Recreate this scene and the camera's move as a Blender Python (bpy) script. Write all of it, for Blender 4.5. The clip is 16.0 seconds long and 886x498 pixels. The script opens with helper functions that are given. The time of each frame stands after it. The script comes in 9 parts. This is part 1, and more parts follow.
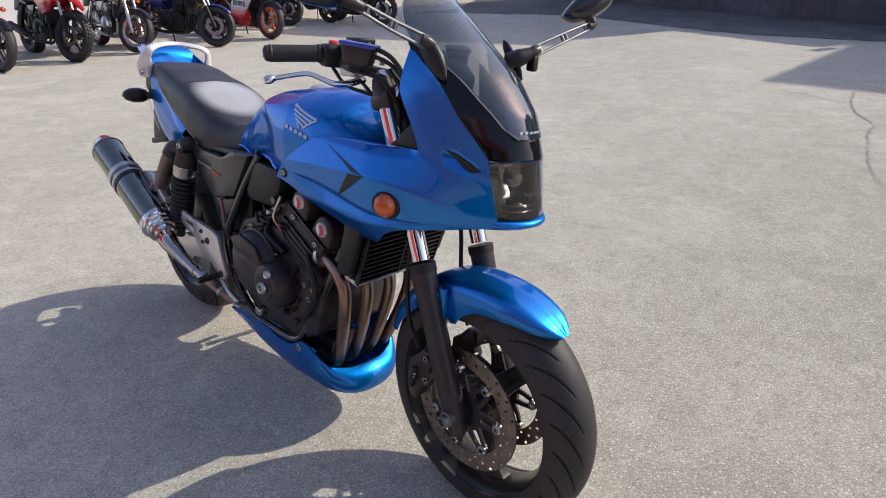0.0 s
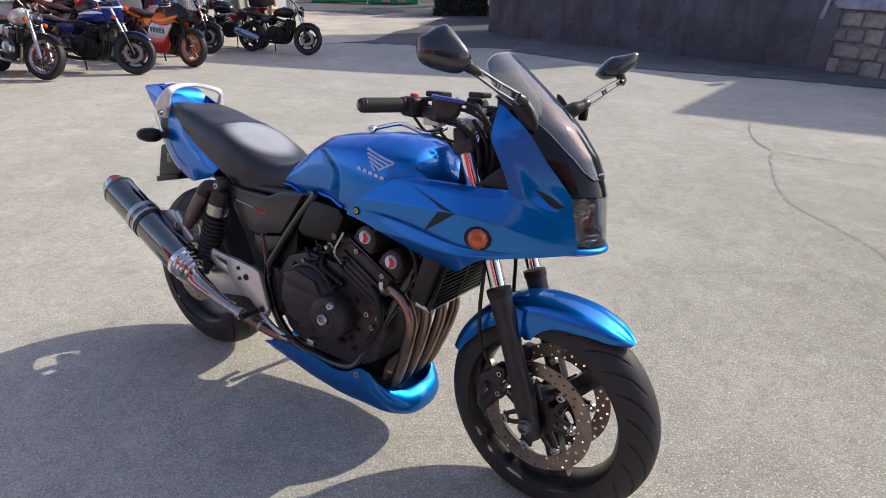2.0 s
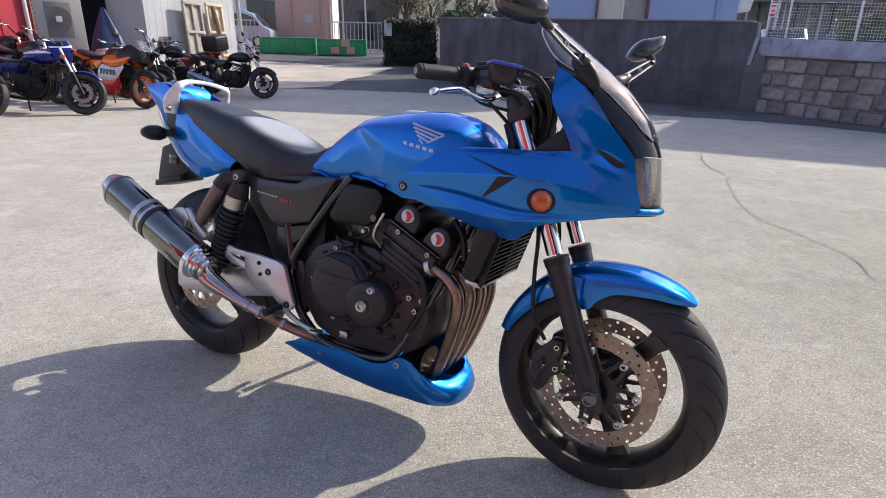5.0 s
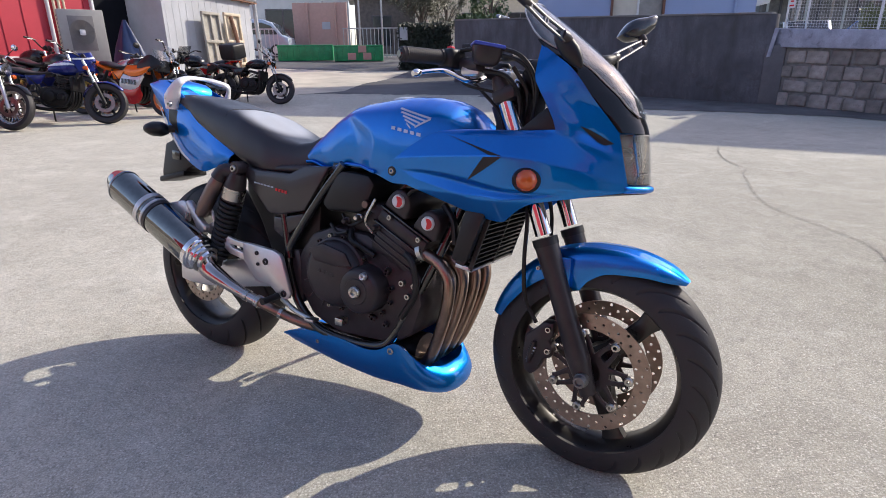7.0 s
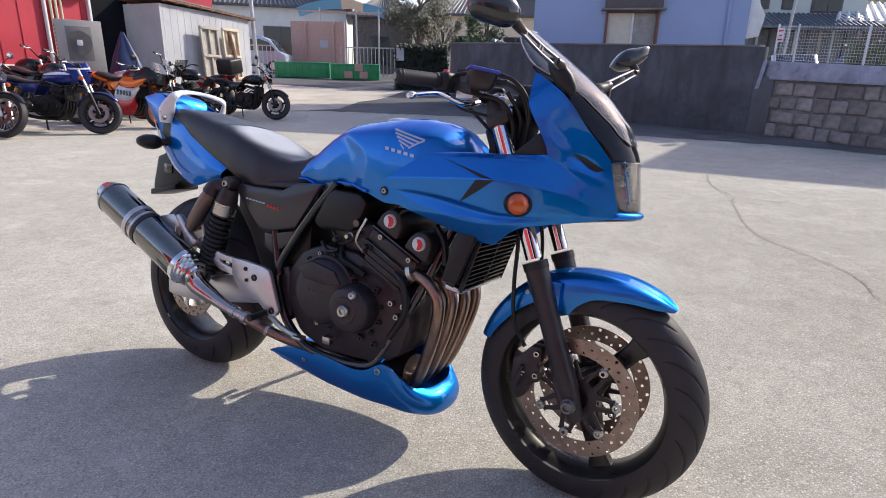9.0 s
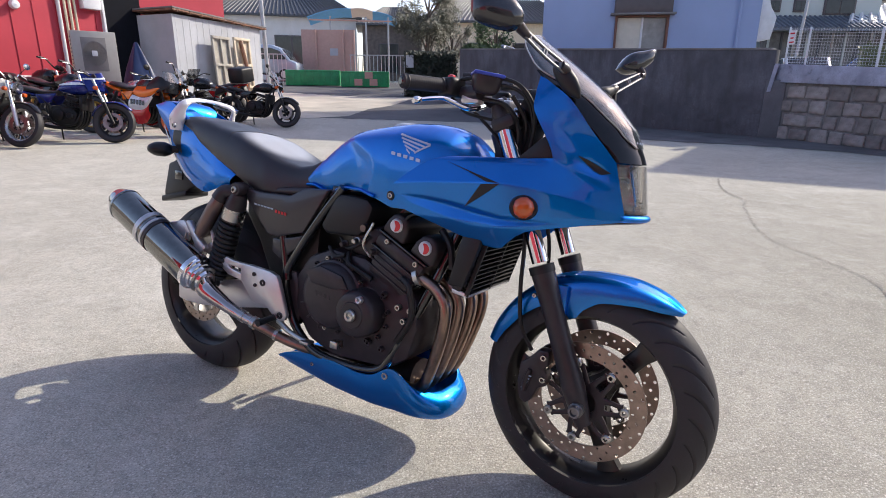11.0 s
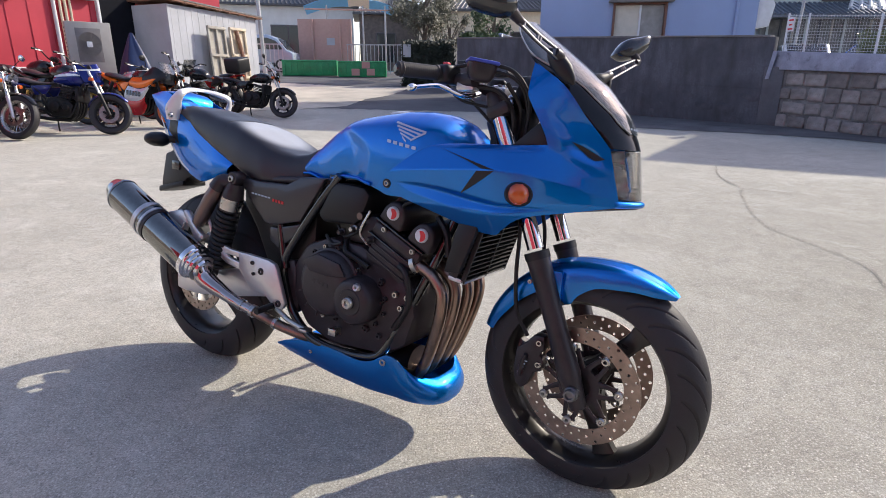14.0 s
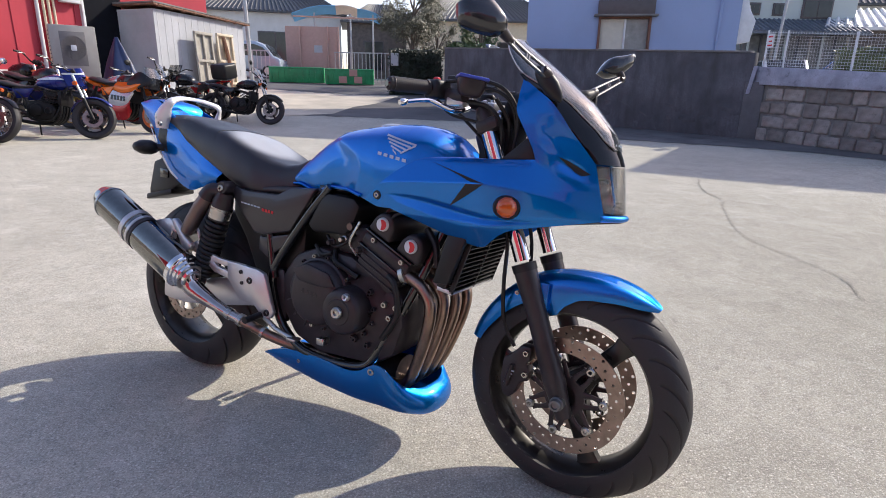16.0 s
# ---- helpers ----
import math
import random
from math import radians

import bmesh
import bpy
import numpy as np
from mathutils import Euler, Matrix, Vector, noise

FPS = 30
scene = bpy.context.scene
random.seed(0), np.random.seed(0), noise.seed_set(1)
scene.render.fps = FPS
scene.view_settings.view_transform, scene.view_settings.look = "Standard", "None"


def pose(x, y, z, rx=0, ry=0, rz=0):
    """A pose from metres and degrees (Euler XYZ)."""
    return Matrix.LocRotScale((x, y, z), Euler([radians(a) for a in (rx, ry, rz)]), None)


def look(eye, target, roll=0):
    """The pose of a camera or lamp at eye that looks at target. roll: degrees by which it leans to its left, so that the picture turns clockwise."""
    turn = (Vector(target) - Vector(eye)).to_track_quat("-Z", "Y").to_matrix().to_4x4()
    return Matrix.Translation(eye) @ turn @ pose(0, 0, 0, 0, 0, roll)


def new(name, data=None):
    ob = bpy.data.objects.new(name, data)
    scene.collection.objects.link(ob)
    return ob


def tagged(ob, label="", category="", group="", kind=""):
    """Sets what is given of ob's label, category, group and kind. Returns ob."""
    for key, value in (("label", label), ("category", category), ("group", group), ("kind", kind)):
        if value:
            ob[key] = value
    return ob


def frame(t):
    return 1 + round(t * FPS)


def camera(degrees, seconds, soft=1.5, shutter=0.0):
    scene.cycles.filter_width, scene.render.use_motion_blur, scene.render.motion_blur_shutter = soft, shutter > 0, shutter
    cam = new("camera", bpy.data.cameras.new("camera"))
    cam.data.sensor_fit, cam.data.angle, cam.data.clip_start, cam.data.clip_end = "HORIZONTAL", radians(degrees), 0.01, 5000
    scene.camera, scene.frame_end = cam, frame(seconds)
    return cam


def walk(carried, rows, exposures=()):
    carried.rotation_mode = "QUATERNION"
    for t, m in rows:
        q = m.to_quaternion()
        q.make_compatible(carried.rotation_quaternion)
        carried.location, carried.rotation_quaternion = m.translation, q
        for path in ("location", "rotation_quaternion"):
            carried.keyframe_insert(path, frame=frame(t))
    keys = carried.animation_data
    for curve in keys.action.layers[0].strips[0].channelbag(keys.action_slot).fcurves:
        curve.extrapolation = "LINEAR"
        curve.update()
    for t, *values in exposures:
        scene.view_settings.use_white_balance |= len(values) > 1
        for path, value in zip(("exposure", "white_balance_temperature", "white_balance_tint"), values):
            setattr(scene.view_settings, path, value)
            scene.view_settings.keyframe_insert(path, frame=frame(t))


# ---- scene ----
cam = camera(78.3, 16.0, 0.95)
PATH = [
    (0, (0.131, 0.197, 1.181), (-0.05, 1.977, 0.288), -1.4),
    (0.5, (-0.004, 0.133, 1.235), (-0.07, 1.94, 0.38), -2.5),
    (1, (-0.158, 0.086, 1.255), (-0.001, 1.903, 0.435), -1.1),
    (1.5, (-0.226, 0.066, 1.261), (-0.045, 1.891, 0.463), 1.9),
    (2, (-0.248, 0.06, 1.258), (-0.118, 1.883, 0.444), 0.5),
    (2.5, (-0.269, 0.134, 1.24), (-0.179, 1.973, 0.459), -0.7),
    (3, (-0.305, 0.263, 1.228), (-0.084, 2.13, 0.546), 0.1),
    (3.5, (-0.423, 0.214, 1.23), (-0.191, 2.064, 0.506), -1.4),
    (4, (-0.535, 0.131, 1.199), (-0.214, 1.974, 0.494), 0.1),
    (4.2, (-0.555, 0.111, 1.157), (-0.205, 1.959, 0.477), 1.3),
    (6.3, (-0.42, 0.009, 1.025), (-0.143, 1.884, 0.387), -0.1),
    (6.5, (-0.423, 0.012, 1.018), (-0.149, 1.871, 0.335), 0.1),
    (7, (-0.435, 0.023, 1.016), (-0.187, 1.904, 0.382), -0.7),
    (7.5, (-0.445, 0.029, 1.017), (-0.184, 1.915, 0.403), 1.3),
    (8, (-0.444, 0.026, 1.025), (-0.205, 1.926, 0.449), 0.2),
    (8.5, (-0.438, 0.026, 1.025), (-0.175, 1.93, 0.473), 1.0),
    (9, (-0.434, 0.025, 1.021), (-0.15, 1.922, 0.454), 1.1),
    (11.3, (-0.422, 0.018, 1.017), (-0.177, 1.926, 0.472), 0.5),
    (11.5, (-0.421, 0.015, 1.019), (-0.163, 1.921, 0.472), 0.6),
    (12, (-0.421, 0.002, 1.02), (-0.155, 1.905, 0.464), 0.9),
    (12.5, (-0.422, -0.001, 1.028), (-0.144, 1.904, 0.486), 0.9),
    (13, (-0.428, -0.004, 1.026), (-0.195, 1.903, 0.469), -0.2),
    (13.5, (-0.424, 0.003, 1.02), (-0.182, 1.908, 0.462), -0.4),
    (14, (-0.419, 0.006, 1.012), (-0.169, 1.904, 0.432), 0.2),
    (14.5, (-0.408, 0.0, 1.003), (-0.131, 1.882, 0.387), 0.7),
    (15, (-0.41, -0.003, 1.011), (-0.129, 1.879, 0.396), -0.2),
    (15.5, (-0.426, -0.014, 1.005), (-0.127, 1.862, 0.381), 2.4),
    (16, (-0.43, -0.011, 1.026), (-0.127, 1.888, 0.475), 1.1),
]
walk(cam, [(t, look(eye, target, roll)) for t, eye, target, roll in PATH], [(0, 0.64, 6720, 10), (2.5, 0.66, 6720, 10), (3.4, 0.79, 6640, 12), (16, 0.83, 6620, 12)])

# ---- light ----
SUN_AZ, SUN_EL = 24.4, 33.5          # degrees: from +x towards +y, and above the horizon
world = bpy.data.worlds.new("sky")
scene.world = world
world.use_nodes = True
wn = world.node_tree
sky = wn.nodes.new("ShaderNodeTexSky")
sky.sky_type, sky.sun_disc = "NISHITA", False
sky.sun_elevation, sky.sun_rotation = radians(SUN_EL), radians(90 - SUN_AZ)
sky.air_density, sky.dust_density, sky.ozone_density = 1.0, 1.1, 1.0
tint = wn.nodes.new("ShaderNodeMix")
tint.data_type, tint.blend_type = "RGBA", "MULTIPLY"
tint.inputs[0].default_value = 1.0
tint.inputs[7].default_value = (1.085, 0.965, 0.995, 1)
wn.links.new(sky.outputs["Color"], tint.inputs[6])
wn.links.new(tint.outputs[2], wn.nodes["Background"].inputs["Color"])
wn.nodes["Background"].inputs["Strength"].default_value = 0.150
sun_data = bpy.data.lights.new("sun", "SUN")
sun_data.energy, sun_data.angle, sun_data.color = 2.75, radians(0.53), (1.0, 0.95, 0.82)
sun = new("sun", sun_data)
to_sun = Vector((math.cos(radians(SUN_AZ)) * math.cos(radians(SUN_EL)), math.sin(radians(SUN_AZ)) * math.cos(radians(SUN_EL)), math.sin(radians(SUN_EL))))
sun.matrix_world = look(to_sun * 60, (0, 0, 0))


# ---- mesh helpers ----
def part(name, bm, mat, parent=None, label="", sharp=38, smooth=True):
    """Links a bmesh as one mesh object, under a thing or a part."""
    bmesh.ops.remove_doubles(bm, verts=bm.verts, dist=1e-6)
    bmesh.ops.recalc_face_normals(bm, faces=bm.faces)
    for f in bm.faces:
        f.smooth = smooth
    if smooth:
        lim = radians(sharp)
        for e in bm.edges:
            if len(e.link_faces) == 2 and e.calc_face_angle(0) > lim:
                e.smooth = False
    me = bpy.data.meshes.new(name)
    bm.to_mesh(me)
    bm.free()
    for m in mat if isinstance(mat, (list, tuple)) else [mat]:
        me.materials.append(m)
    ob = new(name, me)
    if parent is not None:
        ob.parent = parent
    if label:
        tagged(ob, label)
    return ob


def thing(name, m, label, category, group="", kind=""):
    ob = new(name)
    ob.empty_display_size = 0.1
    ob.matrix_world = m
    return tagged(ob, label, category, group, kind)


def crom(pts, n):
    """n points on a smooth curve through pts."""
    p = np.array(pts, float)
    if len(p) == 2:
        t = np.linspace(0, 1, n)[:, None]
        return p[0] * (1 - t) + p[1] * t
    q = np.vstack([2 * p[0] - p[1], p, 2 * p[-1] - p[-2]])
    s = np.concatenate([[0], np.cumsum(np.linalg.norm(np.diff(p, axis=0), axis=1))])
    out = []
    for u in np.linspace(0, s[-1], n):
        i = min(max(int(np.searchsorted(s, u)) - 1, 0), len(p) - 2)
        t = (u - s[i]) / max(s[i + 1] - s[i], 1e-9)
        a, b, c, d = q[i:i + 4]
        out.append(0.5 * (2 * b + (c - a) * t + (2 * a - 5 * b + 4 * c - d) * t * t + (3 * b - a - 3 * c + d) * t ** 3))
    return np.array(out)


def interp(x, pts):
    xs, ys = zip(*pts)
    return float(np.interp(x, xs, ys))


def step(v):
    v = min(1.0, max(0.0, v))
    return v * v * (3 - 2 * v)


def loft(bm, rings, closed=True, caps=True):
    """Skin over rings of equally many points."""
    vs = [[bm.verts.new(tuple(map(float, p))) for p in r] for r in rings]
    n = len(vs[0])
    for a, b in zip(vs, vs[1:]):
        for i in range(n if closed else n - 1):
            j = (i + 1) % n
            try:
                bm.faces.new((a[i], a[j], b[j], b[i]))
            except ValueError:
                pass
    if caps and closed:
        for r in (vs[0], vs[-1]):
            try:
                bm.faces.new(r)
            except ValueError:
                pass
    return bm


def tube(bm, pts, r, seg=10, n=None, flat=1.0):
    """A round bar along a smooth curve; r may be a list along it."""
    n = n or (2 if len(pts) == 2 else 6 * (len(pts) - 1) + 1)
    c = crom(pts, n)
    rr = np.interp(np.linspace(0, 1, n), np.linspace(0, 1, len(r)), r) if isinstance(r, (list, tuple)) else [r] * n
    side, rings = None, []
    for i in range(n):
        t = Vector(c[min(i + 1, n - 1)] - c[max(i - 1, 0)]).normalized()
        if side is None:
            side = t.orthogonal().normalized() if abs(t.z) > 0.99 else t.cross(Vector((0, 0, 1))).normalized()
        side = (side - t * side.dot(t)).normalized()
        up = t.cross(side)
        rings.append([Vector(c[i]) + float(rr[i]) * (math.cos(a) * side + flat * math.sin(a) * up) for a in np.linspace(0, 2 * math.pi, seg, endpoint=False)])
    return loft(bm, rings)


def lathe(bm, prof, m=Matrix(), seg=32, closed=False):
    """Turns (radius, along y) round the y axis of m."""
    prof = list(prof) + ([prof[0]] if closed else [])
    rings = [[m @ Vector((r * math.cos(a), y, r * math.sin(a))) for a in np.linspace(0, 2 * math.pi, seg, endpoint=False)] for r, y in prof]
    vs = [[bm.verts.new(p) for p in r] for r in rings]
    for a, b in zip(vs, vs[1:]):
        for i in range(seg):
            j = (i + 1) % seg
            bm.faces.new((a[i], a[j], b[j], b[i]))
    if not closed:
        for r, (rad, y) in ((vs[0], prof[0]), (vs[-1], prof[-1])):
            if rad > 1e-4:
                bm.faces.new(r)
    return bm


def box(bm, centre, size, m=Matrix(), bevel=0.0, seg=2):
    t = bmesh.new()
    bmesh.ops.create_cube(t, size=1, matrix=m @ Matrix.Translation(centre) @ Matrix.Diagonal((*size, 1)))
    if bevel:
        bmesh.ops.bevel(t, geom=list(t.edges), offset=bevel, segments=seg, affect="EDGES", profile=0.5)
    return add(bm, t)


def add(bm, t):
    """Takes the bmesh t into bm."""
    m = {v: bm.verts.new(v.co) for v in t.verts}
    for f in t.faces:
        try:
            bm.faces.new([m[v] for v in f.verts])
        except ValueError:
            pass
    t.free()
    return bm


def prism(bm, poly, y0, y1, bevel=0.0, m=Matrix(), seg=2):
    """A plate with an outline in x and z, from y0 to y1."""
    t = bmesh.new()
    a = [t.verts.new((x, y0, z)) for x, z in poly]
    b = [t.verts.new((x, y1, z)) for x, z in poly]
    t.faces.new(a)
    t.faces.new(b[::-1])
    for i in range(len(a)):
        j = (i + 1) % len(a)
        t.faces.new((a[i], b[i], b[j], a[j]))
    bmesh.ops.recalc_face_normals(t, faces=t.faces)
    if bevel:
        bmesh.ops.bevel(t, geom=list(t.edges), offset=bevel, segments=seg, affect="EDGES", profile=0.5)
    bmesh.ops.transform(t, matrix=m, verts=t.verts)
    return add(bm, t)


def shell(bm, grid, push):
    """A curved sheet over a grid of points, with thickness: push(p) gives the inner point."""
    inner = [[push(Vector(p)) for p in row] for row in grid]
    a = [[bm.verts.new(Vector(p)) for p in row] for row in grid]
    b = [[bm.verts.new(p) for p in row] for row in inner]
    n, m = len(a), len(a[0])

    def q(*v):
        try:
            bm.faces.new(v)
        except ValueError:
            pass
    for i in range(n - 1):
        for j in range(m - 1):
            q(a[i][j], a[i][j + 1], a[i + 1][j + 1], a[i + 1][j])
            q(b[i][j], b[i + 1][j], b[i + 1][j + 1], b[i][j + 1])
    for i in range(n - 1):
        q(a[i][0], a[i + 1][0], b[i + 1][0], b[i][0])
        q(a[i][-1], b[i][-1], b[i + 1][-1], a[i + 1][-1])
    for j in range(m - 1):
        q(a[0][j], b[0][j], b[0][j + 1], a[0][j + 1])
        q(a[-1][j], a[-1][j + 1], b[-1][j + 1], b[-1][j])
    return bm


def bolt(bm, p, r=0.008, h=0.006, m=None):
    """A round-headed bolt with a socket, facing -y."""
    m = Matrix.Translation(p) if m is None else m
    return lathe(bm, [(0.0001, h * 0.3), (r * 0.45, h * 0.3), (r * 0.5, -h), (r * 0.85, -h), (r, -h * 0.6), (r, 0.002)], m, 12)


# ---- materials ----
def shader(name):
    mat = bpy.data.materials.new(name)
    mat.use_nodes = True
    nt = mat.node_tree
    return mat, nt, nt.nodes["Principled BSDF"]


def node(nt, kind, **inputs):
    n = nt.nodes.new("ShaderNode" + kind)
    for k, v in inputs.items():
        n.inputs[k.replace("_", " ")].default_value = v
    return n


def noise_of(nt, scale, detail=4.0, rough=0.55, dist=0.0, coords="Object"):
    tc = nt.nodes.new("ShaderNodeTexCoord")
    n = node(nt, "TexNoise", Scale=scale, Detail=detail, Roughness=rough, Distortion=dist)
    nt.links.new(tc.outputs[coords], n.inputs["Vector"])
    return n


def ramp(nt, src, stops):
    r = nt.nodes.new("ShaderNodeValToRGB")
    e = r.color_ramp.elements
    while len(e) < len(stops):
        e.new(0.5)
    for k, (pos, c) in zip(e, stops):
        k.position, k.color = pos, (*c, 1) if len(c) == 3 else c
    nt.links.new(src, r.inputs["Fac"])
    return r.outputs["Color"]


def mixed(nt, fac, a, b, blend="MIX"):
    m = nt.nodes.new("ShaderNodeMix")
    m.data_type, m.blend_type = "RGBA", blend
    for sock, v in (("Factor", fac), ("A", a), ("B", b)):
        s = [i for i in m.inputs if i.name == sock and i.type == ("VALUE" if sock == "Factor" else "RGBA")][0]
        if isinstance(v, (int, float)):
            s.default_value = v
        elif isinstance(v, tuple):
            s.default_value = (*v, 1)
        else:
            nt.links.new(v, s)
    return [o for o in m.outputs if o.type == "RGBA"][0]


def bumped(nt, b, src, strength, dist):
    n = node(nt, "Bump", Strength=strength, Distance=dist)
    nt.links.new(src, n.inputs["Height"])
    nt.links.new(n.outputs["Normal"], b.inputs["Normal"])


def surface(name, col, rough=0.5, metal=0.0, vary=0.15, scale=6.0, fine=90.0, bump=0.0, coat=0.0, coat_rough=0.03, rough_vary=0.1, spec=0.5, dirt=None):
    """A plain material: its colour wanders at two scales, its gloss with it, with a fine relief."""
    mat, nt, b = shader(name)
    big, small = noise_of(nt, scale), noise_of(nt, fine, 3.0)
    lo, hi = tuple(c * (1 - vary) for c in col), tuple(min(1.0, c * (1 + vary)) for c in col)
    c = ramp(nt, big.outputs["Fac"], [(0.3, lo), (0.7, hi)])
    c = mixed(nt, ramp(nt, small.outputs["Fac"], [(0.35, (0, 0, 0)), (0.7, (vary, vary, vary))]), c, tuple(x * 0.7 for x in col))
    if dirt:
        spots = noise_of(nt, scale * 2.3, 6.0, 0.7)
        c = mixed(nt, ramp(nt, spots.outputs["Fac"], [(0.55, (0, 0, 0)), (0.75, (0.8, 0.8, 0.8))]), c, dirt)
    nt.links.new(c, b.inputs["Base Color"])
    r = node(nt, "MapRange")
    nt.links.new(big.outputs["Fac"], r.inputs["Value"])
    r.inputs["To Min"].default_value, r.inputs["To Max"].default_value = max(0.02, rough - rough_vary), min(1, rough + rough_vary)
    nt.links.new(r.outputs["Result"], b.inputs["Roughness"])
    b.inputs["Metallic"].default_value = metal
    b.inputs["Specular IOR Level"].default_value = spec
    b.inputs["Coat Weight"].default_value, b.inputs["Coat Roughness"].default_value = coat, coat_rough
    if bump:
        bumped(nt, b, small.outputs["Fac"], 0.6, bump)
    return mat


def blue_metallic():
    """Candy blue: fine flakes under a clear coat."""
    mat, nt, b = shader("blue_metallic_paint")
    tc = nt.nodes.new("ShaderNodeTexCoord")
    v = node(nt, "TexVoronoi", Scale=1800.0)
    nt.links.new(tc.outputs["Object"], v.inputs["Vector"])
    big = noise_of(nt, 5.0)
    c = mixed(nt, ramp(nt, v.outputs["Color"], [(0.2, (0.0, 0.0, 0.0)), (0.9, (0.5, 0.5, 0.5))]), (0.0, 0.162, 0.50), (0.0, 0.270, 0.81))
    c = mixed(nt, ramp(nt, big.outputs["Fac"], [(0.4, (0, 0, 0)), (0.7, (0.25, 0.25, 0.25))]), c, (0.0, 0.13, 0.45))
    nt.links.new(c, b.inputs["Base Color"])
    b.inputs["Metallic"].default_value, b.inputs["Roughness"].default_value = 0.86, 0.37
    b.inputs["Specular Tint"].default_value = (0.04, 0.45, 1.0, 1)
    b.inputs["Coat Tint"].default_value = (0.30, 0.90, 1.0, 1)
    b.inputs["Coat Weight"].default_value, b.inputs["Coat Roughness"].default_value = 0.75, 0.03
    return mat


def by_piece(mat, amount):
    """Every piece with this material gets a brightness of its own."""
    nt = mat.node_tree
    b = nt.nodes["Principled BSDF"]
    src = b.inputs["Base Color"].links[0].from_socket
    info, r = nt.nodes.new("ShaderNodeObjectInfo"), node(nt, "MapRange")
    r.inputs["To Min"].default_value, r.inputs["To Max"].default_value = 1 - amount, 1 + amount
    nt.links.new(info.outputs["Random"], r.inputs["Value"])
    hsv = nt.nodes.new("ShaderNodeHueSaturation")
    nt.links.new(r.outputs["Result"], hsv.inputs["Value"])
    nt.links.new(src, hsv.inputs["Color"])
    nt.links.new(hsv.outputs["Color"], b.inputs["Base Color"])
    return mat


def streaked(mat, col, amount):
    """Damp runs down the surface in long uneven streaks."""
    nt = mat.node_tree
    b = nt.nodes["Principled BSDF"]
    src = b.inputs["Base Color"].links[0].from_socket
    tc, mp = nt.nodes.new("ShaderNodeTexCoord"), nt.nodes.new("ShaderNodeMapping")
    mp.inputs["Scale"].default_value = (1.7, 1.7, 0.5)
    nt.links.new(tc.outputs["Object"], mp.inputs["Vector"])
    n = node(nt, "TexNoise", Scale=1.6, Detail=6.0, Roughness=0.65)
    nt.links.new(mp.outputs["Vector"], n.inputs["Vector"])
    c = mixed(nt, ramp(nt, n.outputs["Fac"], [(0.44, (0, 0, 0)), (0.64, (amount, amount, amount))]), src, col)
    nt.links.new(c, b.inputs["Base Color"])
    return mat


def glass_like(name, col, rough=0.02, alpha=0.3):
    mat, nt, b = shader(name)
    b.inputs["Base Color"].default_value = (*col, 1)
    b.inputs["Roughness"].default_value, b.inputs["Alpha"].default_value = rough, alpha
    b.inputs["Coat Weight"].default_value, b.inputs["Coat Roughness"].default_value = 0.6, 0.01
    return mat


BLUE = blue_metallic()
RUBBER = surface("tyre_rubber", (0.024, 0.0215, 0.0235), 0.62, vary=0.25, scale=14, fine=260, bump=0.0006, rough_vary=0.12)
BLACK_CAST = surface("black_cast_paint", (0.034, 0.027, 0.030), 0.36, vary=0.3, scale=22, fine=420, bump=0.0005, rough_vary=0.12, spec=0.38)
BLACK_GLOSS = surface("black_gloss_paint", (0.008, 0.008, 0.009), 0.14, vary=0.2, coat=0.6, rough_vary=0.05)
BLACK_PLASTIC = surface("black_plastic", (0.011, 0.0105, 0.0115), 0.46, vary=0.2, fine=600, bump=0.0003, spec=0.4)
GREY_PANEL = surface("dark_grey_panel", (0.035, 0.032, 0.036), 0.34, metal=0.3, vary=0.15, coat=0.35)
RIM_PAINT = surface("dark_rim_paint", (0.05, 0.047, 0.045), 0.3, metal=0.6, vary=0.2, scale=18)
CHROME = surface("chrome", (0.75, 0.75, 0.77), 0.07, metal=1.0, vary=0.05, rough_vary=0.03)
STEEL = surface("steel", (0.50, 0.48, 0.45), 0.28, metal=1.0, vary=0.15, scale=12)
ALLOY = surface("silver_alloy", (0.62, 0.60, 0.60), 0.33, metal=0.75, vary=0.08, scale=10, fine=300, bump=0.0002)
DISC = surface("brake_disc_steel", (0.32, 0.255, 0.215), 0.36, metal=1.0, vary=0.25, scale=30, rough_vary=0.1)
PIPE = surface("heat_stained_pipe", (0.31, 0.22, 0.175), 0.32, metal=1.0, vary=0.35, scale=9, rough_vary=0.08, dirt=(0.13, 0.085, 0.06))
CAN = surface("dark_polished_canister", (0.22, 0.22, 0.205), 0.06, metal=1.0, vary=0.1, scale=60, coat=0.3, rough_vary=0.03)
POLISHED = surface("polished_pipe", (0.52, 0.46, 0.43), 0.10, metal=1.0, vary=0.2, scale=10, rough_vary=0.04)
VINYL = surface("black_seat_vinyl", (0.022, 0.0205, 0.025), 0.42, vary=0.18, scale=8, fine=700, bump=0.0002, spec=0.55, rough_vary=0.04)
ORANGE = glass_like("amber_lens", (0.55, 0.095, 0.012), 0.12, 1.0)
CLEAR = glass_like("clear_lens", (0.03, 0.03, 0.032), 0.02, 0.24)
LAMP_BOWL = surface("lamp_bowl", (0.44, 0.42, 0.41), 0.11, metal=1.0, vary=0.25, scale=20)
MIRROR_SHELL = surface("mirror_shell_paint", (0.030, 0.031, 0.034), 0.24, metal=0.35, vary=0.15, coat=0.7)
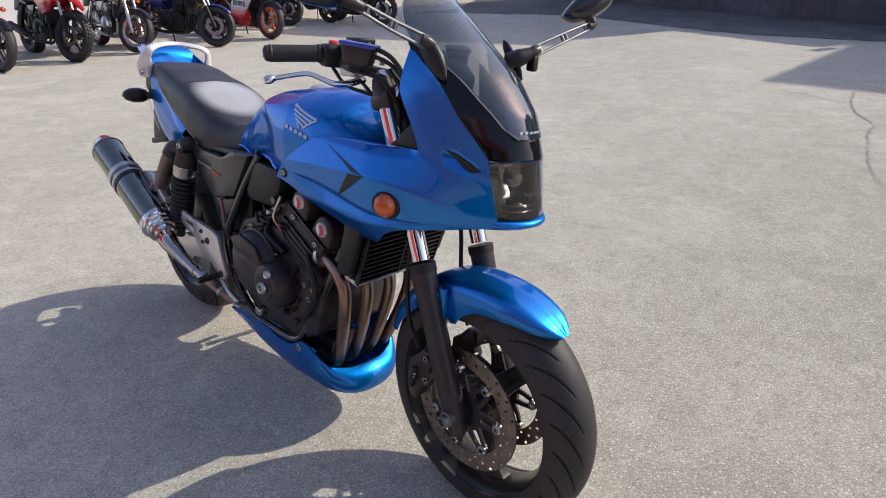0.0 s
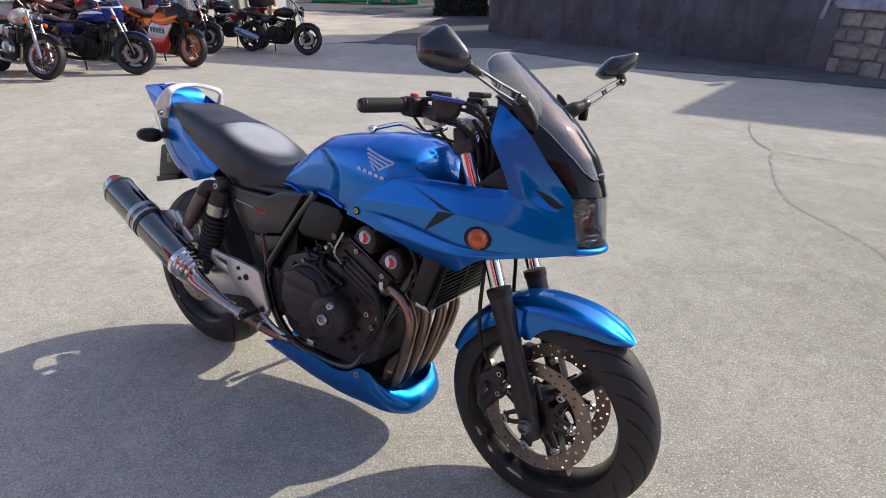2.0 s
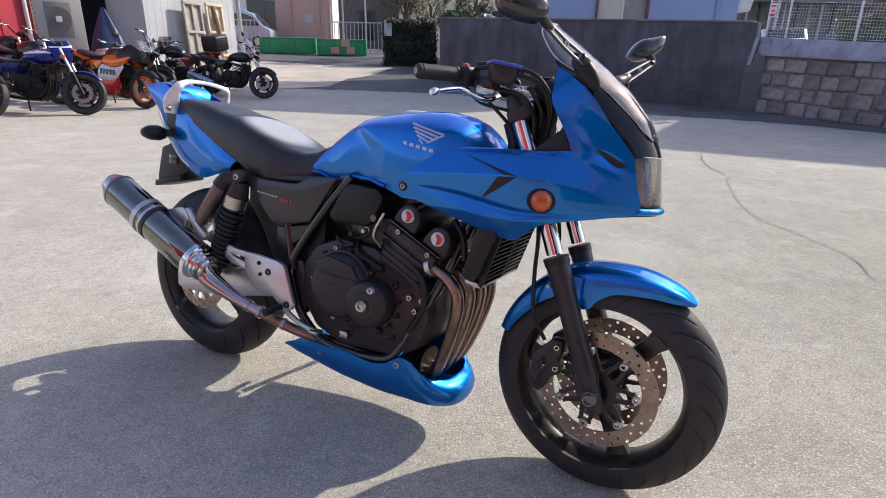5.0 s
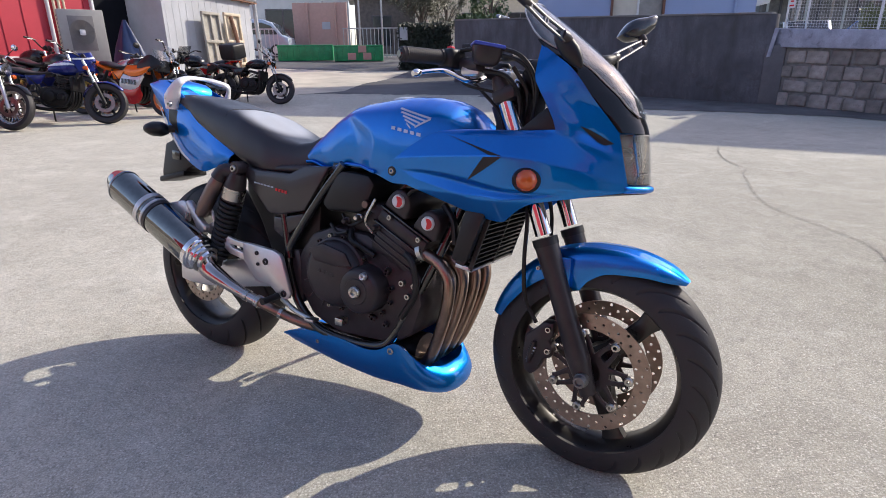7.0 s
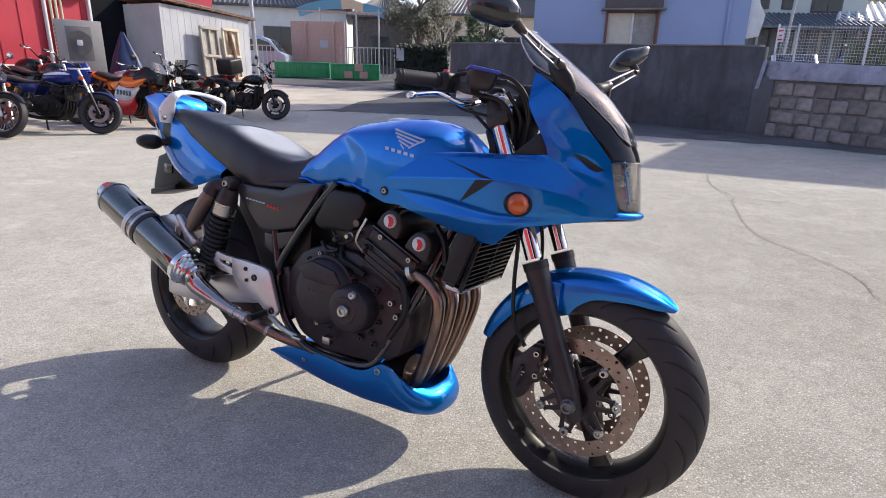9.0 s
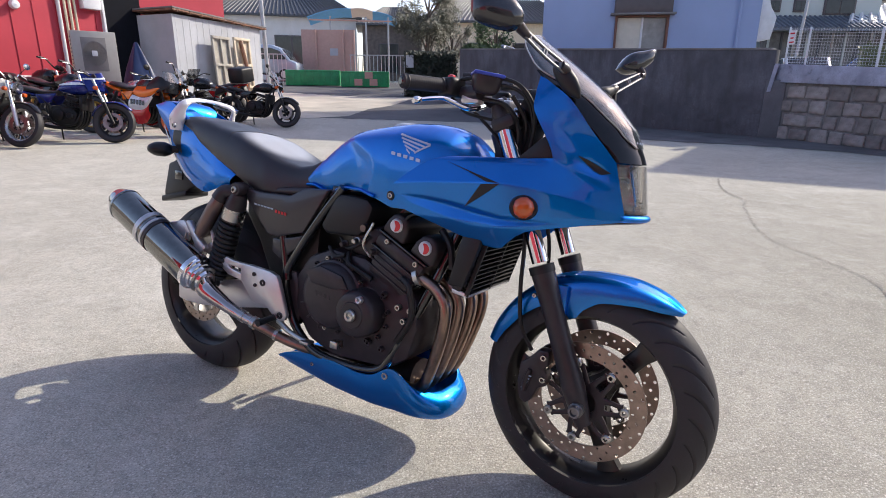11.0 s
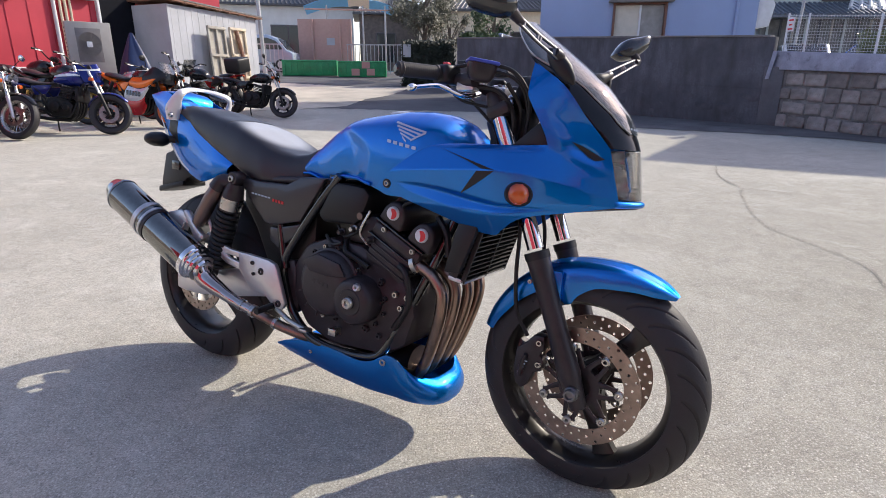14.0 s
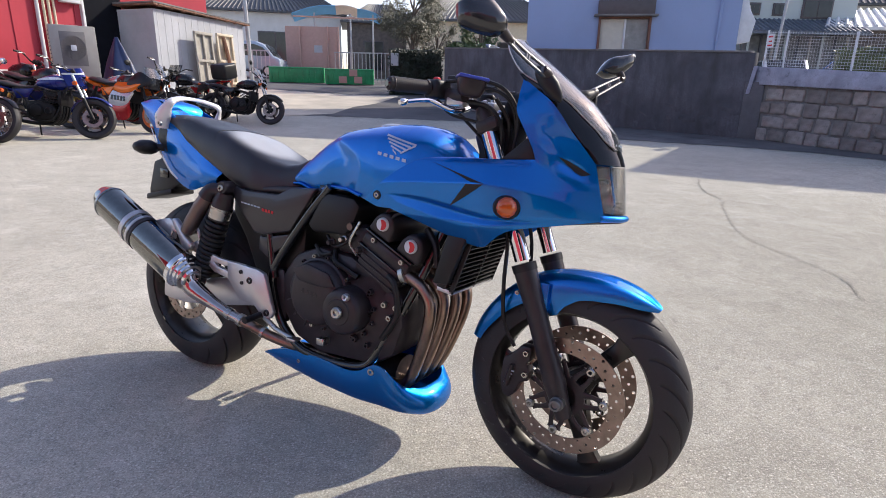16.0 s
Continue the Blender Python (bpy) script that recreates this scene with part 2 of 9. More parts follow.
MIRROR_ARM = surface("mirror_arm_metal", (0.20, 0.20, 0.205), 0.46, metal=0.9, vary=0.2, scale=30)
SCREEN_EDGE = surface("screen_edge", (0.35, 0.36, 0.38), 0.15, vary=0.1, coat=0.5)
LAMP_MIRROR = surface("lamp_reflector", (0.42, 0.42, 0.43), 0.12, metal=1.0, vary=0.2)
SURROUND = surface("dark_screen_border", (0.005, 0.005, 0.006), 0.09, vary=0.2, rough_vary=0.03, spec=0.35)
SMOKE = glass_like("smoked_screen", (0.018, 0.030, 0.038), 0.02, 0.54)
SMOKE.node_tree.nodes["Principled BSDF"].inputs["Specular IOR Level"].default_value = 0.9
SMOKE.node_tree.nodes["Principled BSDF"].inputs["Coat Weight"].default_value = 1.0
SMOKE.node_tree.nodes["Principled BSDF"].inputs["Coat IOR"].default_value = 1.7
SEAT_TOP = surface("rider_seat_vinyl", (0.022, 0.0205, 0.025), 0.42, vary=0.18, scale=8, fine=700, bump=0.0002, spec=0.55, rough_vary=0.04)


def painted_glare(mat, centre, radii):
    """The pale glare on the rider's seat, put into the vinyl's colour and sheen."""
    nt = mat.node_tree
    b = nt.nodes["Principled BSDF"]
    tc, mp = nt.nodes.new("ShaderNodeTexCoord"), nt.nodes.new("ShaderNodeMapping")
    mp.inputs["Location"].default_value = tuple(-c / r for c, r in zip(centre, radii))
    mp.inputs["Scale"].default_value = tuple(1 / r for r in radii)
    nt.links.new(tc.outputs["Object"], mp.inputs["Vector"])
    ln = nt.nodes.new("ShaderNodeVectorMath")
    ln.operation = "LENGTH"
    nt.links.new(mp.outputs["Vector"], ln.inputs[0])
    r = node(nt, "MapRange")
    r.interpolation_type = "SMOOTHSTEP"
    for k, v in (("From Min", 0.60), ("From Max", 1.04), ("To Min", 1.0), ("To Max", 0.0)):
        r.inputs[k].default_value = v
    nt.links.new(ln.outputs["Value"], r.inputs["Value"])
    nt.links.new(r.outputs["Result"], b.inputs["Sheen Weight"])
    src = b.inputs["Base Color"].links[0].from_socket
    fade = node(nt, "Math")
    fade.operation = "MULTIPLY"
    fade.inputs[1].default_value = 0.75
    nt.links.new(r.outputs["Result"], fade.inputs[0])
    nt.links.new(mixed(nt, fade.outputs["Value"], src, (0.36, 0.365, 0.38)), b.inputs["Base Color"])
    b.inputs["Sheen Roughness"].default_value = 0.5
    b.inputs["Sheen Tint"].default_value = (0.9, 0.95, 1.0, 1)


painted_glare(SEAT_TOP, (0.310, 0.0, 0.872), (0.185, 0.128, 0.084))
WHITE_MARK = surface("white_decal", (0.72, 0.74, 0.76), 0.3, vary=0.05)
RED_MARK = surface("red_decal", (0.65, 0.02, 0.03), 0.3, vary=0.08)
PINK_MARK = surface("silver_decal", (0.45, 0.52, 0.62), 0.35, metal=0.3, vary=0.05)
COPPER = surface("bronze_anodised", (0.17, 0.125, 0.115), 0.34, metal=0.9, vary=0.15)
MIRROR = surface("mirror_glass", (0.30, 0.33, 0.36), 0.02, metal=1.0, vary=0.0, rough_vary=0.0)
RAIL_SILVER = surface("silver_rail_paint", (0.74, 0.73, 0.74), 0.35, metal=0.35, vary=0.05, scale=10, coat=0.3)
RED_WIRE = surface("dark_red_wire", (0.10, 0.012, 0.012), 0.5, vary=0.2)
DARK_CHROME = surface("dark_chrome", (0.30, 0.31, 0.33), 0.10, metal=1.0, vary=0.1, rough_vary=0.03)


# ---- the ground ----
def gz(x, y):
    """The yard is level round the motorcycle and rises gently away from it."""
    e = min(max(0.0, math.hypot(x + 0.4, y) - 3.0), 34.0)
    return 0.028 * e * e / (e + 2) + 0.0008 * e * e


def concrete_ground():
    mat, nt, b = shader("worn_concrete")
    tc = nt.nodes.new("ShaderNodeTexCoord")
    big, mid, fine = noise_of(nt, 0.35, 5.0, 0.6), noise_of(nt, 2.4, 6.0, 0.62, 0.4), noise_of(nt, 160.0, 3.0, 0.7)
    c = ramp(nt, big.outputs["Fac"], [(0.3, (0.45, 0.425, 0.35)), (0.7, (0.60, 0.57, 0.48))])
    c = mixed(nt, ramp(nt, mid.outputs["Fac"], [(0.40, (0, 0, 0)), (0.70, (0.42, 0.42, 0.42))]), c, (0.34, 0.32, 0.27))
    blot = noise_of(nt, 11.0, 6.0, 0.7, 0.8)
    c = mixed(nt, ramp(nt, blot.outputs["Fac"], [(0.48, (0, 0, 0)), (0.66, (0.44, 0.44, 0.44))]), c, (0.27, 0.255, 0.22))
    mottle = noise_of(nt, 34.0, 5.0, 0.75, 0.5)
    c = mixed(nt, ramp(nt, mottle.outputs["Fac"], [(0.38, (0.34, 0.34, 0.34)), (0.52, (0, 0, 0))]), c, (0.25, 0.235, 0.20))
    pale = noise_of(nt, 1.1, 6.0, 0.68, 0.6)
    c = mixed(nt, ramp(nt, pale.outputs["Fac"], [(0.54, (0, 0, 0)), (0.68, (0.5, 0.5, 0.5))]), c, (0.66, 0.64, 0.555))
    worn = noise_of(nt, 5.5, 8.0, 0.72, 0.7)
    c = mixed(nt, ramp(nt, worn.outputs["Fac"], [(0.52, (0, 0, 0)), (0.66, (0.42, 0.42, 0.42))]), c, (0.69, 0.67, 0.60))
    c = mixed(nt, ramp(nt, worn.outputs["Fac"], [(0.34, (0.30, 0.30, 0.30)), (0.46, (0, 0, 0))]), c, (0.31, 0.285, 0.235))
    # the yard's colour is duller towards the side wall, mostly in the near stretch
    sep, wob = nt.nodes.new("ShaderNodeSeparateXYZ"), noise_of(nt, 0.9, 4.0, 0.6)
    nt.links.new(tc.outputs["Object"], sep.inputs["Vector"])
    add_n = nt.nodes.new("ShaderNodeMath")
    add_n.operation = "MULTIPLY_ADD"
    nt.links.new(wob.outputs["Fac"], add_n.inputs[0])
    add_n.inputs[1].default_value = 2.4
    nt.links.new(sep.outputs["X"], add_n.inputs[2])
    reach = node(nt, "MapRange")
    reach.inputs["From Min"].default_value, reach.inputs["From Max"].default_value = 0.6, 3.4
    nt.links.new(add_n.outputs["Value"], reach.inputs["Value"])
    near = node(nt, "MapRange")
    for key, value in (("From Min", 2.0), ("From Max", 5.2), ("To Min", 1.0), ("To Max", 0.12)):
        near.inputs[key].default_value = value
    nt.links.new(sep.outputs["Y"], near.inputs["Value"])
    both_n = nt.nodes.new("ShaderNodeMath")
    both_n.operation = "MULTIPLY"
    nt.links.new(reach.outputs["Result"], both_n.inputs[0])
    nt.links.new(near.outputs["Result"], both_n.inputs[1])
    c = mixed(nt, both_n.outputs["Value"], c, mixed(nt, 1.0, c, (0.60, 0.60, 0.57), "MULTIPLY"))
    grain, grit = noise_of(nt, 80.0, 4.0, 0.8), noise_of(nt, 150.0, 2.0, 0.8)
    c = mixed(nt, ramp(nt, grain.outputs["Fac"], [(0.34, (0.55, 0.55, 0.55)), (0.50, (0, 0, 0))]), c, (0.24, 0.225, 0.20))
    c = mixed(nt, ramp(nt, grit.outputs["Fac"], [(0.36, (0.4, 0.4, 0.4)), (0.52, (0, 0, 0))]), c, (0.22, 0.205, 0.19))
    c = mixed(nt, ramp(nt, grit.outputs["Fac"], [(0.54, (0, 0, 0)), (0.66, (0.55, 0.55, 0.55))]), c, (0.76, 0.735, 0.66))
    for scale, cut, amount, col in ((64.0, 0.07, 0.50, (0.11, 0.10, 0.10)), (120.0, 0.16, 0.50, (0.12, 0.11, 0.10)), (200.0, 0.22, 0.4, (0.15, 0.14, 0.13)), (105.0, 0.18, 0.5, (0.84, 0.82, 0.74))):
        v = node(nt, "TexVoronoi", Scale=scale, Randomness=1.0)
        nt.links.new(tc.outputs["Object"], v.inputs["Vector"])
        pick = ramp(nt, v.outputs["Color"], [(0.36, (1, 1, 1)), (0.42, (0, 0, 0))])
        dot = ramp(nt, v.outputs["Distance"], [(cut, (amount, amount, amount)), (cut + 0.2, (0, 0, 0))])
        c = mixed(nt, mixed(nt, 1.0, dot, pick, "MULTIPLY"), c, col)
    nt.links.new(c, b.inputs["Base Color"])
    b.inputs["Roughness"].default_value, b.inputs["Specular IOR Level"].default_value = 0.88, 0.25
    bumped(nt, b, grain.outputs["Fac"], 0.9, 0.0035)
    return mat


def ground():
    bm, radii = bmesh.new(), [0.0] + list(np.geomspace(0.3, 420, 150))
    rows = []
    for r in radii:
        row = []
        for a in np.linspace(0, 2 * math.pi, 180, endpoint=False):
            x, y = -0.4 + r * math.cos(a), r * math.sin(a)
            row.append((x, y, gz(x, y)))
        rows.append(row)
    loft(bm, rows, True, False)
    ob = part("ground", bm, concrete_ground(), sharp=180)
    return tagged(ob, "worn pale grey concrete yard with speckled aggregate", "ground", kind="structure")


ground()

CRACK = surface("dark_crack", (0.22, 0.20, 0.18), 0.95, vary=0.3, scale=3)


def crack(pts, width, seed):
    """A ragged crack, a thin dark strip that follows the yard."""
    rnd, bm = random.Random(seed), bmesh.new()
    c = crom([(x, y, 0) for x, y in pts], 26 * len(pts))
    left, right = [], []
    for i, p in enumerate(c):
        w = width * rnd.uniform(0.15, 0.85) * (1 if 3 < i < len(c) - 3 else 0.3)
        x, y = p[0] + rnd.uniform(-1, 1) * 0.013, p[1] + rnd.uniform(-1, 1) * 0.013
        d = c[min(i + 1, len(c) - 1)] - c[max(i - 1, 0)]
        n = Vector((-d[1], d[0], 0)).normalized() * w / 2
        left.append((x + n.x, y + n.y, gz(x, y) + 0.006))
        right.append((x - n.x, y - n.y, gz(x, y) + 0.006))
    loft(bm, [left, right], False, False)
    return tagged(part("crack", bm, CRACK), "fine ragged crack across the concrete yard", "crack", kind="structure")


crack([(2.57, 6.63), (3.03, 5.99), (3.27, 5.62), (3.33, 5.50)], 0.013, 1)
crack([(3.62, 5.97), (3.46, 5.72), (3.33, 5.50), (3.2, 5.17), (3.14, 4.80)], 0.018, 4)
crack([(3.14, 4.80), (3.32, 4.58), (3.64, 4.32), (4.1, 4.02), (4.9, 3.6)], 0.016, 2)
crack([(3.14, 4.80), (2.92, 4.50), (2.80, 4.27), (2.64, 4.01), (2.43, 3.51), (2.43, 3.07), (2.39, 2.65), (2.2, 2.3)], 0.013, 3)

# ---- the road beyond the yard ----
ROAD_AND_SHADE = surface("worn_asphalt_and_shade", (0.105, 0.102, 0.105), 0.9, vary=0.4, scale=0.8, fine=60, bump=0.004, dirt=(0.16, 0.15, 0.14))
APRON = surface("tan_concrete", (0.50, 0.45, 0.37), 0.9, vary=0.25, scale=0.9, fine=50, bump=0.003)


def laid_sheet(name, quad, mat, lift, label, seed):
    """A thin paved layer with ragged edges that follows the ground."""
    rnd, rows, n = random.Random(seed), [], 34
    a, b, c, d = (Vector((x, y, 0)) for x, y in quad)
    for i in range(n + 1):
        v, row = i / n, []
        for k in range(n + 1):
            u = k / n
            p = (a * (1 - u) + b * u) * (1 - v) + (d * (1 - u) + c * u) * v
            if i in (0, n) or k in (0, n):
                p += Vector((rnd.uniform(-0.06, 0.06), rnd.uniform(-0.12, 0.12), 0))
            row.append((p.x, p.y, gz(p.x, p.y) + lift))
        rows.append(row)
    tagged(part(name, loft(bmesh.new(), rows, False, False), mat, sharp=180), label, name, kind="structure")


# the right-hand part is the wall's shade, laid in the road's dark colour
laid_sheet("road", ((-1.72, 14.92), (3.1, 13.4), (7.5, 38.0), (-9.0, 38.0)), ROAD_AND_SHADE, 0.006, "dark worn asphalt road beyond the concrete yard, carried on as painted shade towards the wall", 4)


def apron():
    """Pale concrete that runs out in a ragged curve between the yard and the road."""
    near = crom([(-4.6, 13.2, 0), (-3.5, 13.9, 0), (-2.24, 14.6, 0), (-1.56, 15.05, 0), (-1.0, 15.6, 0), (-0.55, 17.7, 0), (0.3, 19.6, 0), (1.32, 23.4, 0)], 60)
    far = crom([(-7.4, 24.5, 0), (-6.0, 25.8, 0), (-4.4, 26.0, 0), (-3.4, 25.5, 0), (-2.4, 24.8, 0), (-1.4, 24.2, 0), (-0.2, 23.8, 0), (1.36, 23.7, 0)], 60)
    rnd, rows = random.Random(5), []
    for a, b in zip(near, far):
        j, k = rnd.uniform(-0.05, 0.05), rnd.uniform(-0.15, 0.15)
        rows.append([(a[0] * (1 - f) + b[0] * f + (j if f == 0 else 0), a[1] * (1 - f) + b[1] * f + (j if f == 0 else k if f == 1 else 0)) for f in np.linspace(0, 1, 22)])
    rows = [[(x, y, gz(x, y) + 0.012) for x, y in r] for r in rows]
    tagged(part("apron", loft(bmesh.new(), rows, False, False), APRON, sharp=180), "tan concrete apron between yard and road", "apron", kind="structure")


apron()
FOOT_SHADE = surface("wall_foot_shade", (0.125, 0.120, 0.122), 0.92, vary=0.4, scale=1.6, fine=40, bump=0.004, dirt=(0.19, 0.18, 0.17))


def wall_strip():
    """A dark strip laid as painted shade along the foot of both walls, with a ragged edge towards the yard."""
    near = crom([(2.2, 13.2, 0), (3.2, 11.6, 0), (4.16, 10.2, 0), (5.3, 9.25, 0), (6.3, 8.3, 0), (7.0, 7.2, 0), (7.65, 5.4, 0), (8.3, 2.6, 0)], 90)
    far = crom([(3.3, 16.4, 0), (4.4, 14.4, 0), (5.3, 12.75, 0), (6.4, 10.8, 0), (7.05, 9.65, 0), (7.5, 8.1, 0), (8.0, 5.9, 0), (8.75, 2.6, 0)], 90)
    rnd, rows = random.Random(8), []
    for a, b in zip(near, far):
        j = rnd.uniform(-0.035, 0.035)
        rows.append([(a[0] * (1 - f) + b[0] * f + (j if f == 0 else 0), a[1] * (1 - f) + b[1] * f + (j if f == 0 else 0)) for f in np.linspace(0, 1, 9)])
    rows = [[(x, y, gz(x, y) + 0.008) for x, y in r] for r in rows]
    tagged(part("gutter", loft(bmesh.new(), rows, False, False), FOOT_SHADE, sharp=180), "dark strip of painted shade along the foot of the walls", "gutter", kind="structure")


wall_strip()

# ---- boundary walls ----
CONCRETE_DARK = surface("weathered_dark_concrete", (0.108, 0.107, 0.124), 0.9, vary=0.45, scale=1.3, fine=30, bump=0.004, dirt=(0.075, 0.07, 0.071))
streaked(CONCRETE_DARK, (0.055, 0.051, 0.053), 0.7)
CONCRETE_BLUE = surface("blue_grey_concrete", (0.345, 0.355, 0.44), 0.85, vary=0.35, scale=3, fine=40, bump=0.004, dirt=(0.13, 0.13, 0.15))
CONCRETE_GREY = surface("grey_concrete", (0.2, 0.19, 0.19), 0.9, vary=0.3, scale=2, fine=40, bump=0.003)
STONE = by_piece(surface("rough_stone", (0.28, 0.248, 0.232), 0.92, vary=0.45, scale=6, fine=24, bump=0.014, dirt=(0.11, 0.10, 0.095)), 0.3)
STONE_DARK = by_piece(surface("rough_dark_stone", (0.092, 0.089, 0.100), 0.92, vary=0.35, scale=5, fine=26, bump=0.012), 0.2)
MORTAR = surface("dark_mortar", (0.19, 0.178, 0.172), 0.95, vary=0.45, scale=5, fine=30, bump=0.006)
WHITE_METAL = surface("white_painted_metal", (0.72, 0.73, 0.75), 0.45, vary=0.08)


def run_matrix(a, b):
    """x along the wall from a to b, y away from the yard, z up; origin at a."""
    d = Vector((b[0] - a[0], b[1] - a[1], 0)).normalized()
    return Matrix(((d.x, -d.y, 0, a[0]), (d.y, d.x, 0, a[1]), (0, 0, 1, 0), (0, 0, 0, 1)))


def dist2(a, b):
    return math.hypot(b[0] - a[0], b[1] - a[1])


WA, WB, WC, WD = (2.36, 17.9), (6.90, 9.80), (7.10, 9.63), (9.0, 1.3)
ZA, ZB = 2.37, 1.86


def main_wall():
    n, bm = dist2(WA, WB), bmesh.new()
    m = run_matrix(WA, WB)
    prism(bm, [(0, -0.2), (n + 0.09, -0.2), (n + 0.09, ZB), (0, ZA)], 0.0, 0.16, 0.012, m)
    ob = part("wall_main", bm, CONCRETE_DARK)
    tagged(ob, "tall weathered dark concrete boundary wall streaked with damp", "wall", kind="structure")
    bm = bmesh.new()
    prism(bm, [(0, ZA), (n, ZB), (n, ZB + 0.035), (0, ZA + 0.035)], -0.02, 0.18, 0.006, m)
    tagged(part("wall_coping", bm, CONCRETE_GREY), "thin grey concrete coping on the dark wall", "coping", kind="structure")
    bm = bmesh.new()
    for z in (0.95,):
        prism(bm, [(0, z + 0.42), (n, z), (n, z + 0.012), (0, z + 0.432)], -0.006, 0.0, 0, m)
    part("form_joint", bm, CONCRETE_DARK, ob)
    return m, n, ob


def end_pillar():
    bm = bmesh.new()
    m = run_matrix(WB, WC)
    n = dist2(WB, WC)
    prism(bm, [(0.0, 0), (n + 0.06, 0), (n + 0.06, 1.335), (0.0, 1.335)], -0.035, 0.2, 0.015, m)
    ob = tagged(part("wall_pillar", bm, surface("pillar_concrete", (0.135, 0.130, 0.14), 0.9, vary=0.3, scale=2, fine=40, bump=0.003)), "grey concrete buttress where the two walls meet", "pillar", kind="structure")
    bm = bmesh.new()
    prism(bm, [(n * 0.10, 1.12), (n * 0.34, 1.12), (n * 0.62, 1.615), (n * 0.36, 1.615)], -0.060, -0.03, 0.003, m)
    part("painted_edge", bm, CONCRETE_BLUE, ob)


def side_wall():
    n, m, bm = dist2(WC, WD), run_matrix(WC, WD), bmesh.new()
    prism(bm, [(0, -0.2), (n, -0.2), (n, 0.86), (0, 1.31)], 0.03, 0.24, 0.01, m)
    ob = tagged(part("wall_side", bm, MORTAR), "low retaining wall of rough grey stone blocks", "wall", kind="structure")
    bm = bmesh.new()
    prism(bm, [(-0.15, 1.295), (n, 0.84), (n, 0.98), (-0.15, 1.618)], -0.05, 0.27, 0.012, m)
    tagged(part("wall_beam", bm, CONCRETE_BLUE), "blue-grey concrete beam along the top of the stone wall", "beam", kind="structure")
    return m, n, ob


MAIN_M, MAIN_N, WALL_MAIN = main_wall()
end_pillar()
SIDE_M, SIDE_N, WALL_SIDE = side_wall()


def mesh_fence():
    fence = thing("mesh_fence", SIDE_M, "white welded wire mesh fence on the concrete beam", "fence")
    n = SIDE_N

    def top(x):
        return 1.606 - 0.0735 * x

    def high(x):
        return 0.625 - 0.03 * min(max(x, 0.0), 6.0)
    for x in [-0.12, 0.28] + list(np.arange(1.5, n, 1.9)):
        bm = bmesh.new()
        box(bm, (x, 0.12, top(x) + high(x) / 2), (0.028, 0.028, high(x) + 0.04), bevel=0.006)
        part("post", bm, WHITE_METAL, fence)
    bm = bmesh.new()
    for f in np.linspace(0.05, 0.97, 12):
        tube(bm, [(x, 0.09, top(x) + f * high(x)) for x in (-0.12, 3.0, 6.0, n)], 0.0022, 5, 13)
    for x in np.arange(-0.10, n, 0.05):
        tube(bm, [(x, 0.083, top(x) + 0.02), (x, 0.083, top(x) + high(x))], 0.0016, 4)
    sign = part("notice", box(bmesh.new(), (-0.02, 0.072, top(0) + 0.46), (0.13, 0.006, 0.24)), WHITE_METAL, fence, "small white notice with red marks")
    for z, w in ((0.53, 0.09), (0.45, 0.06), (0.38, 0.09)):
        part("red_mark", box(bmesh.new(), (-0.02, 0.066, top(0) + z), (w, 0.004, 0.025)), RED_MARK, sign)
    tagged(part("wire_mesh", bm, WHITE_METAL, fence), kind="stuff")


mesh_fence()

# ---- the pale blue building behind the wall ----
SIDING = surface("pale_blue_siding", (0.285, 0.365, 0.57), 0.6, vary=0.06, scale=0.7, fine=20, bump=0.001)
BROWN_FRAME = surface("brown_window_frame", (0.16, 0.07, 0.045), 0.5, vary=0.15)
CURTAIN = surface("pale_curtain", (0.62, 0.58, 0.50), 0.8, vary=0.06, scale=9)
FROST = surface("frosted_pane", (0.30, 0.30, 0.29), 0.25, vary=0.2, scale=5)
DARK_BOX = surface("dark_shutter_box", (0.09, 0.075, 0.08), 0.5, vary=0.15)


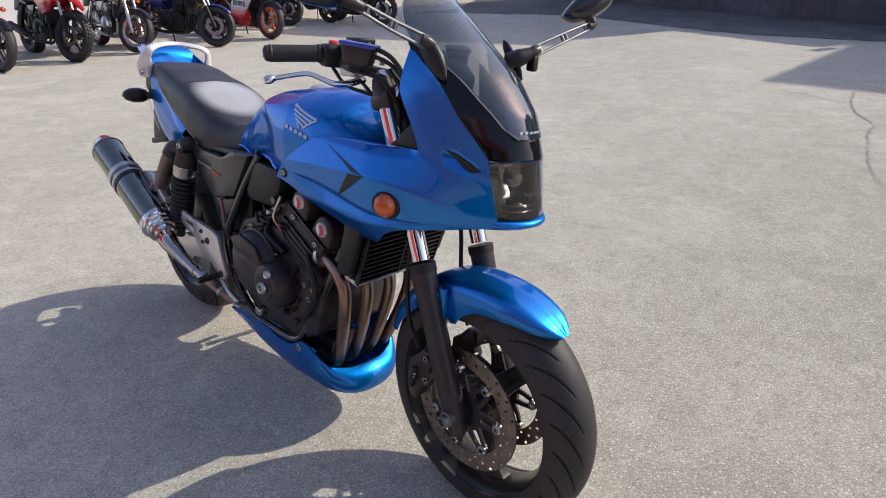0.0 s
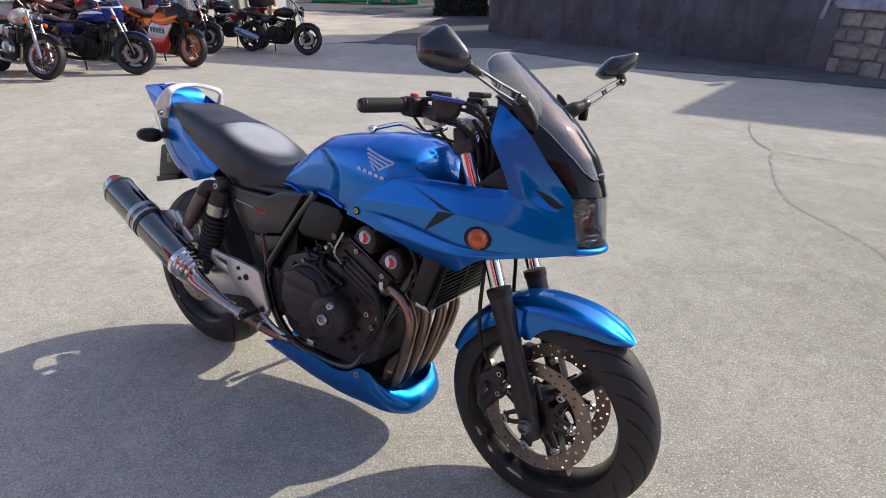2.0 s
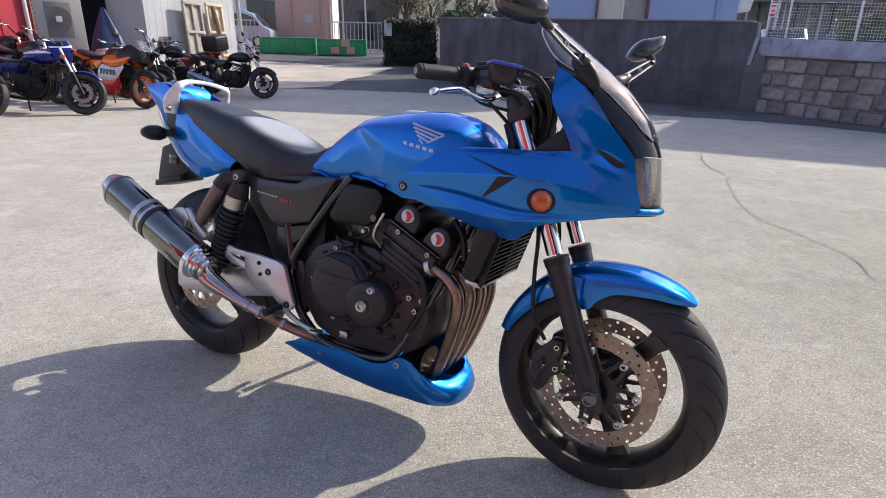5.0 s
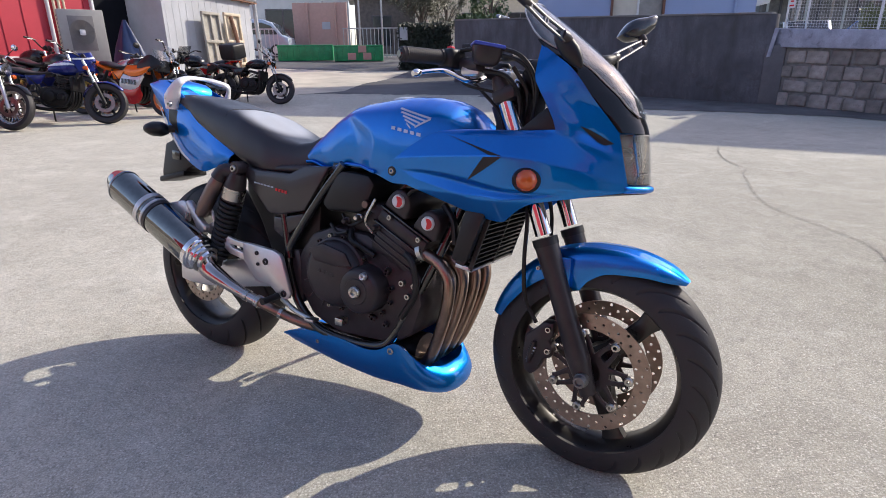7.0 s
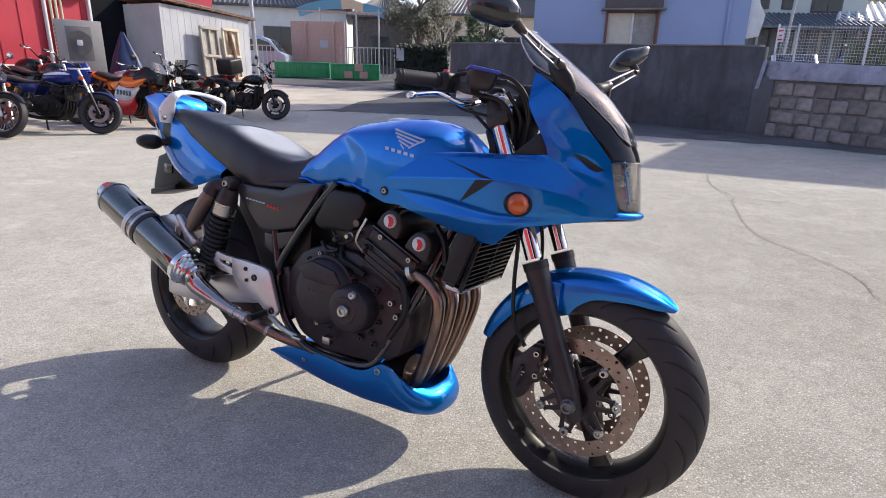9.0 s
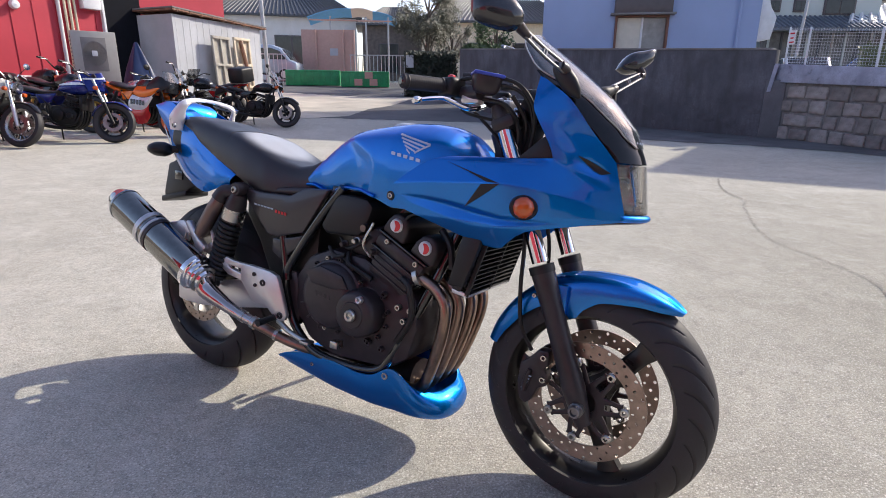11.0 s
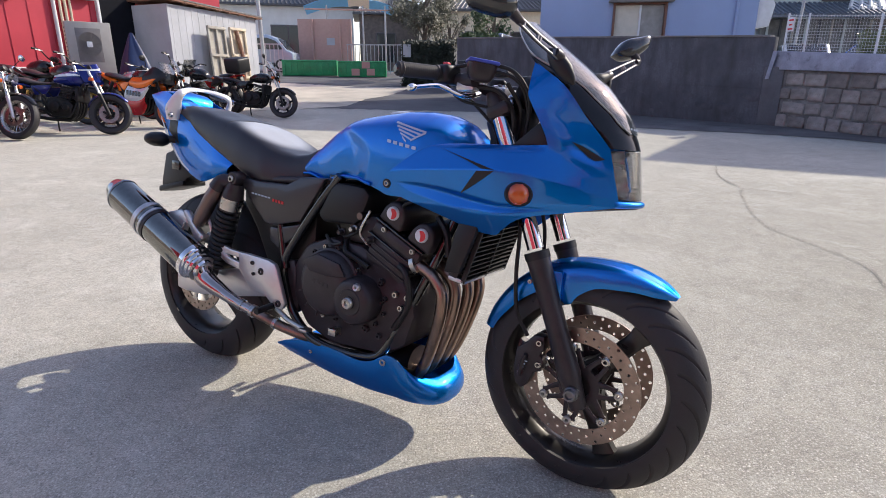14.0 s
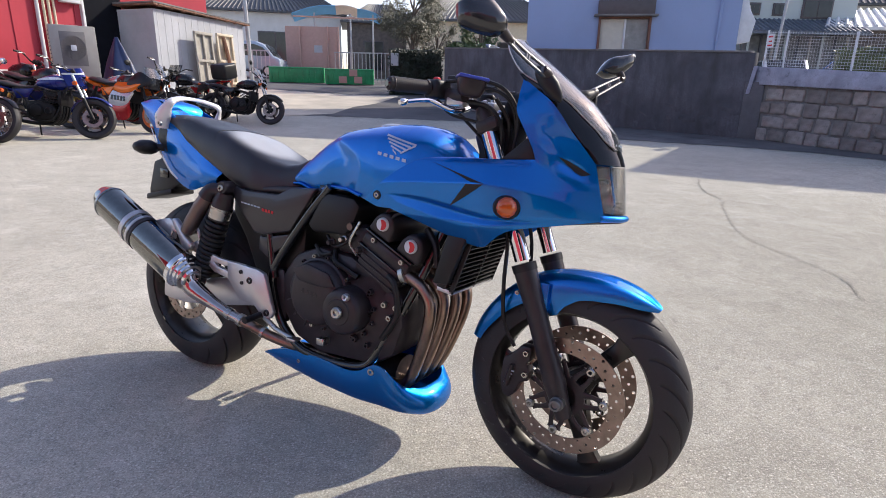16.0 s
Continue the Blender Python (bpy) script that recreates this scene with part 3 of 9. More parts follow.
def blue_building():
    a, b = (4.2, 15.27), (9.29, 13.60)
    m, n = run_matrix(a, b), dist2(a, b)
    house = thing("building", m @ Matrix.Translation((0, 0, 0.4)), "pale blue rendered building in its own shade behind the wall", "building")
    inv = Matrix.Translation((0, 0, -0.4))
    bm = bmesh.new()
    wx0, wx1, wz0, wz1 = 1.86, 3.2, 1.75, 3.05
    for x0, x1, z0, z1 in ((0, wx0, 0, 6.2), (wx1, n, 0, 6.2), (wx0, wx1, 0, wz0), (wx0, wx1, wz1, 6.2)):
        box(bm, ((x0 + x1) / 2, 0.08, (z0 + z1) / 2), (x1 - x0, 0.16, z1 - z0), inv)
    box(bm, (0.08, 2.6, 3.1), (0.16, 4.88, 6.2), inv)
    box(bm, (n - 0.08, 2.6, 3.1), (0.16, 4.88, 6.2), inv)
    box(bm, (n / 2, 5.1, 3.1), (n, 0.12, 6.2), inv)
    part("wall", bm, SIDING, house)
    bm = bmesh.new()
    box(bm, (n / 2, 2.55, 6.28), (n + 0.5, 5.6, 0.16), inv, 0.02)
    part("roof", bm, DARK_BOX, house)
    win = bmesh.new()
    for x in (wx0 + 0.03, wx1 - 0.03):
        box(win, (x, 0.03, (wz0 + wz1) / 2), (0.06, 0.16, wz1 - wz0), inv, 0.006)
    for z in (wz0 + 0.03, wz1 - 0.03):
        box(win, ((wx0 + wx1) / 2, 0.03, z), (wx1 - wx0 - 0.12, 0.15, 0.06), inv, 0.006)
    w = part("window", win, BROWN_FRAME, house, "brown framed sliding window")
    for k, (x0, x1, mat) in enumerate(((wx0 + 0.06, 2.55, CURTAIN), (2.55, wx1 - 0.06, FROST))):
        bm = bmesh.new()
        box(bm, ((x0 + x1) / 2, 0.06 + 0.03 * k, (wz0 + wz1) / 2), (x1 - x0, 0.012, wz1 - wz0 - 0.12), inv)
        part("pane", bm, mat, w)
    bm = bmesh.new()
    box(bm, (2.55, 0.05, (wz0 + wz1) / 2), (0.05, 0.05, wz1 - wz0 - 0.12), inv, 0.004)
    part("mullion", bm, WHITE_METAL, w)
    bm = bmesh.new()
    box(bm, (2.53, -0.08, wz1 + 0.2), (1.42, 0.18, 0.34), inv, 0.01)
    part("shutter_box", bm, DARK_BOX, w)
    bm = bmesh.new()
    box(bm, (2.53, -0.1, wz1 + 0.01), (1.6, 0.24, 0.045), inv, 0.006)
    part("sill", bm, CONCRETE_GREY, w)
    bm = bmesh.new()
    tube(bm, [(4.86, -0.05, 0.0), (4.86, -0.05, 5.9)], 0.035, 8)
    part("downpipe", bm, SIDING, house)
    bm = bmesh.new()
    prism(bm, [(n, 2.38), (n + 0.34, 2.44), (n + 0.42, 2.95), (n + 0.26, 3.2), (n + 0.10, 3.7), (n, 3.7)], 0.1, 0.5, 0.02, inv)
    part("side_bay", bm, WHITE_METAL, house)


blue_building()


def neighbour_house():
    """Stands beyond the right-hand wall; its shade falls across the yard."""
    k = Vector((13.85, 11.5, 0))
    u, v = Vector((0.763, -0.646, 0)), Vector((0.67, 0.74, 0))
    bm = bmesh.new()
    loft(bm, [[k + Vector((0, 0, z)), k + u * 9 + Vector((0, 0, z)), k + u * 9 + v * 5 + Vector((0, 0, z)), k + v * 5 + Vector((0, 0, z))] for z in (0, 8.0)])
    house = thing("neighbour_house", Matrix(), "plain grey house beyond the side wall", "house")
    part("wall", bm, CONCRETE_GREY, house)


neighbour_house()


# ---- the blue motorcycle: x ahead, y to its left, z up from the rear tyre's contact ----
def bike_pose(x, y, z, heading, lean):
    """Stands on the ground, turned to its heading and leaning to its left (degrees)."""
    return pose(x, y, z, 0, 0, heading) @ pose(0, 0, 0, -lean, 0, 0)


MOTO = thing("motorcycle", bike_pose(-1.027, 2.027, 0.0, -37.43, 7.94),
             "metallic blue half-faired naked motorcycle leaning on its side stand on concrete", "motorcycle")
AXLE = Vector((1.41, 0, 0.288))
REAR = Vector((-0.008, 0, 0.314))
# the steered front end, turned a little to the right about the fork line
FORK_DIR = Vector((-0.364, 0, 0.931)).normalized()
STEER = Matrix.Translation(AXLE) @ Matrix.Rotation(radians(-3.0), 4, FORK_DIR) @ Matrix.Translation(-AXLE)


def both(f):
    for s in (-1, 1):
        f(s)


def tyre_mesh(bm, m, R, w, bead, n, k, swing):
    """A tyre with cut tread grooves: k swept grooves a side."""
    hh = R - bead + 0.004
    phis = np.radians(np.concatenate([[-118], np.linspace(-100, 100, 131), [118]]))
    prof = []
    for p in phis:
        y, r = (w / 2) * math.sin(p), bead - 0.004 + hh * math.cos(p) ** (1 if math.cos(p) > 0 else 1)
        prof.append((y * (0.86 if abs(p) > 1.9 else 1.0), max(r, bead - 0.012)))
    rings = []
    for i in range(n):
        th = 2 * math.pi * i / n
        row = []
        for p, (y, r) in zip(phis, prof):
            a, d = abs(math.degrees(p)), 0.0
            if 20 < a < 80:
                side = 0.5 if p > 0 else 0.0
                f = (a - 20) / 60
                path = swing * (1 - (1 - f) ** 1.5) + 0.06 * math.sin(f * math.pi)
                u = (th / (2 * math.pi) * k + side - path) % 1.0
                gap = min(u, 1 - u) / k * 2 * math.pi * r
                wide = 0.0072 * math.sin(math.pi * min(1, max(0, f))) ** 0.6 + 1e-6
                if gap < wide:
                    d = 0.0085 * min(1.0, 2.2 * (1 - gap / wide)) * min(1.0, 2.5 * math.sin(math.pi * f))
            row.append(m @ Vector(((r - d) * math.cos(th), y, (r - d) * math.sin(th))))
        rings.append(row)
    vs = [[bm.verts.new(p) for p in r] for r in rings]
    c = len(vs[0])
    for i in range(n):
        a, b = vs[i], vs[(i + 1) % n]
        for j in range(c - 1):
            bm.faces.new((a[j], a[j + 1], b[j + 1], b[j]))
    return bm


def rim_mesh(bm, m, half, bead, barrel):
    """A cast rim: two flanges, a dropped well and the inner barrel."""
    prof = [(bead - 0.002, -half), (bead + 0.007, -half - 0.003), (bead + 0.008, -half - 0.009), (bead - 0.004, -half - 0.010), (barrel + 0.012, -half + 0.004),
            (barrel, -half * 0.45), (barrel, half * 0.45), (barrel + 0.012, half - 0.004), (bead - 0.004, half + 0.010), (bead + 0.008, half + 0.009),
            (bead + 0.007, half + 0.003), (bead - 0.002, half), (bead - 0.014, half * 0.7), (bead - 0.014, -half * 0.7)]
    return lathe(bm, prof, m, 96, True)


def spoke_mesh(bm, m, ang, r0, r1, w0, w1, d0, d1, skew=0.0):
    """One cast spoke from the hub to the barrel, flaring into the rim."""
    rings = []
    for f, wk in ((0, 1.25), (0.18, 1.0), (0.5, 0.92), (0.8, 1.0), (0.93, 1.35), (1.0, 2.0)):
        r, w, d = r0 + (r1 - r0) * f, (w0 + (w1 - w0) * f) * wk / 2, (d0 + (d1 - d0) * f) / 2
        a = ang + skew * f
        ax, tg = Vector((math.cos(a), 0, math.sin(a))), Vector((-math.sin(a), 0, math.cos(a)))
        c = 0.28
        rings.append([m @ (ax * r + tg * (w * x) + Vector((0, d * y, 0))) for x, y in
                      ((-1, -1 + c), (-1 + c, -1), (1 - c, -1), (1, -1 + c), (1, 1 - c), (1 - c, 1), (-1 + c, 1), (-1, 1 - c))])
    return loft(bm, rings)


def disc_mesh(bm, m, r0, r1, y0, y1, cols, rows, pick):
    """A drilled brake disc: cells of a ring, some of them with a round hole through."""
    for j in range(rows):
        ra, rb = r0 + (r1 - r0) * j / rows, r0 + (r1 - r0) * (j + 1) / rows
        for i in range(cols):
            a0, a1 = 2 * math.pi * i / cols, 2 * math.pi * (i + 1) / cols

            def at(r, a, y):
                return m @ Vector((r * math.cos(a), y, r * math.sin(a)))
            if pick(i, j):
                rc, ac = (ra + rb) / 2, (a0 + a1) / 2
                hr = min(rb - ra, rc * (a1 - a0)) * 0.40
                outer = [(ra, a0), (ra, ac), (ra, a1), (rc, a1), (rb, a1), (rb, ac), (rb, a0), (rc, a0)]
                o = [[bm.verts.new(at(r, a, y)) for r, a in outer] for y in (y0, y1)]
                h = []
                for y in (y0, y1):
                    ring = []
                    for r, a in outer:
                        v = Vector(((a - ac) * rc, r - rc))
                        v = v.normalized() * hr
                        ring.append(bm.verts.new(at(rc + v.y, ac + v.x / rc, y)))
                    h.append(ring)
                for q in range(8):
                    n = (q + 1) % 8
                    bm.faces.new((o[0][q], o[0][n], h[0][n], h[0][q]))
                    bm.faces.new((o[1][q], h[1][q], h[1][n], o[1][n]))
                    bm.faces.new((h[0][q], h[0][n], h[1][n], h[1][q]))
            else:
                am = (a0 + a1) / 2
                ol = [(ra, a0), (ra, am), (ra, a1), ((ra + rb) / 2, a1), (rb, a1), (rb, am), (rb, a0), ((ra + rb) / 2, a0)]
                for y in (y0, y1):
                    bm.faces.new([bm.verts.new(at(r, a, y)) for r, a in ol])
    for r, y in ((r0, 0), (r1, 0)):
        n = cols * 2
        a = [m @ Vector((r * math.cos(2 * math.pi * i / n), y0, r * math.sin(2 * math.pi * i / n))) for i in range(n)]
        b = [m @ Vector((r * math.cos(2 * math.pi * i / n), y1, r * math.sin(2 * math.pi * i / n))) for i in range(n)]
        loft(bm, [a, b], True, False)
    return bm


def front_wheel():
    m = STEER @ Matrix.Translation(AXLE)
    bm = tyre_mesh(bmesh.new(), m, 0.292, 0.125, 0.226, 1100, 24, 1.5)
    wheel = part("front_wheel", rim_mesh(bmesh.new(), m, 0.0515, 0.2265, 0.198), RIM_PAINT, MOTO, "dark grey three-spoke cast front wheel")
    part("tyre", bm, RUBBER, wheel, "black road tyre with swept grooves", 60)
    for k in range(3):
        part("spoke", spoke_mesh(bmesh.new(), m, radians(50 + 120 * k), 0.03, 0.205, 0.060, 0.040, 0.05, 0.034), RIM_PAINT, wheel)
    bm = lathe(bmesh.new(), [(0.012, -0.062), (0.036, -0.062), (0.042, -0.055), (0.044, -0.03), (0.05, 0), (0.044, 0.03), (0.042, 0.055), (0.036, 0.062), (0.012, 0.062)], m, 32)
    part("hub", bm, RIM_PAINT, wheel)
    for s in (-1, 1):
        y = 0.0655 * s
        bm = disc_mesh(bmesh.new(), m, 0.111, 0.150, y - 0.0022, y + 0.0022, 84, 3, lambda i, j: (i + 2 * j) % 4 == 0 or (j == 1 and (i % 8 == 6)))
        part("brake_disc", bm, DISC, wheel, "drilled steel brake disc")
        bm = bmesh.new()
        lathe(bm, [(0.03, y - 0.004), (0.052, y - 0.004), (0.052, y + 0.004), (0.03, y + 0.004)], m, 40, True)
        for k in range(7):
            a = 0.035 + 2 * math.pi * k / 7
            for t in (-1, 1):
                part("carrier_arm", spoke_mesh(bmesh.new(), m @ Matrix.Translation((0, y, 0)), a + t * 0.30, 0.05, 0.096, 0.014, 0.011, 0.008, 0.007, -t * 0.22), BLACK_CAST, wheel)
        part("carrier", bm, BLACK_CAST, wheel)
        for k in range(7):
            a = 0.035 + 2 * math.pi * k / 7
            bm = lathe(bmesh.new(), [(0.0048, -0.009), (0.0088, -0.009), (0.0115, -0.006), (0.0115, 0.006), (0.0088, 0.009), (0.0048, 0.009)], m @ Matrix.Translation((0.099 * math.cos(a), y, 0.099 * math.sin(a))), 14, True)
            part("bobbin", bm, STEEL, wheel)
    return wheel


def rear_wheel():
    m = Matrix.Translation(REAR)
    bm = tyre_mesh(bmesh.new(), m, 0.315, 0.160, 0.224, 700, 16, 1.2)
    wheel = part("rear_wheel", rim_mesh(bmesh.new(), m, 0.069, 0.2245, 0.188), RIM_PAINT, MOTO, "dark grey three-spoke cast rear wheel")
    part("tyre", bm, RUBBER, wheel, "wide black road tyre", 60)
    for k in range(3):
        part("spoke", spoke_mesh(bmesh.new(), m, radians(75 + 120 * k), 0.03, 0.197, 0.065, 0.044, 0.06, 0.036), RIM_PAINT, wheel)
    bm = lathe(bmesh.new(), [(0.012, -0.085), (0.04, -0.085), (0.05, -0.06), (0.055, 0), (0.06, 0.06), (0.04, 0.085), (0.012, 0.085)], m, 32)
    part("hub", bm, RIM_PAINT, wheel)
    bm = disc_mesh(bmesh.new(), m, 0.085, 0.118, -0.092, -0.087, 60, 3, lambda i, j: (i + 2 * j) % 4 == 0)
    part("brake_disc", bm, DISC, wheel, "drilled steel rear brake disc")
    for k in range(5):
        part("carrier_arm", spoke_mesh(bmesh.new(), m @ Matrix.Translation((0, -0.09, 0)), radians(72 * k + 36), 0.03, 0.088, 0.02, 0.018, 0.006, 0.006), STEEL, wheel)


front_wheel()
rear_wheel()


# -- fork, fender, calipers --
def fork_x(z):
    return 1.408 - 0.401 * (z - 0.285)


def fork():
    def leg(s):
        y = 0.097 * s
        p = lambda z: STEER @ Vector((fork_x(z), y, z))
        lower = part("fork_lower", tube(bmesh.new(), [p(0.245), p(0.30), p(0.42), p(0.565), p(0.598)], [0.020, 0.029, 0.0265, 0.0265, 0.030], 20, 25), BLACK_CAST, MOTO, "black fork lower")
        part("dust_seal", tube(bmesh.new(), [p(0.595), p(0.613)], 0.0315, 20), BLACK_PLASTIC, lower)
        bm = lathe(bmesh.new(), [(0.0001, -0.034), (0.008, -0.034), (0.009, -0.040), (0.0135, -0.040), (0.0155, -0.036), (0.0155, -0.028), (0.018, -0.026), (0.018, 0.0)],
                   STEER @ Matrix.Translation((1.410, y + 0.004 * s, 0.287)) @ (Matrix() if s < 0 else Matrix.Rotation(math.pi, 4, "Z")), 20)
        part("axle_end", bm, MIRROR_ARM, lower)
        part("stanchion", tube(bmesh.new(), [p(0.62), p(0.955)], 0.0205, 22, 5), CHROME, MOTO, "polished chrome fork stanchion")
        part("fork_cap", tube(bmesh.new(), [p(0.945), p(0.99)], [0.0255, 0.0255, 0.02], 20, 4), BLACK_CAST, MOTO)
    both(leg)
    for z, hw, hh in ((0.945, 0.125, 0.018), (0.775, 0.122, 0.022)):
        bm = bmesh.new()
        c = STEER @ Vector((fork_x(z), 0, z))
        rot = Matrix.Translation(c) @ Matrix.Rotation(radians(-21.4), 4, "Y")
        box(bm, (0.0, 0, 0), (0.062, 2 * hw, 2 * hh), rot, 0.012)
        part("fork_clamp", bm, BLACK_CAST, MOTO)


fork()


def front_fender():
    """Arched over the tyre, with a side skirt that hangs lowest at the fork and fades to the pointed tip."""
    rings = []
    for a in np.linspace(53, 161, 46):
        f = (a - 53) / 108
        w = interp(a, [(53, 0.012), (56, 0.034), (62, 0.054), (75, 0.070), (100, 0.077), (130, 0.074), (150, 0.068), (161, 0.058)])
        top = interp(a, [(53, 0.319), (60, 0.321), (90, 0.314), (115, 0.316), (161, 0.300)])
        low = interp(a, [(53, 0.312), (60, 0.296), (75, 0.272), (88, 0.256), (97, 0.232), (101, 0.214), (106, 0.212), (110, 0.246), (120, 0.258), (145, 0.262), (161, 0.272)])
        sh = min(0.030, (top - low) * 0.55)
        sec = [(w * 0.985, low), (w * 1.0, (low + top - sh) / 2), (w * 0.97, top - sh), (w * 0.88, top - sh * 0.5), (w * 0.66, top - sh * 0.17), (w * 0.34, top - 0.002), (0, top)]
        sec = crom([(y, r, 0) for y, r in sec], 15)[:, :2]
        full = [(-y, r) for y, r in sec] + [(y, r) for y, r in sec[::-1][1:]]
        rings.append([(AXLE.x + r * math.cos(radians(a)), y, AXLE.z + r * math.sin(radians(a))) for y, r in full])
    grid = [[STEER @ Vector(p) for p in row] for row in rings]
    bm = shell(bmesh.new(), grid, lambda p: p + ((STEER @ AXLE) - p).normalized() * 0.004 * 1.0)
    fender = part("front_fender", bm, BLUE, MOTO, "glossy metallic blue front fender")
    for s in (-1, 1):
        part("bracket", box(bmesh.new(), (1.325, 0.083 * s, 0.53), (0.045, 0.016, 0.085), STEER, 0.006), BLUE, fender)
    part("bolt", bolt(bmesh.new(), STEER @ Vector((1.322, -0.092, 0.552)), 0.008), STEEL, fender)
    part("bolt", bolt(bmesh.new(), STEER @ Vector((1.262, -0.082, 0.532)), 0.006), STEEL, fender)


front_fender()


def caliper(s):
    bm = bmesh.new()
    pl = [(1.249, 0.258), (1.241, 0.3), (1.245, 0.355), (1.268, 0.372), (1.291, 0.4), (1.319, 0.4), (1.322, 0.365), (1.311, 0.352), (1.322, 0.335), (1.319, 0.308), (1.298, 0.3), (1.282, 0.262), (1.268, 0.248)]
    prism(bm, pl, 0.056 * s if s > 0 else -0.094, 0.094 if s > 0 else -0.056, 0.006, STEER)
    tube(bm, [STEER @ Vector((1.262, s * 0.096, 0.285)), STEER @ Vector((1.275, s * 0.096, 0.345))], [0.010, 0.016, 0.016, 0.010], 12, 6, 0.5)
    c = part("brake_caliper", bm, BLACK_CAST, MOTO, "black twin-piston front brake caliper")
    if s < 0:
        for x, z in ((1.307, 0.382), (1.309, 0.325)):
            part("bolt", bolt(bmesh.new(), STEER @ Vector((x, -0.094, z)), 0.0085, 0.006), STEEL, c)
        bm = bmesh.new()
        for k in range(5):
            box(bm, (1.262 + 0.0045 * k, -0.1052, 0.296 + 0.0085 * k), (0.007, 0.0016, 0.003), STEER @ Matrix.Translation((0, 0, 0)))
        part("marking", bm, PINK_MARK, c)
    bm = bmesh.new()
    tube(bm, [STEER @ Vector(p) for p in ((1.27, -0.085 * -s, 0.39), (1.235, -0.088 * -s, 0.45), (1.225, -0.09 * -s, 0.55), (1.22, -0.08 * -s, 0.66), (1.19, -0.05 * -s, 0.78))], 0.0055, 8)
    part("brake_hose", bm, BLACK_PLASTIC, c)


both(caliper)


# -- fuel tank --
TANK_TOP = [(0.462, 0.738), (0.492, 0.774), (0.54, 0.823), (0.587, 0.866), (0.625, 0.893), (0.666, 0.912), (0.707, 0.922), (0.786, 0.934), (0.861, 0.943), (0.92, 0.943), (0.965, 0.936), (1.0, 0.922), (1.03, 0.899), (1.06, 0.868), (1.09, 0.838)]
TANK_LOW = [(0.462, 0.734), (0.53, 0.738), (0.56, 0.729), (0.594, 0.716), (0.62, 0.724), (0.645, 0.736), (0.675, 0.741), (0.74, 0.740), (0.80, 0.729), (0.86, 0.71), (1.09, 0.71)]
TANK_W = [(0.462, 0.088), (0.52, 0.108), (0.56, 0.118), (0.62, 0.131), (0.70, 0.146), (0.78, 0.160), (0.85, 0.170), (0.95, 0.168), (1.02, 0.150), (1.09, 0.105)]
# rear edge of the bulging flank, in front of the hollow for the knee
KNEE_X = [(0.70, 0.770), (0.743, 0.778), (0.78, 0.793), (0.817, 0.797), (0.839, 0.785), (0.862, 0.745), (0.885, 0.700), (0.91, 0.672)]


def tank_section(x):
    """Half section: flat flank, a soft shoulder crease and a low crown; hollow behind the knee line."""
    t, b, w = interp(x, TANK_TOP), interp(x, TANK_LOW), interp(x, TANK_W)
    h = t - b
    k = min(1.0, max(0.0, (x - 0.49) / 0.12))
    sec = [(w * 0.93, b), (w * 0.975, b + 0.16 * h), (w * 1.0, b + 0.36 * h), (w * 0.985, b + 0.55 * h), (w * 0.93, b + (0.70 + 0.02 * k) * h), (w * 0.865, b + (0.80 + 0.015 * k) * h),
           (w * 0.70, b + 0.895 * h), (w * 0.46, b + 0.965 * h), (w * 0.20, t - 0.0012), (0, t)]
    sec = crom([(y, z, 0) for y, z in sec], 40)[:, :2]
    out = []
    for y, z in sec:
        d = 0.014 * math.sin(math.pi * 0.5 * min(1, max(0, (interp(z, KNEE_X) - x) / 0.085))) * min(1, max(0, (x - 0.47) / 0.09))
        out.append((max(0.0, y - d * min(1.0, y / (0.6 * w)) ** 2), z))
    return out


def tank():
    rings = []
    for x in np.concatenate([np.linspace(0.462, 0.56, 12), np.linspace(0.57, 1.09, 66)]):
        sec = tank_section(x)
        rings.append([(x, -y, z) for y, z in sec] + [(x, y, z) for y, z in sec[::-1][1:]])
    bm = loft(bmesh.new(), rings, True)
    ob = part("fuel_tank", bm, BLUE, MOTO, "metallic blue fuel tank", 60)
    bm = lathe(bmesh.new(), [(0.0001, 0.012), (0.022, 0.012), (0.030, 0.010), (0.042, 0.006), (0.046, 0.0), (0.046, -0.01)], Matrix.Translation((0.80, 0, 0.931)) @ Matrix.Rotation(radians(90), 4, "X"), 36)
    part("filler_cap", bm, ALLOY, ob, "round silver filler cap")
    return ob


TANK = tank()


def tank_y(x, z):
    """How far the tank's right side stands out at x, z."""
    sec = tank_section(x)
    return -interp(z, [(q, p) for p, q in sec])


def tank_lip(s):
    """The rolled seam along the tank's lower edge."""
    pts = []
    for x in np.linspace(0.50, 0.80, 25):
        z = interp(x, TANK_LOW) + 0.005
        pts.append((x, s * (abs(tank_y(x, z + 0.012)) + 0.001), z))
    part("seam", tube(bmesh.new(), pts, 0.0048, 8, 50), BLUE, TANK)


both(tank_lip)


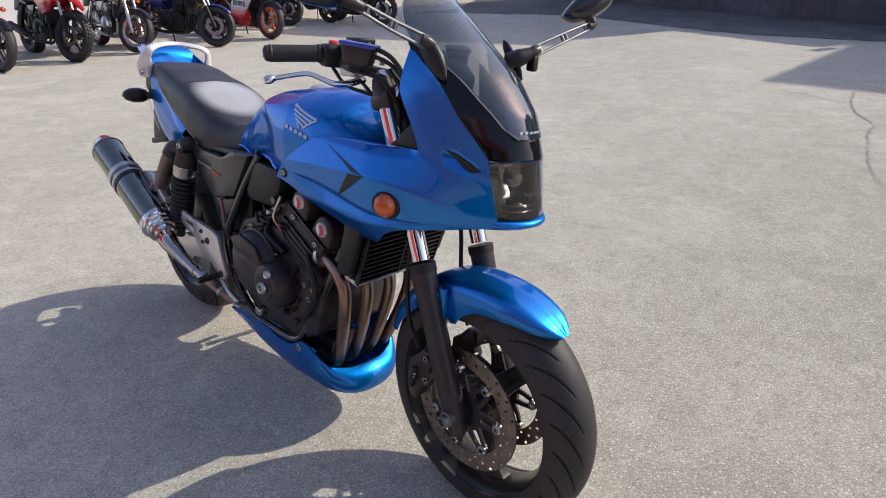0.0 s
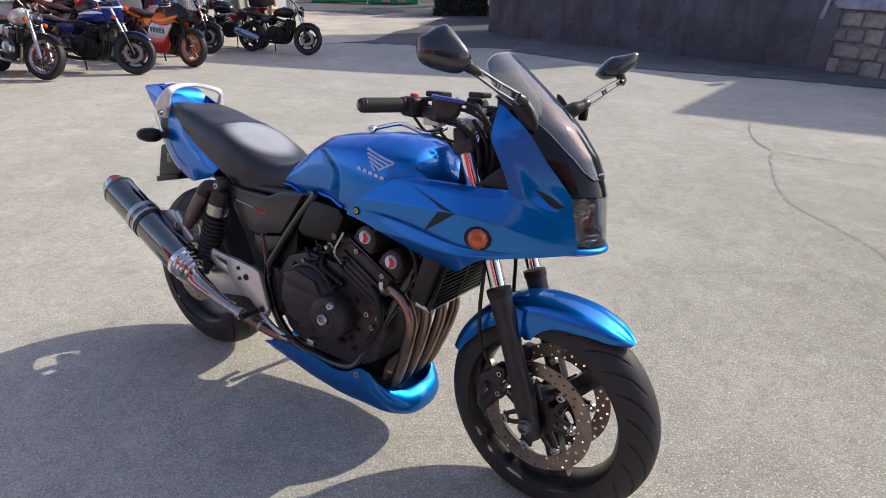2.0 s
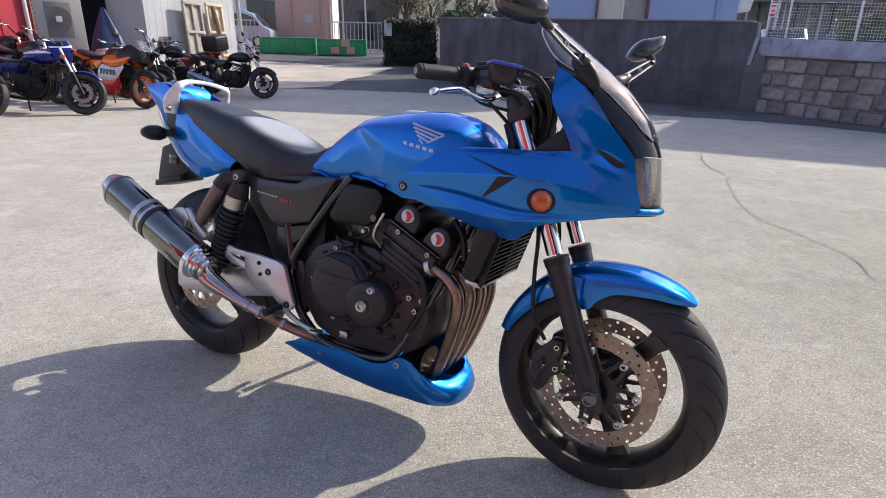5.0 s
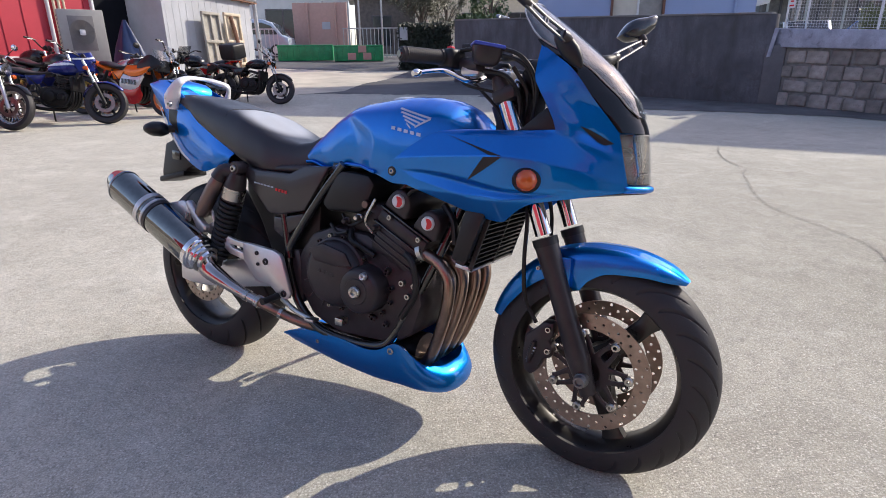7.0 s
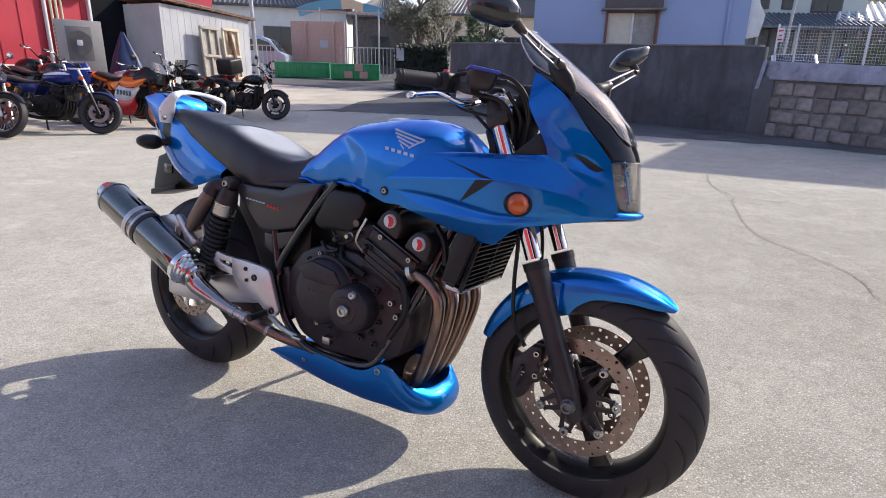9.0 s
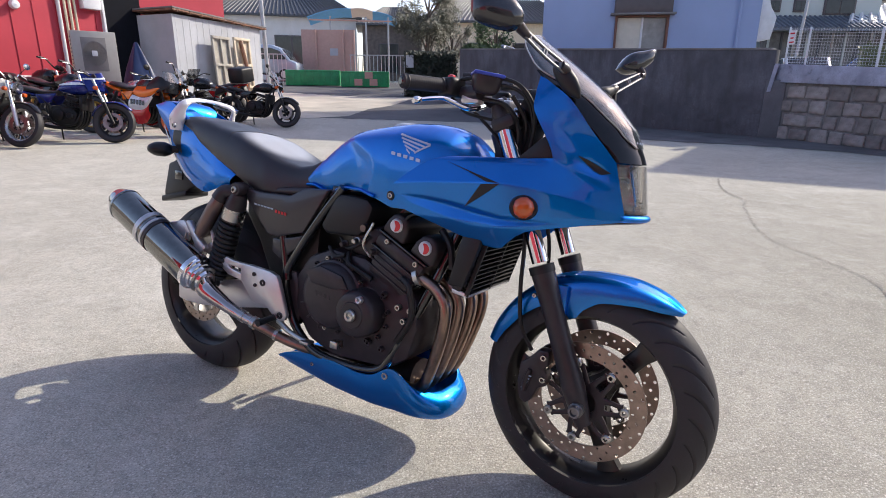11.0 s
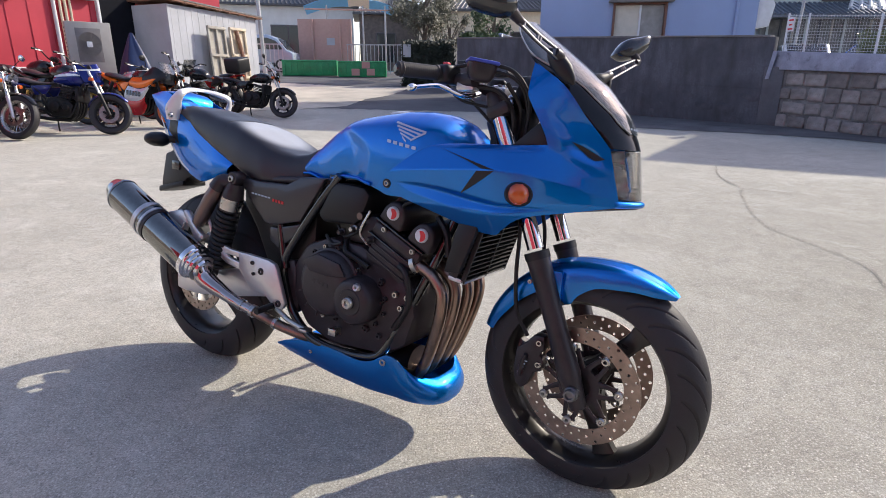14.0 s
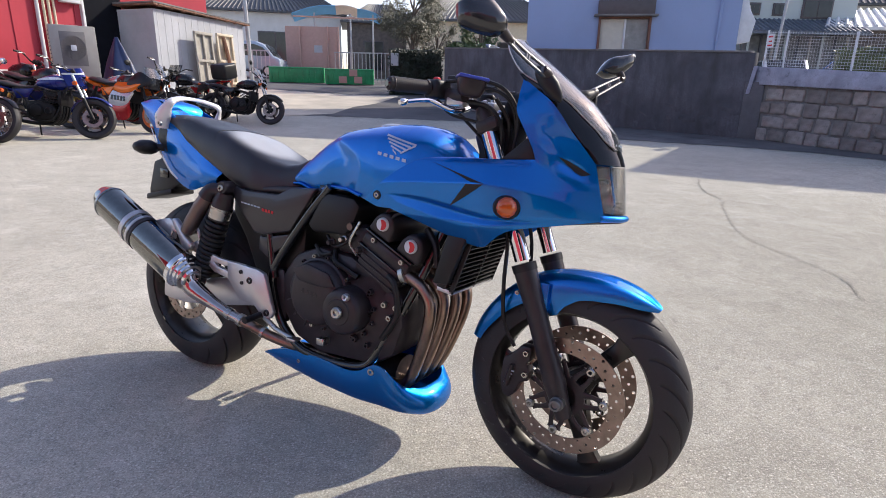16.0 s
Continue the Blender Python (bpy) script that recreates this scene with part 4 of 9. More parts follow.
def tank_decal():
    """A wing-like mark of slanted bars over a row of bars, in silver."""
    bm = bmesh.new()

    def strip(x0, z0, x1, z1, th):
        n, rows = 10, []
        for i in range(n + 1):
            f = i / n
            x, z = x0 + (x1 - x0) * f, z0 + (z1 - z0) * f
            rows.append([(x, tank_y(x, zz) - 0.0022, zz) for zz in (z - th / 2, z, z + th / 2)])
        loft(bm, rows, False, False)
    for k in range(5):
        z = 0.903 - 0.0096 * k
        strip(0.868 + 0.008 * k, z + 0.002, 0.966 - 0.013 * k, z - 0.022 + 0.003 * k, 0.0050)
    strip(0.966, 0.880, 0.926, 0.858, 0.0055)
    part("emblem", bm, PINK_MARK, TANK, "silver wing-like emblem of plain bars")
    for k in range(5):
        bm = bmesh.new()
        x = 0.856 + 0.0195 * k
        strip(x, 0.8545 - 0.0034 * k, x + 0.0125, 0.8525 - 0.0034 * k, 0.0085)
        part("letter_bar", bm, PINK_MARK, TANK, "small silver bar")


tank_decal()


# -- seat --
def seat():
    top = [(-0.165, 0.915), (-0.13, 0.931), (-0.06, 0.934), (0.03, 0.922), (0.10, 0.904), (0.19, 0.889), (0.26, 0.868), (0.33, 0.838), (0.39, 0.812), (0.45, 0.797), (0.505, 0.806), (0.545, 0.835)]
    low = [(-0.165, 0.905), (-0.10, 0.895), (-0.036, 0.872), (0.019, 0.832), (0.12, 0.782), (0.22, 0.736), (0.30, 0.703), (0.353, 0.688), (0.42, 0.683), (0.476, 0.688), (0.545, 0.725)]
    wid = [(-0.165, 0.060), (-0.12, 0.092), (0.0, 0.118), (0.12, 0.132), (0.25, 0.142), (0.35, 0.138), (0.45, 0.112), (0.545, 0.088)]
    base = part("seat_base", box(bmesh.new(), (0.19, 0, 0.735), (0.6, 0.17, 0.03), bevel=0.01), BLACK_PLASTIC, MOTO)

    part("seat_filler", prism(bmesh.new(), [(-0.16, 0.895), (-0.02, 0.845), (0.12, 0.775), (0.30, 0.705), (0.30, 0.69), (0.10, 0.70), (-0.05, 0.74), (-0.17, 0.84)], -0.098, 0.098, 0.006), BLACK_PLASTIC, MOTO)

    def cushion(name, x0, x1, lift, label, mat=VINYL):
        rings = []
        for x in np.linspace(x0, x1, 26):
            t, b, w = interp(x, top) + lift, interp(x, low), interp(x, wid)
            end = min((x - x0), (x1 - x)) / 0.03
            t -= 0.010 * max(0, 1 - end) ** 2 * (0.05 if abs(x - 0.167) < 0.04 else 1.0)
            h = t - b
            sec = [(w * 0.80, b - 0.004), (w * 0.97, b + 0.10 * h), (w * 1.0, b + 0.30 * h), (w * 0.96, b + 0.62 * h), (w * 0.86, b + 0.85 * h), (w * 0.68, b + 0.955 * h), (0, t)]
            sec = crom([(y, z, 0) for y, z in sec], 18)[:, :2]
            rings.append([(x, -y, z) for y, z in sec] + [(x, y, z) for y, z in sec[::-1][1:]])
        part(name, loft(bmesh.new(), rings), mat, MOTO, label, 50)
    cushion("rider_seat", 0.165, 0.545, 0.0, "smooth black vinyl rider's seat with a painted pale glare", SEAT_TOP)
    cushion("pillion_seat", -0.165, 0.168, 0.0015, "black vinyl pillion seat")


seat()


# -- tail --
def tail():
    def flank(s):
        lo = crom([(-0.345, 0.965, 0.040), (-0.318, 0.937, 0.048), (-0.245, 0.880, 0.062), (-0.188, 0.803, 0.076), (-0.095, 0.722, 0.094), (0.021, 0.676, 0.110), (0.10, 0.690, 0.122), (0.175, 0.712, 0.122)], 36)
        hi = crom([(-0.330, 0.978, 0.040), (-0.255, 0.985, 0.058), (-0.19, 0.975, 0.074), (-0.10, 0.935, 0.090), (-0.036, 0.903, 0.100), (0.019, 0.855, 0.108), (0.12, 0.800, 0.118), (0.215, 0.750, 0.124)], 36)
        grid = []
        for a, b in zip(lo, hi):
            row = []
            for f in np.linspace(0, 1, 9):
                p = a * (1 - f) + b * f
                bulge = 0.010 * math.sin(math.pi * f)
                row.append((p[0], s * (p[2] + bulge), p[1]))
            grid.append(row)
        bm = shell(bmesh.new(), grid, lambda p: p + Vector((0, -s * 0.004, 0)))
        ob = part("tail_cowl", bm, BLUE, MOTO, "metallic blue tail cowl panel")
        bm = bmesh.new()
        a = crom([(-0.245, 0.893, 0), (-0.18, 0.822, 0), (-0.09, 0.740, 0), (-0.02, 0.708, 0)], 14)
        rows = []
        for i, p in enumerate(a):
            f = min(max((p[0] + 0.345) / 0.52, 0), 1)
            w = 0.005 * math.sin(math.pi * min(1, (i + 1) / 15)) + 0.001
            y = interp(p[0], [(-0.245, 0.075), (-0.18, 0.091), (-0.09, 0.107), (-0.02, 0.122)])
            rows.append([(p[0], s * (y + 0.002), p[1] - w), (p[0] + 0.004, s * (y + 0.003), p[1] + w)])
        loft(bm, rows, False, False)
        part("pinstripe", bm, PINK_MARK, ob)
    both(flank)
    grid = []
    for x, z, w in ((-0.345, 0.966, 0.034), (-0.30, 0.986, 0.048), (-0.25, 0.991, 0.056), (-0.205, 0.990, 0.064), (-0.175, 0.985, 0.070), (-0.155, 0.972, 0.076), (-0.142, 0.945, 0.080), (-0.138, 0.915, 0.082)):
        grid.append([(x, y * w, z - 0.006 * y * y) for y in np.linspace(-1, 1, 9)])
    part("tail_top", shell(bmesh.new(), grid, lambda p: p + Vector((0, 0, -0.004))), BLUE, MOTO)
    for x0, x1, mat in ((-0.226, -0.205, WHITE_MARK), (-0.190, -0.183, RED_MARK)):
        rows = [[(x, y * 0.058, 0.9965 - 0.006 * y * y) for x in np.linspace(x0 - 0.03 * y, x1 - 0.03 * y, 4)] for y in np.linspace(-1, 1, 9)]
        part("stripe", loft(bmesh.new(), rows, False, False), mat, MOTO)
    bm = prism(bmesh.new(), [(-0.35, 0.967), (-0.318, 0.935), (-0.30, 0.915), (-0.29, 0.965)], -0.036, 0.036, 0.008)
    part("tail_light", bm, surface("red_lens", (0.5, 0.01, 0.01), 0.1, vary=0.05, coat=0.8), MOTO, "red tail light")
    # the grab rail: a silver casting that rises from both sides and loops round behind the seat
    near = [(-0.122, -0.112, 0.880), (-0.118, -0.113, 0.912), (-0.100, -0.111, 0.952), (-0.088, -0.098, 0.977), (-0.104, -0.055, 0.991)]
    c = near + [(-0.122, 0, 0.996)] + [(x, -y, z) for x, y, z in near[::-1]]
    bm = tube(bmesh.new(), c, [0.020, 0.027, 0.016, 0.0105, 0.0088, 0.008, 0.0088, 0.0105, 0.016, 0.027, 0.020], 14, 61, 0.5)
    rail = part("grab_rail", bm, RAIL_SILVER, MOTO, "silver cast grab rail")
    part("bolt", bolt(bmesh.new(), (-0.112, -0.127, 0.896), 0.009), STEEL, rail)
    part("bolt", bolt(bmesh.new(), (-0.128, -0.127, 0.918), 0.007), STEEL, rail)


tail()


def rear_fender():
    bm = prism(bmesh.new(), [(-0.272, 0.757), (-0.236, 0.768), (-0.19, 0.80), (-0.10, 0.73), (-0.084, 0.690), (-0.148, 0.668), (-0.160, 0.650), (-0.298, 0.620), (-0.299, 0.650)], -0.042, 0.042, 0.008)
    f = part("rear_fender", bm, BLACK_PLASTIC, MOTO, "black plastic rear fender extension")
    bm = prism(bmesh.new(), [(-0.306, 0.606), (-0.156, 0.640), (-0.158, 0.660), (-0.306, 0.628)], -0.050, 0.050, 0.005)
    part("plate_light", bm, BLACK_PLASTIC, f)
    bm = box(bmesh.new(), (-0.205, -0.043, 0.715), (0.045, 0.008, 0.035), bevel=0.003)
    part("reflector_pad", bm, BLACK_GLOSS, f)

    def lamp(s):
        c = [(-0.12, 0.06 * s, 0.812), (-0.17, 0.105 * s, 0.810)]
        bm = tube(bmesh.new(), c, 0.013, 12)
        st = part("turn_signal", bm, BLACK_PLASTIC, MOTO, "black rear turn signal")
        m = Matrix.Translation((-0.19, 0.130 * s, 0.808)) @ Matrix.Rotation(radians(90), 4, "Z")
        rings = []
        for f, r in ((-0.040, 0.012), (-0.034, 0.021), (-0.015, 0.028), (0.012, 0.027), (0.034, 0.017), (0.042, 0.006)):
            rings.append([m @ Vector((s * f * 1.0, math.cos(a) * r * 1.45, math.sin(a) * r * 0.95)) for a in np.linspace(0, 2 * math.pi, 16, endpoint=False)])
        part("housing", loft(bmesh.new(), rings), BLACK_PLASTIC, st)
        bm = lathe(bmesh.new(), [(0.0001, -0.012), (0.014, -0.010), (0.020, 0.0), (0.020, 0.006)], Matrix.Translation((-0.228, 0.130 * s, 0.808)) @ Matrix.Rotation(radians(-90), 4, "Z"), 16)
        part("lens", bm, ORANGE, st)
    both(lamp)


rear_fender()


# -- side covers, rear frame, swingarm, shocks --
def mid_rear():
    def cover(s):
        pl = [(0.260, 0.706), (0.318, 0.640), (0.385, 0.574), (0.430, 0.572), (0.535, 0.596), (0.632, 0.736), (0.54, 0.732), (0.476, 0.704), (0.353, 0.704), (0.268, 0.714)]
        bm = prism(bmesh.new(), pl, -0.148, -0.126, 0.007) if s < 0 else prism(bmesh.new(), pl, 0.126, 0.148, 0.007)
        ob = part("side_cover", bm, GREY_PANEL, MOTO, "dark grey side cover")
        if s < 0:
            tilt = Matrix.Translation((0.36, -0.1492, 0.655)) @ Matrix.Rotation(radians(6), 4, "Y")
            for k in range(6):
                part("letter_bar", box(bmesh.new(), (-0.028 + 0.0145 * k, 0, 0.006), (0.0095, 0.0014, 0.0045), tilt), PINK_MARK, ob)
            for k in range(4):
                part("red_bar", box(bmesh.new(), (0.064 + 0.013 * k, 0, 0.002), (0.0085, 0.0014, 0.009), tilt), RED_MARK, ob)
        bm = prism(bmesh.new(), [(0.40, 0.565), (0.43, 0.565), (0.53, 0.588), (0.50, 0.54), (0.44, 0.50), (0.40, 0.52)], s * 0.13 - 0.01, s * 0.13 + 0.01, 0.006)
        part("lower_cover", bm, GREY_PANEL, ob)
    both(cover)
    bm = prism(bmesh.new(), [(0.24, 0.72), (0.57, 0.72), (0.56, 0.50), (0.49, 0.40), (0.36, 0.42), (0.30, 0.54), (0.24, 0.62)], -0.105, 0.105, 0.015)
    part("battery_box", bm, BLACK_PLASTIC, MOTO)

    def arm(s):
        rings = []
        for x, z, h, w in ((-0.06, 0.312, 0.030, 0.014), (-0.02, 0.313, 0.036, 0.016), (0.06, 0.32, 0.042, 0.019), (0.20, 0.342, 0.047, 0.021), (0.33, 0.366, 0.047, 0.022), (0.46, 0.38, 0.040, 0.022)):
            y = s * interp(x, [(-0.06, 0.128), (0.1, 0.122), (0.46, 0.10)])
            rings.append([(x, y + a * w, z + b * h) for a, b in ((-1, -0.8), (-0.75, -1), (0.75, -1), (1, -0.8), (1, 0.8), (0.75, 1), (-0.75, 1), (-1, 0.8))])
        part("swingarm", loft(bmesh.new(), rings), ALLOY, MOTO, "silver box-section swingarm")
        sp = lambda z: (0.270 - (0.700 - z) * 0.36, 0.158 * s, z)
        sh = part("shock_absorber", tube(bmesh.new(), [sp(0.70), sp(0.37)], 0.017, 14), BLACK_CAST, MOTO, "rear shock absorber with black coil spring")
        bm = lathe(bmesh.new(), [(0.006, -0.022), (0.019, -0.022), (0.022, -0.016), (0.022, 0.016), (0.019, 0.022), (0.006, 0.022)], Matrix.Translation(sp(0.705)), 20)
        part("eye", bm, BLACK_CAST, sh)
        part("eye_bolt", bolt(bmesh.new(), (sp(0.700)[0], s * 0.180, 0.703), 0.011, 0.006), STEEL, sh)
        part("reservoir_neck", tube(bmesh.new(), [sp(0.690), (0.225, s * 0.176, 0.694), (0.203, s * 0.183, 0.668)], [0.022, 0.022, 0.0255], 16, 9), BLACK_CAST, sh)
        bm = tube(bmesh.new(), [sp(0.690), sp(0.600)], [0.026, 0.033, 0.035, 0.035], 22, 6)
        part("collar", bm, BLACK_CAST, sh)
        part("collar_ring", tube(bmesh.new(), [sp(0.643), sp(0.606)], 0.0362, 24, 3), STEEL, sh)
        bm, pts = bmesh.new(), []
        for k in range(0, 12 * 14 + 1):
            z = 0.60 - 0.190 * k / 168
            c, a = Vector(sp(z)), 2 * math.pi * k / 14
            ax = Vector((0.371, 0, 0.928))
            u = Vector((0.928, 0, -0.371))
            pts.append(c + 0.031 * (math.cos(a) * u + math.sin(a) * Vector((0, 1, 0))))
        tube(bm, pts, 0.0078, 8, len(pts))
        part("spring", bm, BLACK_PLASTIC, sh)
        bm = tube(bmesh.new(), [(0.208, s * 0.182, 0.676), (0.196, s * 0.186, 0.652), (0.130, s * 0.192, 0.553), (0.124, s * 0.193, 0.544)], [0.020, 0.0245, 0.0245, 0.0245, 0.020], 20, 14)
        part("reservoir", bm, COPPER, sh, "bronze gas reservoir")
    both(arm)
    bm = box(bmesh.new(), (0.30, 0, 0.372), (0.07, 0.2, 0.06), bevel=0.01)
    part("swingarm_bridge", bm, ALLOY, MOTO)
    # subframe rails
    def rails(s):
        tube_ = tube(bmesh.new(), [(0.66, 0.118 * s, 0.725), (0.45, 0.115 * s, 0.715), (0.25, 0.11 * s, 0.705), (0.05, 0.09 * s, 0.735), (-0.1, 0.07 * s, 0.80)], 0.013, 10)
        part("subframe_tube", tube_, BLACK_CAST, MOTO)
    both(rails)


mid_rear()


def foot_bracket(s):
    y0, y1 = (-0.176, -0.160) if s < 0 else (0.160, 0.176)
    bm = prism(bmesh.new(), [(0.300, 0.472), (0.345, 0.471), (0.432, 0.465), (0.462, 0.456), (0.472, 0.438), (0.508, 0.338), (0.498, 0.320), (0.476, 0.314), (0.452, 0.326), (0.420, 0.350), (0.360, 0.352), (0.302, 0.416)], y0, y1, 0.004)
    ob = part("footrest_bracket", bm, ALLOY, MOTO, "silver footrest bracket plate")
    bm = prism(bmesh.new(), [(0.308, 0.471), (0.262, 0.474), (0.222, 0.482), (0.172, 0.510), (0.146, 0.516), (0.116, 0.492), (0.128, 0.478), (0.166, 0.468), (0.236, 0.424), (0.306, 0.412), (0.306, 0.436), (0.250, 0.446), (0.238, 0.456), (0.306, 0.451)], y0 + 0.002, y1 - 0.002, 0.003)
    part("hanger_arm", bm, ALLOY, ob)
    out = -1 if s < 0 else 1
    bm = prism(bmesh.new(), [(-0.042, 0.556), (-0.030, 0.566), (0.036, 0.580), (0.062, 0.570), (0.072, 0.552), (0.066, 0.512), (0.052, 0.504), (0.030, 0.518), (0.004, 0.520), (-0.034, 0.536)], min(0.186 * out, 0.196 * out), max(0.186 * out, 0.196 * out), 0.004)
    part("silencer_bracket", bm, ALLOY, ob)
    for dz in (0.0, 0.020):
        part("wire_loop", tube(bmesh.new(), [(-0.030, 0.200 * out, 0.545 - dz), (0.020, 0.208 * out, 0.530 - dz), (0.055, 0.208 * out, 0.512 - dz), (0.062, 0.200 * out, 0.540 - dz)], 0.0035, 8, 20), STEEL, ob)
    pts = [Vector((0.138, 0.172 * out, 0.566)), Vector((0.156, 0.174 * out, 0.552)), Vector((0.166, 0.174 * out, 0.525)), Vector((0.160, 0.172 * out, 0.505))]
    part("guard_loop", tube(bmesh.new(), pts, 0.005, 8, 16), ALLOY, ob)
    if s < 0:
        for x, z, r in ((0.404, 0.424, 0.011), (0.366, 0.446, 0.007), (0.371, 0.411, 0.006), (0.482, 0.334, 0.011)):
            part("bolt", bolt(bmesh.new(), (x, y0, z), r, 0.005), BLACK_CAST, ob)
    bm = tube(bmesh.new(), [(0.455, y0, 0.322), (0.454, y0 - 0.062 * (1 if s < 0 else -1), 0.317)], [0.011, 0.010, 0.010, 0.011], 12, 6)
    part("footrest", bm, BLACK_PLASTIC, ob)
    bm = prism(bmesh.new(), [(0.052, 0.574), (0.062, 0.584), (0.076, 0.578), (0.112, 0.536), (0.150, 0.508), (0.152, 0.494), (0.136, 0.482), (0.112, 0.480), (0.096, 0.510)], min(0.178 * out, 0.200 * out), max(0.178 * out, 0.200 * out), 0.006, seg=3)
    part("pillion_footrest", bm, ALLOY, ob)
    if s < 0:
        bm = tube(bmesh.new(), [(0.47, -0.17, 0.315), (0.53, -0.178, 0.292), (0.60, -0.182, 0.278)], [0.009, 0.008, 0.010], 10)
        box(bm, (0.605, -0.185, 0.280), (0.035, 0.03, 0.010), bevel=0.003)
        part("brake_pedal", bm, STEEL, ob)


both(foot_bracket)


# -- exhaust --
def exhaust():
    a, b = Vector((-0.262, -0.232, 0.617)), Vector((0.165, -0.222, 0.409))
    d = (b - a).normalized()
    side = Vector((0, 1, 0))
    up = d.cross(side)

    def body(bm, stations, seg=36):
        rings = []
        for f, r, e in stations:
            c = a + (b - a) * f
            rings.append([c + d * 0 + r * (math.cos(t) * side * 0.94 + math.sin(t) * up * 1.06) for t in np.linspace(0, 2 * math.pi, seg, endpoint=False)])
        return loft(bm, rings)
    can = part("silencer", body(bmesh.new(), [(0.055, 0.052, 0), (0.06, 0.0565, 0), (0.5, 0.0575, 0), (0.93, 0.0575, 0), (0.94, 0.055, 0)]), CAN, MOTO, "polished dark cylindrical silencer")
    part("end_cap", body(bmesh.new(), [(-0.018, 0.030, 0), (-0.032, 0.034, 0), (-0.030, 0.037, 0), (-0.010, 0.042, 0), (0.028, 0.0495, 0), (0.055, 0.0560, 0), (0.062, 0.0580, 0), (0.075, 0.0585, 0), (0.077, 0.056, 0)]), DARK_CHROME, can, "dark chrome end cap")
    part("outlet", body(bmesh.new(), [(-0.032, 0.030, 0), (-0.035, 0.031, 0), (0.0, 0.030, 0)]), BLACK_CAST, can)
    part("front_cap", body(bmesh.new(), [(0.915, 0.0565, 0), (0.92, 0.0595, 0), (0.955, 0.0595, 0), (0.962, 0.0555, 0), (0.972, 0.054, 0), (0.978, 0.049, 0), (1.0, 0.047, 0), (1.005, 0.043, 0), (1.03, 0.040, 0), (1.06, 0.033, 0)]), CHROME, can)
    part("band", body(bmesh.new(), [(0.375, 0.057, 0), (0.376, 0.0605, 0), (0.415, 0.0605, 0), (0.416, 0.057, 0)]), ALLOY, can, "silver strap round the silencer")
    part("band", body(bmesh.new(), [(0.45, 0.057, 0), (0.451, 0.0605, 0), (0.472, 0.0605, 0), (0.473, 0.057, 0)]), ALLOY, can)
    part("band", body(bmesh.new(), [(0.475, 0.057, 0), (0.476, 0.060, 0), (0.505, 0.060, 0), (0.506, 0.057, 0)]), BLACK_CAST, can)
    m = Matrix.Translation(b + d * 0.012) @ d.to_track_quat("Y", "Z").to_matrix().to_4x4()
    bm = bmesh.new()
    for k in (0.0, 0.014):
        lathe(bm, [(0.030, k), (0.044 - k, k), (0.047 - k, k + 0.004), (0.044 - k, k + 0.008), (0.030, k + 0.008)], m, 32, True)
    part("joint_ring", bm, STEEL, can)
    bm = tube(bmesh.new(), [b + d * 0.0, (0.188, -0.216, 0.372), (0.25, -0.208, 0.341), (0.325, -0.200, 0.313), (0.39, -0.190, 0.293)], [0.034, 0.030, 0.022, 0.017, 0.016], 20, 40)
    part("link_pipe", bm, POLISHED, can, "polished link pipe")
    bm = tube(bmesh.new(), [(0.385, -0.191, 0.2945), (0.43, -0.182, 0.281), (0.50, -0.162, 0.256), (0.56, -0.130, 0.236), (0.62, -0.085, 0.216), (0.80, -0.05, 0.19)], [0.016, 0.016, 0.017, 0.018, 0.024], 20, 40)
    part("link_pipe", bm, PIPE, can, "heat-stained link pipe")
    for x, x2, r in ((0.335, 0.350, 0.0195), (0.380, 0.394, 0.0205), (0.462, 0.472, 0.0190)):
        link = [(0.188, 0.372), (0.25, 0.341), (0.325, 0.313), (0.39, 0.293), (0.43, 0.281), (0.50, 0.256)]
        wide = [(0.188, -0.216), (0.325, -0.200), (0.39, -0.190), (0.43, -0.182), (0.50, -0.162)]
        part("clamp", tube(bmesh.new(), [(q, interp(q, wide), interp(q, link)) for q in (x, x2)], r, 20), STEEL, can)
    bm = bmesh.new()
    tube(bm, [(-0.02, -0.205, 0.555), (-0.045, -0.228, 0.568), (-0.09, -0.232, 0.572)], 0.008, 8)
    part("stay", bm, STEEL, can)
    for k, y in enumerate((-0.115, -0.040, 0.040, 0.115)):
        pts = [(0.930, y, 0.530), (0.959, y, 0.520), (0.994, y, 0.502), (1.024, y, 0.464), (1.026, y * 0.99, 0.410), (1.003, y * 0.88, 0.318), (0.966, y * 0.74, 0.225), (0.925, y * 0.62, 0.185), (0.85, y * 0.5, 0.178)]
        bm = tube(bmesh.new(), pts, 0.0172, 18, 56)
        h = part("header_pipe", bm, PIPE, MOTO, "heat-stained exhaust header pipe")
        bm = lathe(bmesh.new(), [(0.019, -0.008), (0.030, -0.008), (0.030, 0.006), (0.019, 0.006)], Matrix.Translation((0.940, y, 0.527)) @ Matrix.Rotation(radians(-115), 4, "Y") @ Matrix.Rotation(radians(90), 4, "X"), 18, True)
        part("flange", bm, STEEL, h)
    bm = tube(bmesh.new(), [(0.90, 0, 0.19), (0.78, 0, 0.185), (0.66, -0.05, 0.19)], [0.06, 0.055, 0.035], 20, 12)
    part("collector", bm, BLACK_CAST, MOTO)


exhaust()


